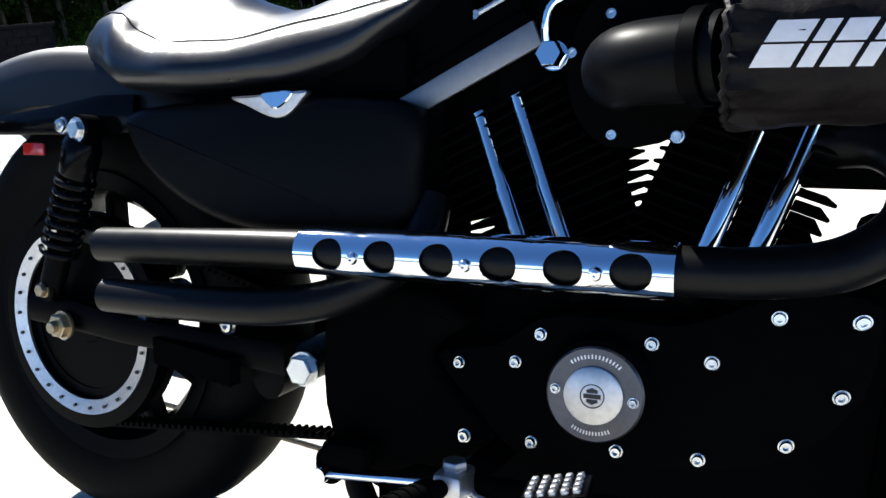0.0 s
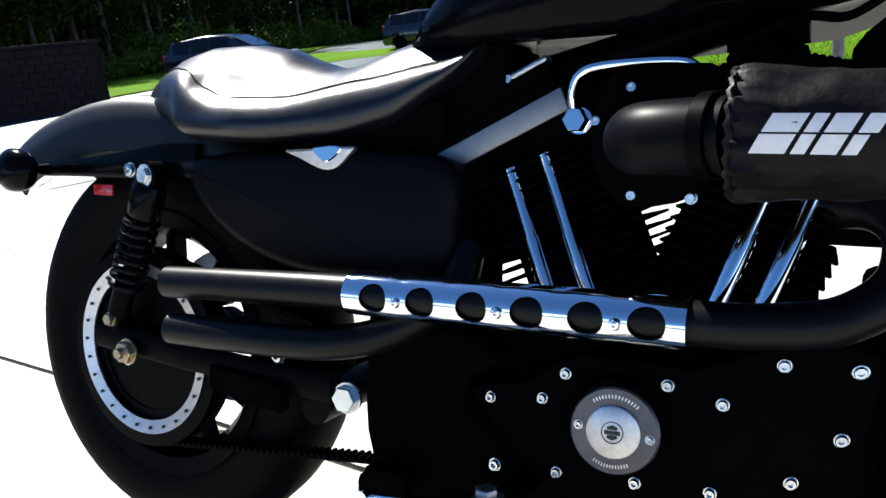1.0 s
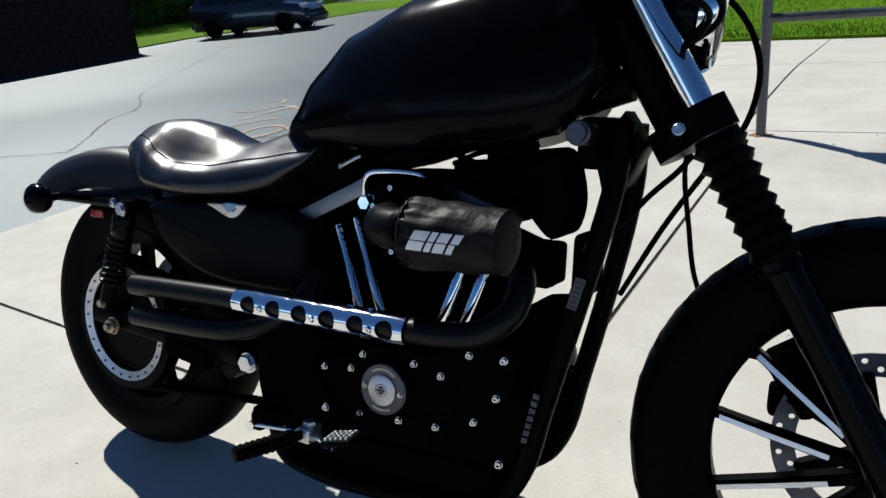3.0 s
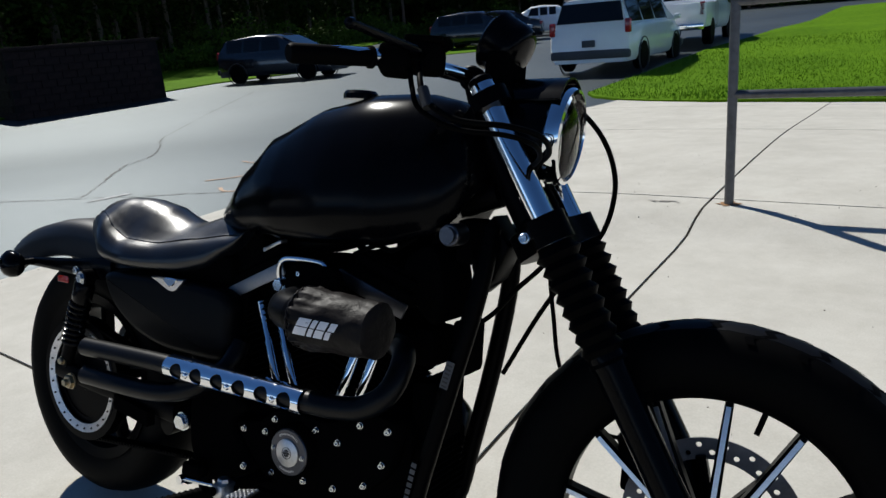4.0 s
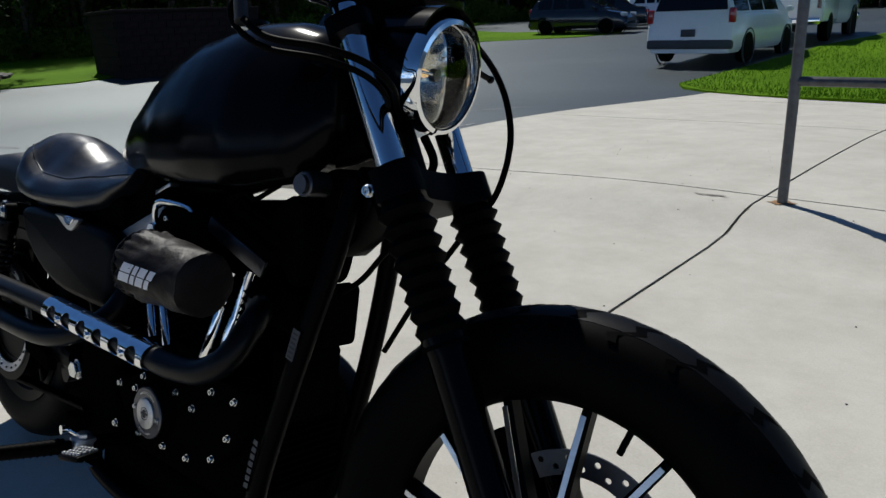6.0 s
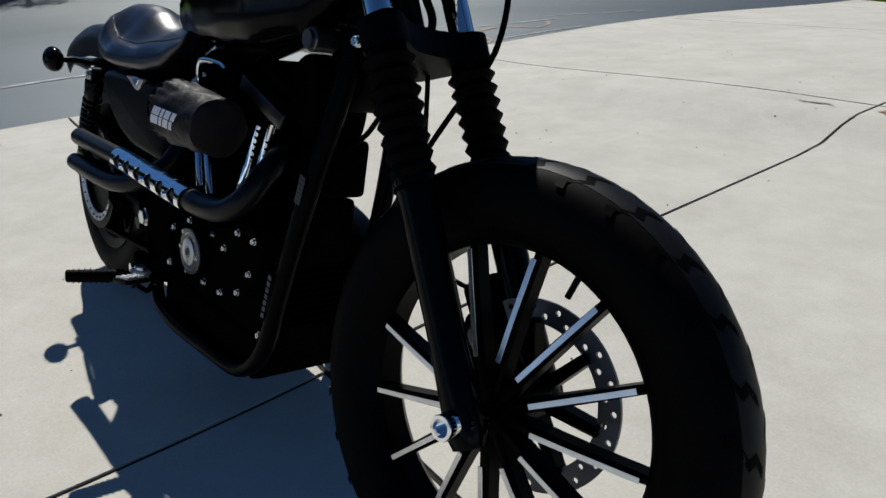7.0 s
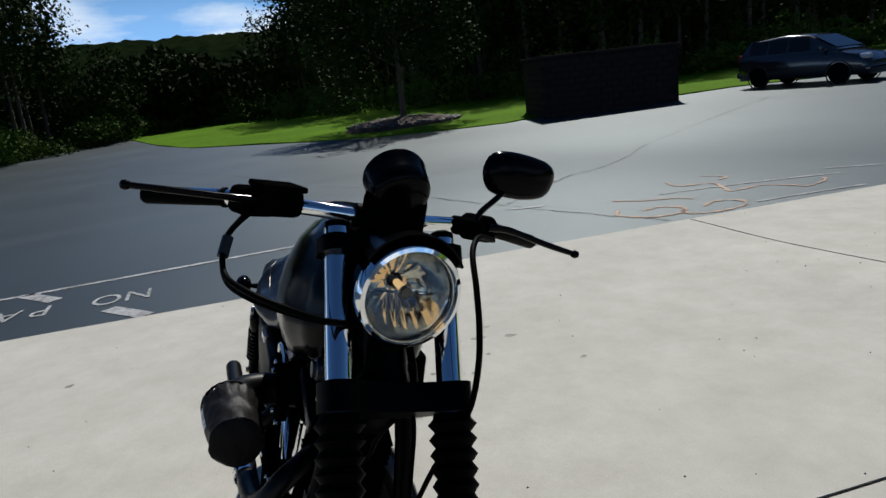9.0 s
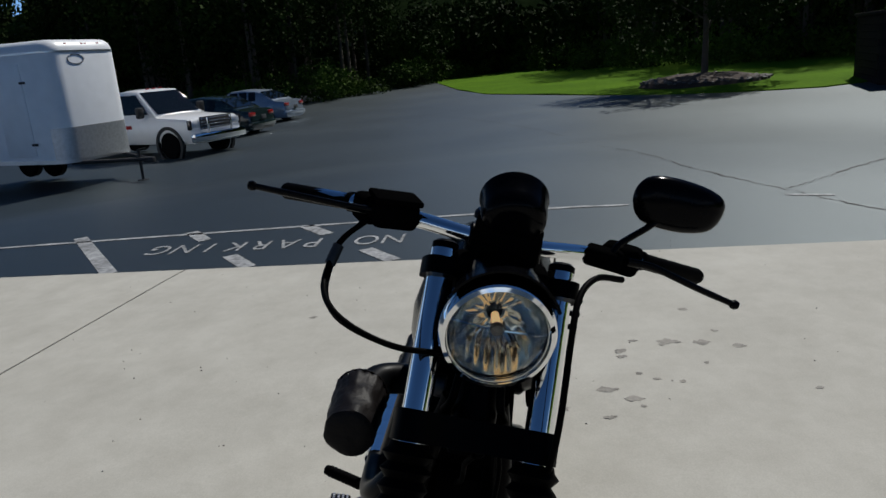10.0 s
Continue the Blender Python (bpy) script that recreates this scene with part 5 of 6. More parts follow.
mo = smooth_outline([(-0.075, 0.005), (-0.062, 0.038), (-0.02, 0.047), (0.045, 0.040), (0.072, 0.022), (0.070, -0.010), (0.050, -0.030), (0.0, -0.038), (-0.055, -0.030)], 4)
mc = Vector((1.004, 0.270, BZ + 0.095))
rings = []
for sc, dx in ((0.9, -0.010), (1.0, -0.006), (1.0, 0.002), (0.92, 0.010), (0.7, 0.017), (0.3, 0.021)):
    rings.append([(mc.x + dx, mc.y + u * sc, mc.z + w * sc) for u, w in mo])
mirror = hpart("mirror", loft(rings), PAINT, bars, "black teardrop mirror housing")
hpart("mirror_glass", loft([[(mc.x - 0.0102 - d, mc.y + u * 0.86, mc.z + w * 0.86) for u, w in mo] for d in (0, 0.001)]), CHROME, bars)

# speedometer over the headlight
sc0 = Vector((1.092, -0.004, 1.029))
SA = Vector((-0.88, 0, 0.47)).normalized()
sp = hpart("speedometer", turned([(0.0, -0.050), (0.030, -0.048), (0.041, -0.044), (0.0465, -0.036), (0.0485, -0.022), (0.0490, 0.004), (0.0515, 0.008), (0.0515, 0.014), (0.047, 0.018), (0.045, 0.013), (0, 0.013)], sc0, SA, 48), PAINT, bike, "round black speedometer housing")
hpart("bracket", join(box(1.105, -0.004, 0.975, 0.045, 0.100, 0.075, 0.014, 3), box(1.115, -0.004, 0.935, 0.05, 0.14, 0.03, 0.01)), CASE, sp)

# slotted bracket behind the headlight
part("slotted_bracket", join(box(1.06, 0.117, 0.938, 0.006, 0.006, 0.052, 0.001, 1), *[box(1.06, 0.127, 0.938 + 0.016 * k, 0.006, 0.020, 0.008, 0.001, 1) for k in (-1.4, 0, 1.4)]), FRAME, bike, "small slotted black bracket")
# cables and lines
cab = RUBBER2
part("brake_line", tube(spline([(1.055, -0.205, 1.035), (1.080, -0.238, 1.005), (1.098, -0.249, 0.978), (1.150, -0.246, 0.952), (1.215, -0.218, 0.946), (1.245, -0.175, 0.935), (1.235, -0.120, 0.915), (1.190, -0.060, 0.895), (1.165, -0.020, 0.880)], 8), 0.0045, 10), cab, bike, "black brake line")
part("throttle_cable", tube(spline([(1.045, -0.215, 1.028), (1.070, -0.243, 0.995), (1.090, -0.250, 0.965), (1.145, -0.243, 0.940), (1.210, -0.212, 0.934), (1.232, -0.165, 0.923), (1.215, -0.110, 0.905), (1.165, -0.050, 0.885)], 8), 0.004, 10), cab, bike)
part("line_sleeve", tube([(1.088, -0.243, 0.995), (1.104, -0.250, 0.968)], 0.0085, 12), DARKTRIM, bike)
part("clutch_cable", tube(spline([(1.075, 0.185, 1.010), (1.125, 0.140, 1.022), (1.170, 0.115, 1.006), (1.222, 0.108, 0.962), (1.252, 0.108, 0.912), (1.262, 0.110, 0.855), (1.246, 0.112, 0.785), (1.200, 0.110, 0.720), (1.140, 0.100, 0.620), (1.080, 0.090, 0.500)], 8), 0.0048, 10), cab, bike, "black clutch cable")
part("caliper_line", tube(spline([(1.190, 0.030, 0.790), (1.177, 0.050, 0.722), (1.190, 0.050, 0.636), (1.212, 0.050, 0.540), (1.270, 0.060, 0.450), (1.37, 0.075, 0.44)], 8), 0.004, 10), cab, bike)
part("lower_hose", tube(spline([(1.195, 0.01, 0.745), (1.177, 0.0, 0.719), (1.140, 0.0, 0.682), (1.100, 0.0, 0.635), (1.06, -0.01, 0.60)], 8), 0.0045, 10), cab, bike)
for s in (-1, 1):
    part("lamp_wire", tube(spline([(1.165, 0.03 * s, 0.860), (1.185, 0.035 * s, 0.825), (1.165, 0.045 * s, 0.795)], 6), 0.0065, 10), cab, bike)

# ---- lot markings ----
def strip(pts, w, lift=0.004, wob=0.0):
    """Flat painted or filled strip along a line on the ground."""
    pts = [Vector((p[0], p[1], 0)) for p in pts]
    v, f = [], []
    for i, p in enumerate(pts):
        t = (pts[min(i + 1, len(pts) - 1)] - pts[max(i - 1, 0)]).normalized()
        n = Vector((-t.y, t.x, 0)) * (w / 2 + wob * random.uniform(-1, 1))
        for q in (p - n, p + n):
            v.append((q.x, q.y, height(q.x, q.y) - 0.012 + lift))
    for i in range(len(pts) - 1):
        f.append((2 * i, 2 * i + 2, 2 * i + 3, 2 * i + 1))
    return v, f


random.seed(11)
mark = thing("no_parking_marking", Matrix(), "worn white no-parking hatching painted on the asphalt", "road marking")
v, f = strip([(-3.2 - 0.085 * (y + 4.2), y) for y in (-7.4 + 0.45 * k for k in range(19))], 0.055)
raw("border_line", v, f, WHITELINE, mark)
for k in range(6):
    y0 = -5.55 + 0.985 * k
    a, b = Vector((-3.42, y0)), Vector((-2.27, y0 + 0.90))
    runs = [(0.0, 0.28), (0.72, 1.0)] if -3.0 < y0 < -0.8 else [(0.0, 1.0)] if y0 < -3.0 else []
    for s0, s1 in runs:
        v, f = strip([a.lerp(b, s0 + (s1 - s0) * q / 6) for q in range(7)], 0.11)
        raw("hatch_stripe", v, f, WHITELINE, mark)
for i, ch in enumerate("NO PARKING"):
    if ch == " ":
        continue
    cu = bpy.data.curves.new("letter", "FONT")
    cu.body, cu.size, cu.align_x = ch, 0.36, "CENTER"
    tmp = bpy.data.objects.new("letter", cu)
    scene.collection.objects.link(tmp)
    bpy.context.view_layer.update()
    me = bpy.data.meshes.new_from_object(tmp.evaluated_get(bpy.context.evaluated_depsgraph_get()))
    bpy.data.objects.remove(tmp)
    me.name = "letter"
    me.materials.clear()
    me.materials.append(WHITELINE)
    yy = -0.80 - 1.80 * i / 9
    me.transform(Matrix(((0, 1, 0, -2.97), (-0.68, 0, 0, yy), (0, 0, 1, 0), (0, 0, 0, 1))))
    for w in me.vertices:
        w.co.z = height(w.co.x, w.co.y) - 0.0075
    ob = new("letter", me)
    ob.parent = mark

spray = thing("spray_marking", Matrix(), "faded orange utility spray marks on the asphalt", "road marking")


def scribble(pts, w, material):
    v, f = strip([(p.x, p.y) for p in spline([(0.72 * x - 0.12, 0.95 * y + 0.15, 0) for x, y in pts], 8)], w, 0.005, w * 0.3)
    raw("spray_line", v, f, material, spray)


scribble([(-3.80, 2.90), (-3.55, 2.80), (-3.25, 2.95), (-3.20, 3.20), (-3.40, 3.35), (-3.62, 3.25), (-3.60, 3.05)], 0.034, ORANGE)
scribble([(-3.35, 3.30), (-3.10, 3.25), (-2.98, 3.45), (-3.05, 3.75), (-3.30, 3.85), (-3.45, 3.70), (-3.32, 3.50)], 0.034, ORANGE)
scribble([(-4.35, 3.10), (-4.10, 3.30), (-3.95, 3.55), (-3.75, 3.65)], 0.028, ORANGE)
scribble([(-4.95, 4.00), (-4.60, 3.95), (-4.45, 4.25), (-4.05, 4.15), (-3.80, 4.10), (-3.85, 4.45), (-3.60, 4.60), (-3.40, 4.65), (-3.55, 4.95), (-3.75, 5.10)], 0.031, ORANGE)
scribble([(-5.12, 4.50), (-4.80, 4.62), (-4.62, 4.45)], 0.031, ORANGE)
scribble([(-4.3, 3.55), (-4.2, 4.1), (-4.1, 4.5), (-3.9, 5.4)], 0.025, WHITELINE)
scribble([(-3.1, 3.9), (-3.05, 4.5), (-3.0, 5.0)], 0.031, WHITELINE)
scribble([(-4.9, 2.2), (-4.75, 2.55)], 0.043, WHITELINE)
scribble([(-4.85, 0.2), (-4.8, 0.9)], 0.043, WHITELINE)
scribble([(-4.4, 5.6), (-4.1, 6.3), (-3.9, 7.0)], 0.031, WHITELINE)
for pts, w in (([(-2.25, 3.0), (-2.96, 2.67), (-3.86, 2.32), (-5.45, 1.85), (-8.6, 1.6), (-13.7, 1.25), (-18.9, -0.46), (-24, -3.0)], 0.011), ([(-4.44, 2.96), (-5.2, 3.7), (-5.95, 4.62), (-7.9, 6.2), (-9.9, 7.9), (-11.9, 10.7), (-14.5, 14.8)], 0.017), ([(-3.86, 2.32), (-4.2, 2.7), (-4.44, 2.96)], 0.010)):
    fine = spline([(x, y, 0) for x, y in pts], 14)
    v, f = strip([(p.x + random.uniform(-0.02, 0.02), p.y + random.uniform(-0.02, 0.02)) for p in fine], w, 0.004, w * 0.45)
    tagged(raw("crack", v, f, CRACK), "long dark crack running across the asphalt lot", "crack")

# oil drips on the concrete
for x, y, r in ((-0.67, 0.51, 0.028), (-0.75, 0.72, 0.042), (-0.73, 0.86, 0.040), (-0.68, 1.00, 0.030), (-0.23, 0.50, 0.036), (-0.31, 0.41, 0.032), (-0.17, 0.24, 0.024), (-1.13, 0.87, 0.030), (-0.44, 0.55, 0.018), (-0.10, 0.39, 0.020), (-0.39, 0.61, 0.016), (-0.36, 0.70, 0.017), (-0.61, 0.51, 0.022), (-0.77, 0.58, 0.018), (-1.22, -0.97, 0.024), (-0.28, 1.17, 0.014), (-0.52, 0.83, 0.015), (-0.85, 0.95, 0.016)):
    v, f, n = [], [], 12
    for k in range(3):
        cx, cy = x + k * 1.2 * r * noise.noise(Vector((x * 31, y * 17, k))), y + k * 1.9 * r * noise.noise(Vector((y * 23, x * 37, k + 5)))
        q = r * (0.85, 0.5, 0.32)[k]
        f.append(tuple(range(len(v), len(v) + n)))
        v += [(cx + 0.75 * q * (1 + 0.9 * noise.noise(Vector((cx * 40, cy * 40, a * 0.9)))) * math.cos(a * math.tau / n), cy + q * (1 + 0.9 * noise.noise(Vector((cy * 40, cx * 40, a * 0.9)))) * math.sin(a * math.tau / n), height(cx, cy) + 0.0010 + 0.0004 * k) for a in range(n)]
    tagged(raw("oil_spot", v, f, STAIN), "small dark oil drip on the pale concrete", "stain", "oil spots")

# broken patch at the foot of the ramp, and grit strewn over the slabs
px0, py0 = 0.74, 2.845
for k, (dx, dy, r) in enumerate(((0, 0, 0.032), (0.045, 0.010, 0.022), (-0.05, -0.006, 0.02), (0.075, -0.012, 0.013), (-0.08, 0.006, 0.012))):
    n = 12
    v = [(px0 + dx + r * (1.1 + 0.7 * noise.noise(Vector((k * 3.1, q * 0.8, 0)))) * math.cos(q * math.tau / n), py0 + dy + 0.45 * r * math.sin(q * math.tau / n)) for q in range(n)]
    tagged(raw("spalled_spot", [(x, y, height(x, y) + 0.004) for x, y in v], [tuple(range(n))], STAIN), "small broken-out spot in the concrete", "stain", "spalled spots")
rng = np.random.default_rng(12)
v, f = [], []
for k in range(420):
    x, y = rng.uniform(-2.7, 4.0), rng.uniform(-2.5, 4.5)
    s, z, n = rng.uniform(0.002, 0.0055), height(x, y), len(v)
    a = rng.uniform(0, math.tau)
    v += [(x + s * math.cos(a + q * 2.09), y + s * math.sin(a + q * 2.09), z) for q in range(3)] + [(x, y, z + s)]
    f += [(n, n + 1, n + 3), (n + 1, n + 2, n + 3), (n + 2, n, n + 3)]
tagged(raw("grit", v, f, STAIN), "dark grit and crumbs strewn over the concrete", "grit", "", "stuff")

# ---- lawns ----
def poly_lawn(name, outline, lift, label):
    """Lawn inside an outline, as a grid cut to it, on the lie of the land."""
    bm = bmesh.new()
    vs = [bm.verts.new((x, y, 0)) for x, y in outline]
    bm.faces.new(vs)
    xs = [p[0] for p in outline]
    ys_ = [p[1] for p in outline]
    step = max(1.0, (max(xs) - min(xs)) / 40)
    for axis, lo, hi in ((0, min(xs), max(xs)), (1, min(ys_), max(ys_))):
        q = lo + step
        while q < hi:
            co, no = ((q, 0, 0), (1, 0, 0)) if axis == 0 else ((0, q, 0), (0, 1, 0))
            bmesh.ops.bisect_plane(bm, geom=bm.verts[:] + bm.edges[:] + bm.faces[:], plane_co=co, plane_no=no)
            q += step
    for v in bm.verts:
        v.co.z = height(v.co.x, v.co.y) + lift + 0.05 * noise.noise(Vector((v.co.x * 0.3, v.co.y * 0.3, 0)))
    rim = [e for e in bm.edges if e.is_boundary]
    g = bmesh.ops.extrude_edge_only(bm, edges=rim)
    bmesh.ops.translate(bm, verts=[v for v in g["geom"] if isinstance(v, bmesh.types.BMVert)], vec=(0, 0, -0.15))
    ob = part(name, bm, GRASS)
    return tagged(ob, label, "lawn", "", "structure")


LAWN_A = [(-3.05, 11.9), (-2.7, 11.2), (-2.1, 10.6), (-1.36, 10.1), (-0.44, 9.6), (1.0, 9.25), (6, 8.9), (16, 8.9), (16, 40), (-0.6, 40), (-1.07, 30.7), (-2.74, 20.0), (-2.95, 15.5), (-3.1, 13.2)]
LAWN_B = [(-75, -9), (-40, -2.8), (-33, -1.0), (-25.5, 3.1), (-22.4, 5.2), (-20.3, 7.6), (-19.6, 9.0), (-20.3, 11.5), (-19.6, 15.2), (-19.3, 17.6), (-16.8, 21.0), (-15.8, 23.6), (-12.5, 25.5), (-12, 28), (-18, 29), (-24, 32), (-30, 44), (-75, 64)]
poly_lawn("lawn_near", LAWN_A, 0.03, "bright mown grass beside the concrete apron")
poly_lawn("lawn_far", LAWN_B, 0.03, "bright mown lawn in front of the woods")


def inside(x, y, poly):
    r = False
    for (x0, y0), (x1, y1) in zip(poly, poly[1:] + poly[:1]):
        if (y0 > y) != (y1 > y) and x < (x1 - x0) * (y - y0) / (y1 - y0) + x0:
            r = not r
    return r


rng = np.random.default_rng(5)
v, f = [], []
count = 0
while count < 20000:
    x, y = rng.uniform(-3.2, 5), 8.9 + 14 * rng.random() ** 1.8
    if not inside(x, y, LAWN_A):
        continue
    h, w = rng.uniform(0.03, 0.07), 0.006
    a = rng.uniform(0, math.tau)
    z = height(x, y) + 0.03
    dx, dy = math.cos(a) * w, math.sin(a) * w
    lx, ly = rng.normal(0, h * 0.35, 2)
    n = len(v)
    v += [(x - dx, y - dy, z), (x + dx, y + dy, z), (x + lx, y + ly, z + h)]
    f.append((n, n + 1, n + 2))
    count += 1
tagged(raw("grass", v, f, BLADE), "short bright green blades of mown grass", "grass", "", "stuff")

# ---- woods ----
def leaf_cloud(rng, centre, radii, n, size):
    """Small leaf quads strewn through an uneven crown, thick on the outside."""
    c = np.array(centre)
    lobes = rng.normal(0, 0.42, (9, 3))
    pick = rng.integers(0, 9, n)
    d = rng.normal(0, 1, (n, 3))
    d /= np.linalg.norm(d, axis=1, keepdims=True)
    p = (lobes[pick] + d * (0.30 + 0.22 * rng.random((n, 1)))) * np.array(radii) + c
    a = rng.normal(0, 1, (n, 3))
    a /= np.linalg.norm(a, axis=1, keepdims=True)
    b = np.cross(a, rng.normal(0, 1, (n, 3)))
    b /= np.linalg.norm(b, axis=1, keepdims=True)
    s = size * (0.5 + rng.random((n, 1)))
    quad = np.stack([p - a * s, p + b * s * 0.55, p + a * s, p - b * s * 0.55], 1)
    return quad.reshape(-1, 3)


def quads_object(name, verts, material, parent=None, label=""):
    n = len(verts) // 4
    faces = np.arange(n * 4).reshape(n, 4).tolist()
    return raw(name, verts.tolist(), faces, material, parent, label)


def in_gap(p):
    """The stretch where the woods stay low and the ridge shows above them."""
    return p.x < 0 and -0.176 < p.y / (2.3 - p.x) < 0.105


rng = np.random.default_rng(21)
chunks, trunks, bushes = [], [], []
line = [(-120, -75), (-70, -45), (-48, -30), (-40, -22), (-44, -14), (-58, -8), (-70, 0), (-52, 8), (-40, 14), (-34, 21), (-32, 30), (-34, 44), (-30, 60), (-14, 74), (10, 80), (40, 78)]
dense = spline([(x, y, 0) for x, y in line], 7)
for i, p in enumerate(dense):
    t = (dense[min(i + 1, len(dense) - 1)] - dense[max(i - 1, 0)]).normalized()
    back = Vector((-t.y, t.x, 0))
    if back.dot(p) < 0:
        back = -back
    near = p.length
    for row in range(3):
        q = p + back * (row * 5.5 + rng.uniform(-1.5, 1.5)) + t * rng.uniform(-2, 2)
        H = rng.uniform(8.5, 13.5) + row * 2.5
        if in_gap(q):
            H = rng.uniform(4.6, 6.0)
        z = height(q.x, q.y)
        R = min(rng.uniform(2.6, 4.2), 0.6 * H)
        n = int(2600 if row == 0 else 1200)
        chunks.append(leaf_cloud(rng, (q.x, q.y, z + H * 0.58), (R, R, H * 0.44), n, 0.13 if near < 60 else 0.26))
        trunks.append((q, z, H))
    for k in range(2):
        q = p - back * rng.uniform(0.5, 3.0) + t * rng.uniform(-3, 3)
        h = rng.uniform(1.0, 2.6)
        bushes.append(leaf_cloud(rng, (q.x, q.y, height(q.x, q.y) + h * 0.42), (1.7, 1.7, h * 0.55), 800, 0.09))
tagged(quads_object("woods", np.concatenate(chunks), LEAF), "dense woods, near-black shade and sunlit green flecks put into the leaf colour", "woods", "", "stuff")
tagged(quads_object("bushes", np.concatenate(bushes), BUSH), "bushes along the foot of the woods, sunlit glow put into their light green", "bushes", "", "stuff")
# upright sheet in the shaded leaf colours, closing the woods behind the front trees
v, f = [], []
for i, p in enumerate(dense):
    t = (dense[min(i + 1, len(dense) - 1)] - dense[max(i - 1, 0)]).normalized()
    back = Vector((-t.y, t.x, 0))
    if back.dot(p) < 0:
        back = -back
    low = 0.45 if in_gap(p) else 1.0
    for j in range(9):
        q = p + back * (9 + 2.5 * noise.noise(Vector((i * 0.9, j * 0.7, 2)))) + t * noise.noise(Vector((i * 0.5, j * 1.3, 7)))
        v.append((q.x, q.y, height(q.x, q.y) - 0.3 + (9.5 + 2.0 * noise.noise(Vector((i * 0.7, 0, 5)))) * low * j / 8))
for i in range(len(dense) - 1):
    for j in range(8):
        k = i * 9 + j
        f.append((k, k + 9, k + 10, k + 1))
tagged(raw("undergrowth", v, f, LEAF, None, "", False), "sheet in the shaded leaf colours closing the depth of the woods", "undergrowth", "", "stuff")
v, f = [], []
for q, z, H in trunks:
    r, n = 0.16, len(v)
    for hh, rr in ((0, r), (H * 0.6, r * 0.5)):
        v += [(q.x + rr * math.cos(k * math.tau / 6), q.y + rr * math.sin(k * math.tau / 6), z - 0.2 + hh) for k in range(6)]
    f += [(n + k, n + (k + 1) % 6, n + 6 + (k + 1) % 6, n + 6 + k) for k in range(6)]
tagged(raw("woodland_trunks", v, f, BARK), "thin grey-brown trunks standing in the woods", "trunks", "", "stuff")

# wooded ridge far behind
v, f = [], []
NU, NV = 150, 14
for i in range(NU + 1):
    a = radians(150 + 75 * i / NU)
    for j in range(NV + 1):
        d = 170 + 150 * j / NV
        top = 28.5 + 2.5 * noise.noise(Vector((a * 3, 0.3, 0))) - 40 * max(0, abs(a - radians(186)) - 0.42)
        z = -3 + max(0, top) * math.sin(math.pi * 0.5 * min(1, j / (NV * 0.8))) + 1.7 * noise.noise(Vector((a * 60, d * 0.11, 0))) + 1.1 * noise.noise(Vector((a * 140, d * 0.3, 4)))
        v.append((d * math.cos(a), d * math.sin(a), z))
for i in range(NU):
    for j in range(NV):
        k = i * (NV + 1) + j
        f.append((k, k + NV + 1, k + NV + 2, k + 1))
tagged(raw("backdrop_ridge", v, f, RIDGE, None, "", True), "distant wooded ridge under the sky", "ridge", "", "structure")

# lone tree on the lawn with its stone-edged bed
def lone_tree(x, y):
    z = height(x, y) + 0.03
    tree = thing("tree", Matrix.Translation((x, y, z)), "young leafy shade tree on the lawn", "tree")
    bm = tube(spline([(0, 0, -0.1), (0.02, 0.0, 0.8), (-0.03, 0.03, 1.8), (0.03, -0.02, 3.2), (0, 0, 4.8)], 4), [0.15, 0.14, 0.13, 0.125, 0.12, 0.115, 0.11, 0.105, 0.10, 0.095, 0.09, 0.085, 0.08, 0.07, 0.06, 0.05, 0.04], 10)
    part("trunk", bm, BARK, tree)
    r = np.random.default_rng(8)
    for k in range(11):
        a, h = k * 2.4, 1.7 + 0.27 * k
        L = 1.9 - 0.09 * k
        part("limb", tube(spline([(0, 0, h), (math.cos(a) * L * 0.5, math.sin(a) * L * 0.5, h + 0.5), (math.cos(a) * L, math.sin(a) * L, h + 1.1)], 4), [0.045 - 0.004 * q for q in range(9)], 6), BARK, tree)
    cl = [leaf_cloud(r, (0, 0, 4.2), (2.9, 2.9, 3.0), 9000, 0.085)]
    for k in range(14):
        a = k * 2.4
        cl.append(leaf_cloud(r, (2.0 * math.cos(a), 2.0 * math.sin(a), 2.5 + 0.28 * k), (1.0, 1.0, 0.7), 500, 0.08))
    quads_object("crown", np.concatenate(cl), LEAF2, tree)
    bed = thing("planting_bed", Matrix.Translation((x, y, z)), "round mulch bed edged with pale loose stones", "planting bed")
    part("mulch", turned([(2.35, -0.05), (2.2, 0.12), (1.2, 0.30), (0.0, 0.36)], (0, 0, 0), (0, 0, 1), 32), MULCH, bed)
    for k in range(150):
        a, d = k * 2.399, 0.6 + 1.7 * math.sqrt((k + 0.5) / 150)
        s = r.uniform(0.07, 0.15)
        b = bmesh.new()
        bmesh.ops.create_icosphere(b, subdivisions=1, radius=s)
        for w in b.verts:
            w.co *= 0.8 + 0.4 * noise.noise(w.co * 9 + Vector((k, 0, 0)))
        b.transform(Matrix.Translation((d * math.cos(a), d * math.sin(a), 0.38 - 0.12 * d)) @ Matrix.Diagonal((1.2, 1, 0.6, 1)))
        part("stone", b, STONE, bed)
    return tree


lone_tree(-26.0, 7.3)

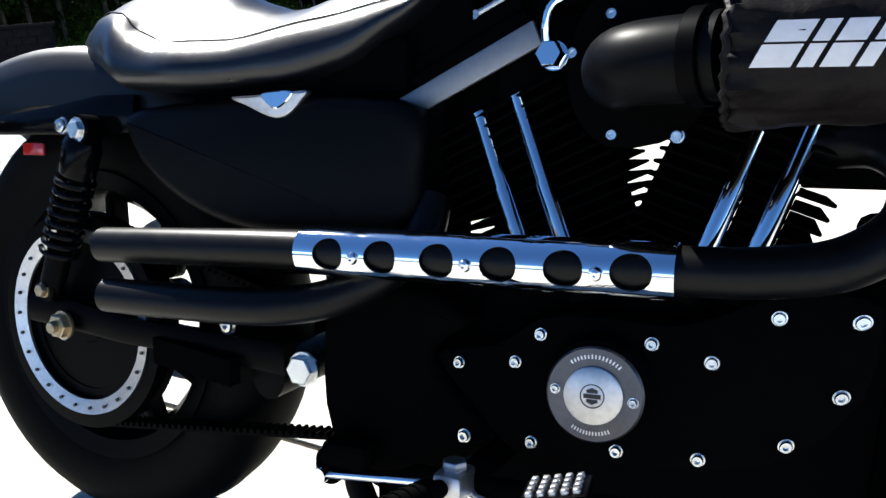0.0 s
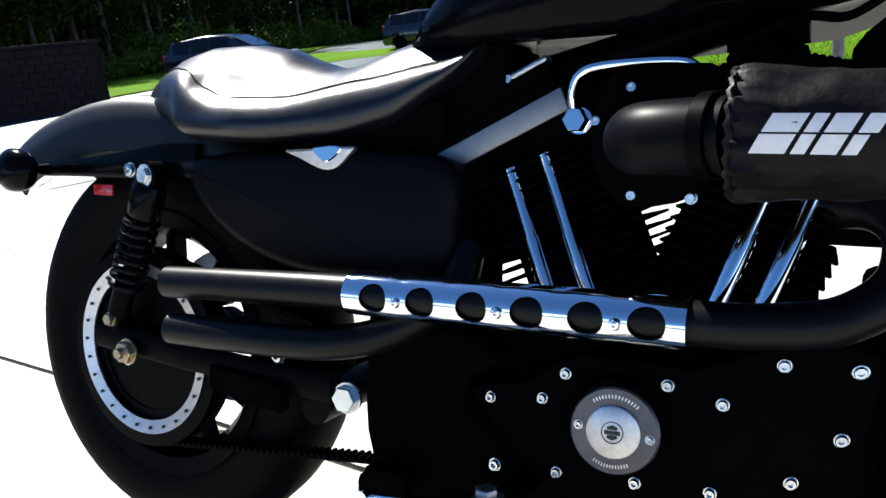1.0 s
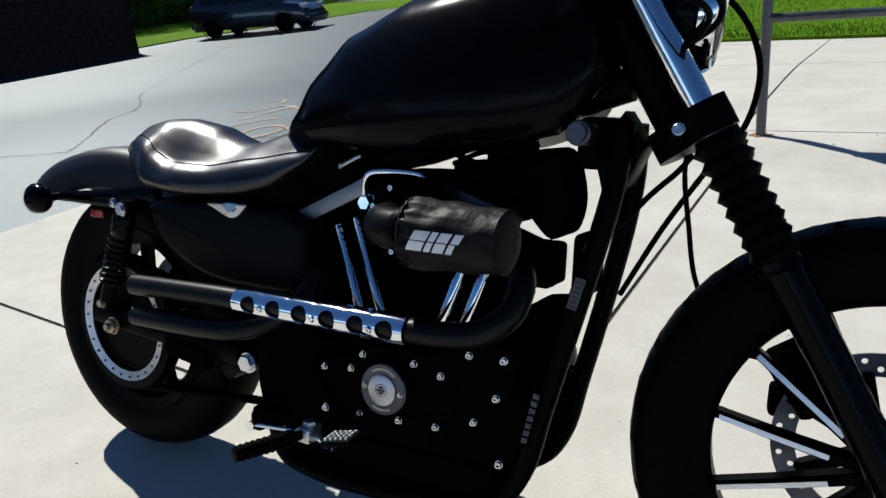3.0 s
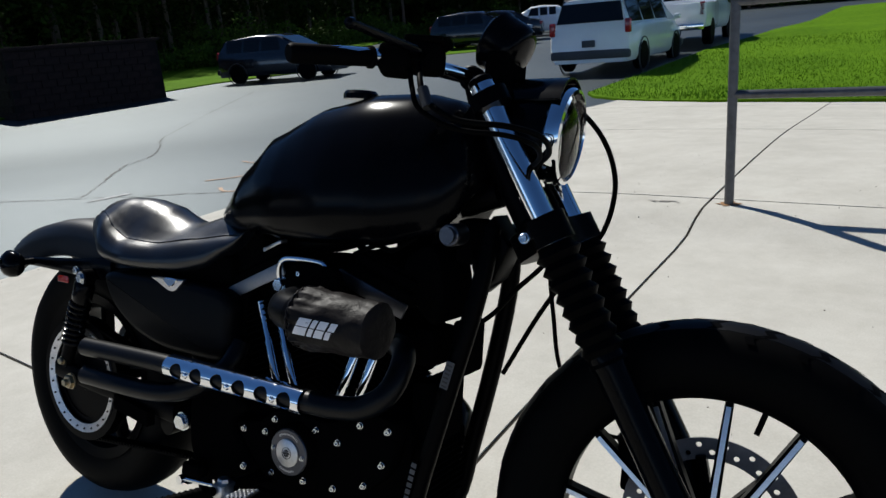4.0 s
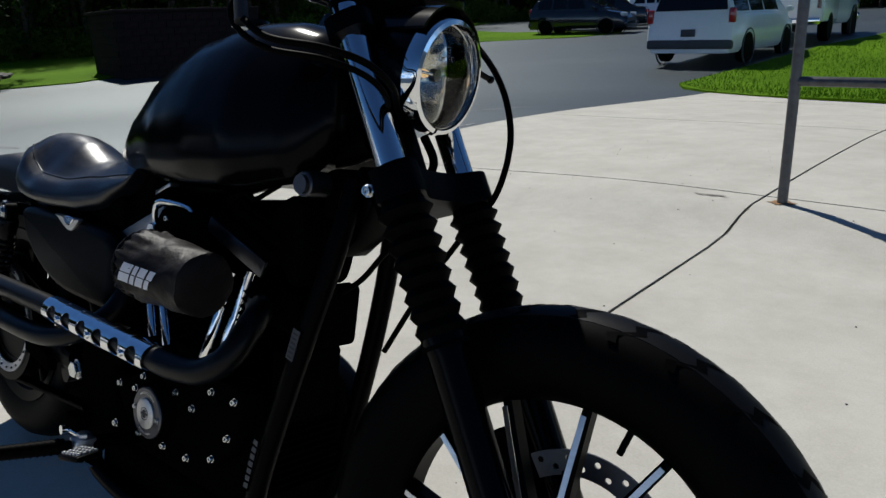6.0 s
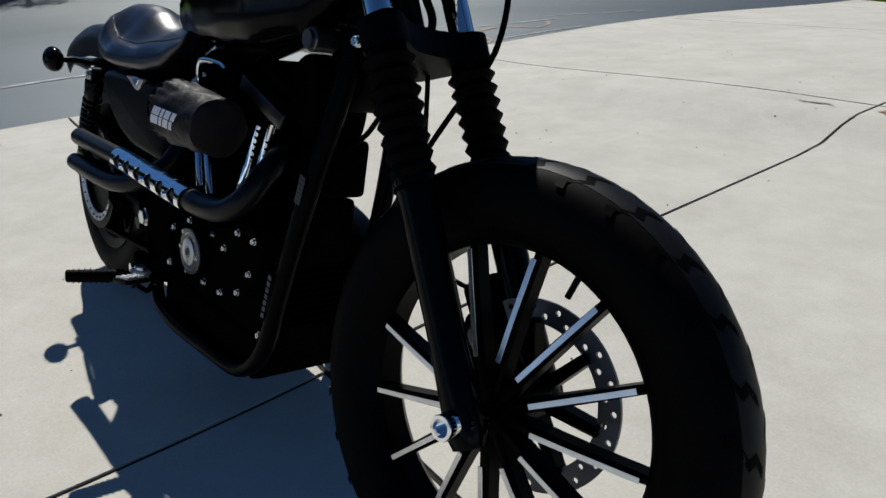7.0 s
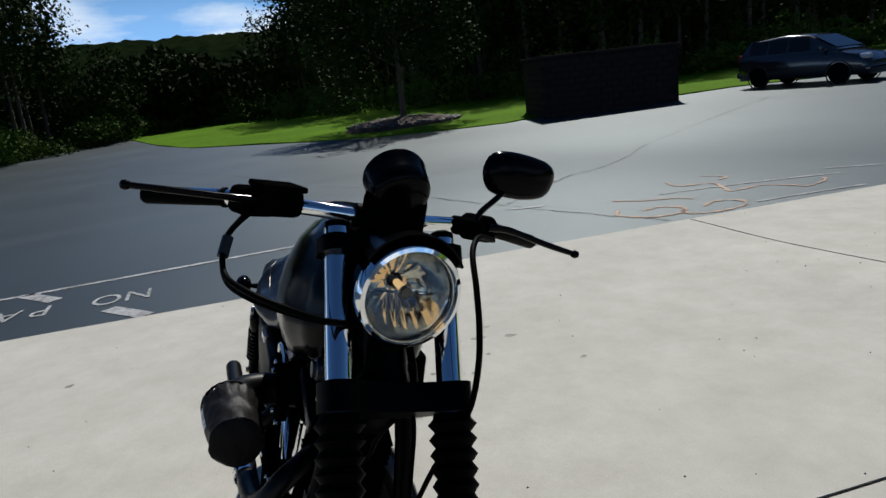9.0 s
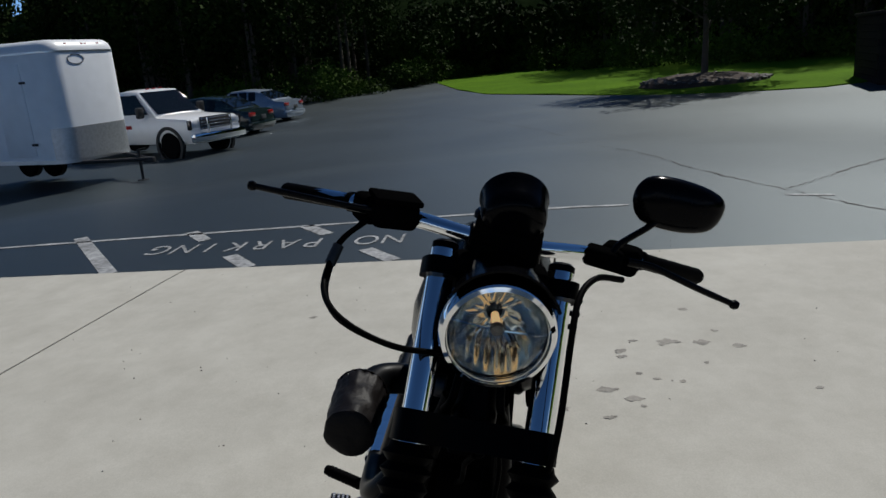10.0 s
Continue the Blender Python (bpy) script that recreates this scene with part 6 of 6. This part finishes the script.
# ---- trash enclosure of split-faced block ----
def enclosure():
    A, B = Vector((-18.7, 10.0, 0)), Vector((-17.7, 14.2, 0))
    along = (B - A).normalized()
    back = Vector((-along.y, along.x, 0))
    L = (B - A).length
    z0 = height(-18.6, 9.8) - 0.1
    M = Matrix.Translation((A.x, A.y, z0)) @ Matrix(((along.x, back.x, 0, 0), (along.y, back.y, 0, 0), (0, 0, 1, 0), (0, 0, 0, 1)))
    e = thing("trash_enclosure", M, "brown split-faced block wall of a trash enclosure", "wall")
    H = 1.95
    part("core_wall", join(box(L / 2, 0.12, H / 2, L - 0.02, 0.16, H), box(0.12, 1.8, H / 2, 0.16, 3.4, H), box(L - 0.12, 1.8, H / 2, 0.16, 3.4, H)), MORTAR, e)
    part("coping", join(box(L / 2, 0.10, H + 0.04, L + 0.1, 0.30, 0.09, 0.01), box(0.10, 1.9, H + 0.04, 0.30, 3.3, 0.09, 0.01), box(L - 0.10, 1.9, H + 0.04, 0.30, 3.3, 0.09, 0.01)), BRICK, e)
    src = box(0, 0, 0, 0.388, 0.06, 0.188, 0.008, 1)
    me = bpy.data.meshes.new("block")
    src.to_mesh(me)
    src.free()
    me.materials.append(BRICK)
    r = random.Random(3)
    for row in range(9):
        for col in range(10):
            x = 0.2 + 0.4 * col + (0.2 if row % 2 else 0)
            if x > L - 0.15:
                continue
            ob = new("block", me)
            ob.parent = e
            ob.location = (x, 0.03 + r.uniform(-0.008, 0.008), 0.2 + 0.2 * row)
        for col in range(7):
            for xx in (0.03, L - 0.03):
                ob = new("block", me)
                ob.parent = e
                ob.location = (xx, 0.35 + 0.4 * col + (0.2 if row % 2 else 0), 0.2 + 0.2 * row)
                ob.rotation_euler = (0, 0, math.pi / 2)


enclosure()

# ---- pipe rail beside the ramp ----
rail = thing("pipe_rail", Matrix(), "weathered grey steel pipe rail standing on the concrete", "rail")
foot = Vector((1.072, 2.858, height(1.072, 2.858)))
rd = Vector((1.0, 0.0, 0))
for q in (foot, foot + rd * 2.6):
    part("post", rod((q.x, q.y, height(q.x, q.y) - 0.02), (q.x, q.y, 1.085), 0.024, seg=14), STEELRAIL, rail)
for z in (1.088, 0.643):
    a, b = foot, foot + rd * 2.6
    part("bar", rod((a.x - 0.02, a.y, z), (b.x + 0.02, b.y, z), 0.022, seg=14), STEELRAIL, rail)
n = 16
tagged(raw("rust_stain", [(foot.x + 0.055 * math.cos(k * math.tau / n) * (1 + 0.4 * math.sin(k * 2.3)), foot.y + 0.045 * math.sin(k * math.tau / n) * (1 + 0.3 * math.cos(k * 1.7)), height(foot.x + 0.055 * math.cos(k * math.tau / n), foot.y + 0.045 * math.sin(k * math.tau / n)) + 0.004) for k in range(n)], [tuple(range(n))], RUST), "rust stain on concrete round the rail foot", "stain")

# ---- parked vehicles: built along x, nose to +x, wheels on z = 0 ----
def wheel_part(car, x, y, r, w, hub=None):
    s = 1 if y > 0 else -1
    tyre = part("wheel", turned([(r * 0.62, -w / 2), (r * 0.9, -w / 2), (r, -w * 0.36), (r, w * 0.36), (r * 0.9, w / 2), (r * 0.62, w / 2)], (x, y, r), (0, s, 0), 28), RUBBER, car)
    part("rim", turned([(0.0, w * 0.30), (r * 0.2, w * 0.33), (r * 0.25, w * 0.22), (r * 0.5, w * 0.25), (r * 0.6, w * 0.40), (r * 0.63, w * 0.42), (r * 0.63, -w * 0.3), (0, -w * 0.3)], (x, y, r), (0, s, 0), 24), hub or BRUSHED, tyre)


def section(x, hw, z0, z1, tuck=0.0, crown=0.03):
    """Ring of a body: sill, flank, shoulder, top."""
    half = [(0.90 * hw, z0), (0.98 * hw, z0 + 0.12), (hw, z0 + 0.45 * (z1 - z0)), (0.985 * hw, z1 - 0.10), ((0.93 - tuck) * hw, z1 - 0.02), (0.6 * hw, z1 + crown * 0.7), (0.0, z1 + crown)]
    return [(x, -y, z) for y, z in half] + [(x, y, z) for y, z in half[-2::-1]]


def car(name, label, paint, m, L, W, rows, roof, zb, wheels, wr=0.31, lights=(), category="car", group="parked cars", plate_rear=True, trim=None, cut=0.0):
    """rows: (x, height of bonnet, belt or boot); roof: (x, z) line of the glasshouse from the rear to the front."""
    c = thing(name, m, label, category, group)
    hw = W / 2
    rings = [section(x, hw * k, zb, z) for x, z, k in rows]
    body = part("body", loft(rings), paint, c, sharp=45)
    belt = min(z for x, z, k in rows if roof[0][0] <= x <= roof[-1][0])
    rr = []
    for x, z in roof:
        top = hw * (0.90 - 0.20 * (z - belt) / 0.6)
        half = [(hw * 0.93, belt - 0.10), (hw * 0.91, belt + 0.02), ((hw * 0.9 + top) / 2, (belt + z) / 2), (top, z - 0.06), (top * 0.9, z - 0.01), (top * 0.5, z + 0.015), (0, z + 0.02)]
        if z < belt + 0.08:
            half = [(hw * 0.93, belt - 0.10), (hw * 0.91, belt - 0.02), (hw * 0.9, z - 0.01), (hw * 0.88, z), (hw * 0.8, z + 0.005), (hw * 0.4, z + 0.01), (0, z + 0.012)]
        rr.append([(x, -y, q) for y, q in half] + [(x, y, q) for y, q in half[-2::-1]])
    part("cabin", loft(rr), paint, c, sharp=45)
    # side windows, windscreen and rear window as panes set on the cabin
    top_pts = [p for p in roof if p[1] > belt + 0.3]
    xa, xb = top_pts[0][0], top_pts[-1][0]
    zt = max(z for _, z in roof) - 0.10
    cuts = [xa + 0.02] + [xa + (xb - xa) * q for q in (0.34, 0.68)] + [xb + 0.18]
    for s in (-1, 1):
        for a, b in zip(cuts, cuts[1:]):
            pts = []
            for x, z in ((a + 0.04, belt + 0.05), (b - 0.04, belt + 0.05), (min(b - 0.04, xb - 0.02), zt), (a + 0.05, zt)):
                y = hw * (0.905 - (0.905 - (0.90 - 0.20 * (zt - belt) / 0.6)) * (z - belt) / (zt - belt + 0.04)) + 0.008
                pts.append((x, s * y, z))
            bm = loft([pts, [(x, y - s * 0.012, z) for x, y, z in pts]])
            part("side_window", bm, CARGLASS, c)
    for (x0, z0), (x1, z1), sgn in ((roof[0], roof[1], -1), (roof[-1], roof[-2], 1)):
        d = Vector((x1 - x0, 0, z1 - z0))
        n = Vector((-d.z, 0, d.x)).normalized() * (1 if sgn < 0 else -1)
        if n.z < 0:
            n = -n
        pts = []
        for q, k in ((0.12, 0.80), (0.86, 0.70)):
            for s in (-1, 1):
                pts.append((x0 + d.x * q + n.x * 0.028, s * hw * k, z0 + d.z * q + n.z * 0.028))
        pts = [pts[0], pts[1], pts[3], pts[2]]
        part("windscreen" if sgn > 0 else "rear_window", loft([pts, [(x - n.x * 0.012, y, z - n.z * 0.012) for x, y, z in pts]]), CARGLASS, c)
    for x in wheels:
        for s in (-1, 1):
            wheel_part(c, x, s * (hw - 0.10), wr, 0.21)
            part("wheel_arch", turned([(wr * 1.12, -0.02), (wr * 1.20, -0.02), (wr * 1.20, 0.012), (wr * 1.12, 0.012)], (x, s * (hw - 0.004), wr), (0, s, 0), 28, True), trim or DARKTRIM, c)
    x0, x1 = rows[0][0], rows[-1][0]
    part("rear_bumper", box(x0 + 0.04, 0, zb + 0.18, 0.16, W * 0.96, 0.20, 0.05), trim or paint, c)
    part("front_bumper", box(x1 - 0.04, 0, zb + 0.16, 0.16, W * 0.94, 0.20, 0.05), trim or paint, c)
    for x, y, z, sx, sy, sz, mt, nm in lights:
        for s in (-1, 1):
            part(nm, box(x, s * y, z, sx, sy, sz, min(sx, sy, sz) * 0.3), mt, c)
    for s in (-1, 1):
        part("door_mirror", box(roof[-1][0] - 0.45, s * (hw + 0.07), belt + 0.08, 0.12, 0.16, 0.13, 0.04), paint, c)
    if plate_rear:
        part("number_plate", box(x0 - 0.045, 0, zb + 0.42, 0.012, 0.31, 0.15, 0.004), TRIM, c)
    return c


def heading(x, y, deg, lift=0.0):
    return Matrix.Translation((x, y, height(x, y) - 0.012 + lift)) @ Matrix.Rotation(radians(deg), 4, "Z")


SEDAN = dict(L=4.6, W=1.75, rows=[(-2.3, 0.62, 0.86), (-2.22, 0.90, 0.94), (-1.6, 0.96, 1.0), (-0.9, 0.93, 1.0), (0.6, 0.92, 1.0), (1.4, 0.86, 0.98), (2.05, 0.74, 0.92), (2.3, 0.56, 0.82)],
             roof=[(-1.75, 0.96), (-0.95, 1.38), (-0.2, 1.44), (0.35, 1.40), (1.15, 0.94)], zb=0.22, wheels=(-1.38, 1.35),
             lights=[(-2.25, 0.62, 0.76, 0.10, 0.36, 0.14, REDLENS, "tail_lamp"), (2.18, 0.60, 0.64, 0.16, 0.34, 0.13, HEADLENS, "head_lamp")])
HATCH = dict(L=4.3, W=1.70, rows=[(-2.1, 0.66, 0.88), (-2.04, 0.96, 0.95), (-1.2, 0.98, 1.0), (0.6, 0.96, 1.0), (1.35, 0.92, 0.97), (1.9, 0.78, 0.90), (2.12, 0.58, 0.80)],
             roof=[(-2.02, 0.98), (-1.75, 1.42), (-0.6, 1.53), (0.25, 1.49), (1.25, 0.98)], zb=0.22, wheels=(-1.32, 1.28),
             lights=[(-2.06, 0.66, 0.92, 0.10, 0.18, 0.26, REDLENS, "tail_lamp"), (1.96, 0.60, 0.74, 0.26, 0.28, 0.15, HEADLENS, "head_lamp")])
VAN = dict(L=4.75, W=1.94, rows=[(-2.38, 0.80, 0.94), (-2.34, 1.02, 0.97), (-1.2, 1.06, 1.0), (0.8, 1.04, 1.0), (1.5, 1.00, 0.98), (2.15, 0.84, 0.92), (2.38, 0.62, 0.84)],
           roof=[(-2.34, 1.04), (-2.16, 1.60), (-1.2, 1.74), (0.2, 1.72), (0.75, 1.62), (1.65, 1.04)], zb=0.24, wheels=(-1.42, 1.45), wr=0.33, trim=TRIM,
           lights=[(-2.33, 0.88, 1.00, 0.10, 0.14, 0.30, REDLENS, "tail_lamp"), (2.22, 0.68, 0.74, 0.18, 0.34, 0.15, HEADLENS, "head_lamp")])

car("hatchback", "glossy black hatchback parked by the lawn", BLACKCAR, heading(-16.2, 18.0, 14), **HATCH)
car("suv", "black compact car parked on the far side", BLACKCAR, heading(-13.6, 27.6, 8), **HATCH)
v1 = car("minivan", "white minivan with dark tinted windows", WHITECAR, heading(-4.15, 17.4, 90), category="van", **VAN)
part("roof_rack", join(*[rod((-1.9, 0.62 * s, 1.80), (0.1, 0.62 * s, 1.79), 0.018, seg=8) for s in (-1, 1)], *[rod((x, -0.62, 1.795), (x, 0.62, 1.795), 0.014, seg=8) for x in (-1.5, -0.4)]), DARKTRIM, v1)
car("sedan", "black sedan in the far row", BLACKCAR, heading(-14.5, 30.5, 200), **SEDAN)
car("sedan", "white sedan in the far row", WHITECAR, heading(-13.8, 34.2, 200), **SEDAN)
car("sedan", "dark red sedan in the far row", REDCAR, heading(-12.9, 38.0, 200), **SEDAN)
car("sedan", "black sedan at the far row's end", BLACKCAR, heading(-11.9, 42.0, 200), **SEDAN)
car("sedan", "dark green sedan parked beside the white truck", GREENCAR, heading(-23.6, -10.9, 258), **SEDAN)
car("coupe", "silver blue coupe parked at the woods' edge", SILVERCAR, heading(-29.0, -11.3, 258), **SEDAN)


def pickup(name, label, m, dually):
    c = thing(name, m, label, "truck", "parked cars")
    zb = 0.42
    rows = [(-0.75, 1.18, 1.0), (0.55, 1.18, 0.99), (0.75, 1.20, 1.0), (1.25, 1.20, 1.0), (1.5, 1.16, 0.99), (2.55, 1.10, 0.97), (2.68, 1.04, 0.95), (2.72, 0.70, 0.93)]
    part("body", loft([section(x, 0.97 * k, zb, z) for x, z, k in rows]), WHITECAR, c, sharp=45)
    rr = []
    for x, z in ((-0.72, 1.20), (-0.62, 1.86), (0.05, 1.93), (0.55, 1.90), (1.35, 1.20)):
        top = 0.97 * (0.92 - 0.16 * (z - 1.18) / 0.7)
        half = [(0.92, 1.08), (0.90, 1.19), ((0.90 + top) / 2, (1.19 + z) / 2), (top, z - 0.06), (top * 0.92, z - 0.01), (top * 0.5, z + 0.012), (0, z + 0.018)]
        rr.append([(x, -y, q) for y, q in half] + [(x, y, q) for y, q in half[-2::-1]])
    part("cabin", loft(rr), WHITECAR, c, sharp=45)
    for s in (-1, 1):
        pts = [(-0.52, s * 0.905, 1.26), (1.10, s * 0.905, 1.26), (0.58, s * 0.80, 1.80), (-0.48, s * 0.80, 1.80)]
        part("side_window", loft([pts, [(x, y - s * 0.012, z) for x, y, z in pts]]), CARGLASS, c)
        part("door_mirror", box(1.02, s * 1.10, 1.32, 0.14, 0.22, 0.30, 0.04), DARKTRIM, c)
        part("head_lamp", box(2.70, s * 0.74, 0.93, 0.08, 0.30, 0.17, 0.03), HEADLENS, c)
        part("marker_lamp", box(2.68, s * 0.915, 0.93, 0.12, 0.07, 0.26, 0.02), AMBER, c)
        part("tail_lamp", box(-2.72, s * 0.86, 1.02, 0.06, 0.14, 0.36, 0.02), REDLENS, c)
        wheel_part(c, 1.85, s * 0.84, 0.39, 0.25, ALU)
        wheel_part(c, -1.75, s * 0.86, 0.39, 0.44 if dually else 0.25, ALU)
        part("wheel_arch", turned([(0.44, -0.06), (0.53, -0.06), (0.53, 0.03), (0.44, 0.03)], (1.85, s * 0.955, 0.39), (0, s, 0), 28, True), DARKTRIM, c)
    pts = [(1.33, -0.76, 1.26), (1.33, 0.76, 1.26), (0.62, 0.66, 1.86), (0.62, -0.66, 1.86)]
    part("windscreen", loft([pts, [(x - 0.012, y, z - 0.012) for x, y, z in pts]]), CARGLASS, c)
    pts = [(-0.735, -0.66, 1.30), (-0.735, 0.66, 1.30), (-0.672, 0.58, 1.76), (-0.672, -0.58, 1.76)]
    part("rear_window", loft([pts, [(x + 0.012, y, z) for x, y, z in pts]]), CARGLASS, c)
    part("bed", join(box(-1.75, 0.93, 0.86, 1.95, 0.10, 0.66, 0.03), box(-1.75, -0.93, 0.86, 1.95, 0.10, 0.66, 0.03), box(-2.70, 0, 0.86, 0.10, 1.90, 0.66, 0.03), box(-1.75, 0, 0.60, 1.9, 1.8, 0.10)), WHITECAR, c)
    part("rear_bumper", box(-2.82, 0, 0.55, 0.16, 1.86, 0.18, 0.03), CHROME, c)
    part("front_bumper", box(2.80, 0, 0.58, 0.18, 1.92, 0.24, 0.05), CHROME, c)
    g = part("grille", box(2.725, 0, 0.95, 0.05, 1.15, 0.34, 0.02), DARKTRIM, c)
    for k in range(4):
        part("bar", box(2.755, 0, 0.82 + 0.085 * k, 0.02, 1.16, 0.022, 0.005, 1), CHROME, g)
    for s in (-1, 1):
        part("brush_guard", box(2.86, s * 0.42, 0.88, 0.05, 0.05, 0.44, 0.012), CHROME, g)
    for k in range(3):
        part("cab_light", box(0.42, -0.22 + 0.22 * k, 1.945, 0.07, 0.10, 0.035, 0.01, 1), REDLENS, c)
    return c


t1 = pickup("pickup_truck", "white work truck with chrome bumper and orange cab lights", heading(-18.7, -10.6, 66), True)
part("door_sign", box(0.25, -0.975, 0.92, 0.34, 0.006, 0.10), REDLENS, t1, "red sign on the door drawn as a bar")
pickup("pickup_truck", "white pickup truck parked behind the minivan", heading(-3.9, 23.4, 92), False)


def cargo_trailer():
    c = thing("cargo_trailer", heading(-13.3, -9.02, 76), "tall white enclosed cargo trailer with a diamond-plate nose", "trailer", "parked cars")
    L, W, z0, z1 = 4.9, 2.0, 0.62, 3.14
    def ring(z, g):
        out = [(-L, -W / 2 + g), (-L, W / 2 - g)]
        for k in range(5):
            a = radians(90 - 90 * k / 4)
            out.append((-0.35 + (0.35 - g) * math.cos(a), W / 2 - 0.35 + (0.35 - g) * math.sin(a)))
        for k in range(5):
            a = radians(0 - 90 * k / 4)
            out.append((-0.35 + (0.35 - g) * math.cos(a), -W / 2 + 0.35 + (0.35 - g) * math.sin(a)))
        return [(x, y, z) for x, y in out]
    part("body", loft([ring(z0, 0), ring(z1 - 0.22, 0), ring(z1 - 0.10, 0.05), ring(z1 - 0.02, 0.16), ring(z1, 0.34)]), TRAILERWHITE, c, sharp=40)
    part("roof_trim", loft([ring(z1 - 0.27, -0.012), ring(z1 - 0.235, -0.012)]), ALU, c)
    part("nose_plate", loft([[(x, y, z) for x, y, z in ring(z, -0.006) if x > -0.36] for z in (z0 + 0.02, z0 + 0.70)]), TREADPLATE, c, "diamond-plate stone guard")
    part("lower_trim", loft([ring(z0 - 0.05, -0.01), ring(z0 + 0.03, -0.01)]), ALU, c)
    for s in (-1, 1):
        d = part("side_door", box(-1.25, s * (W / 2 + 0.006), 1.72, 0.80, 0.03, 1.95, 0.01), TRAILERWHITE, c)
        for z in (1.0, 2.3):
            part("hinge", box(-0.82, s * (W / 2 + 0.03), z, 0.16, 0.03, 0.05, 0.008), DARKTRIM, d)
        for x in (-2.6, -3.4):
            wheel_part(c, x, s * (W / 2 - 0.02), 0.34, 0.2)
            part("fender", box(x, s * (W / 2 + 0.10), 0.75, 0.75, 0.22, 0.05, 0.02), DARKTRIM, c)
    for y in (-0.45, 0, 0.10, 0.45):
        part("marker_lamp", box(-0.06, y, z1 - 0.10, 0.03, 0.07, 0.03, 0.006, 1), REDLENS, c)
    part("maker_badge", tube([(0.004, -0.30 + 0.22 * math.cos(k * math.tau / 32), 2.72 + 0.10 * math.sin(k * math.tau / 32)) for k in range(32)], 0.008, 6, False, True), DARKTRIM, c, "thin oval badge outline left blank")
    t = part("tongue", join(tube([(-0.2, 0.75, 0.56), (1.15, 0.06, 0.50)], 0.04, 8), tube([(-0.2, -0.75, 0.56), (1.15, -0.06, 0.50)], 0.04, 8), box(1.22, 0, 0.48, 0.26, 0.12, 0.12, 0.02)), DARKTRIM, c)
    part("jack", join(rod((0.95, 0, 0.05), (0.95, 0, 0.72), 0.032, seg=10), box(0.95, 0, 0.03, 0.2, 0.16, 0.04, 0.01), tube([(0.95, 0, 0.70), (1.15, 0, 0.74)], 0.012, 8)), DARKTRIM, t)
    return c


cargo_trailer()
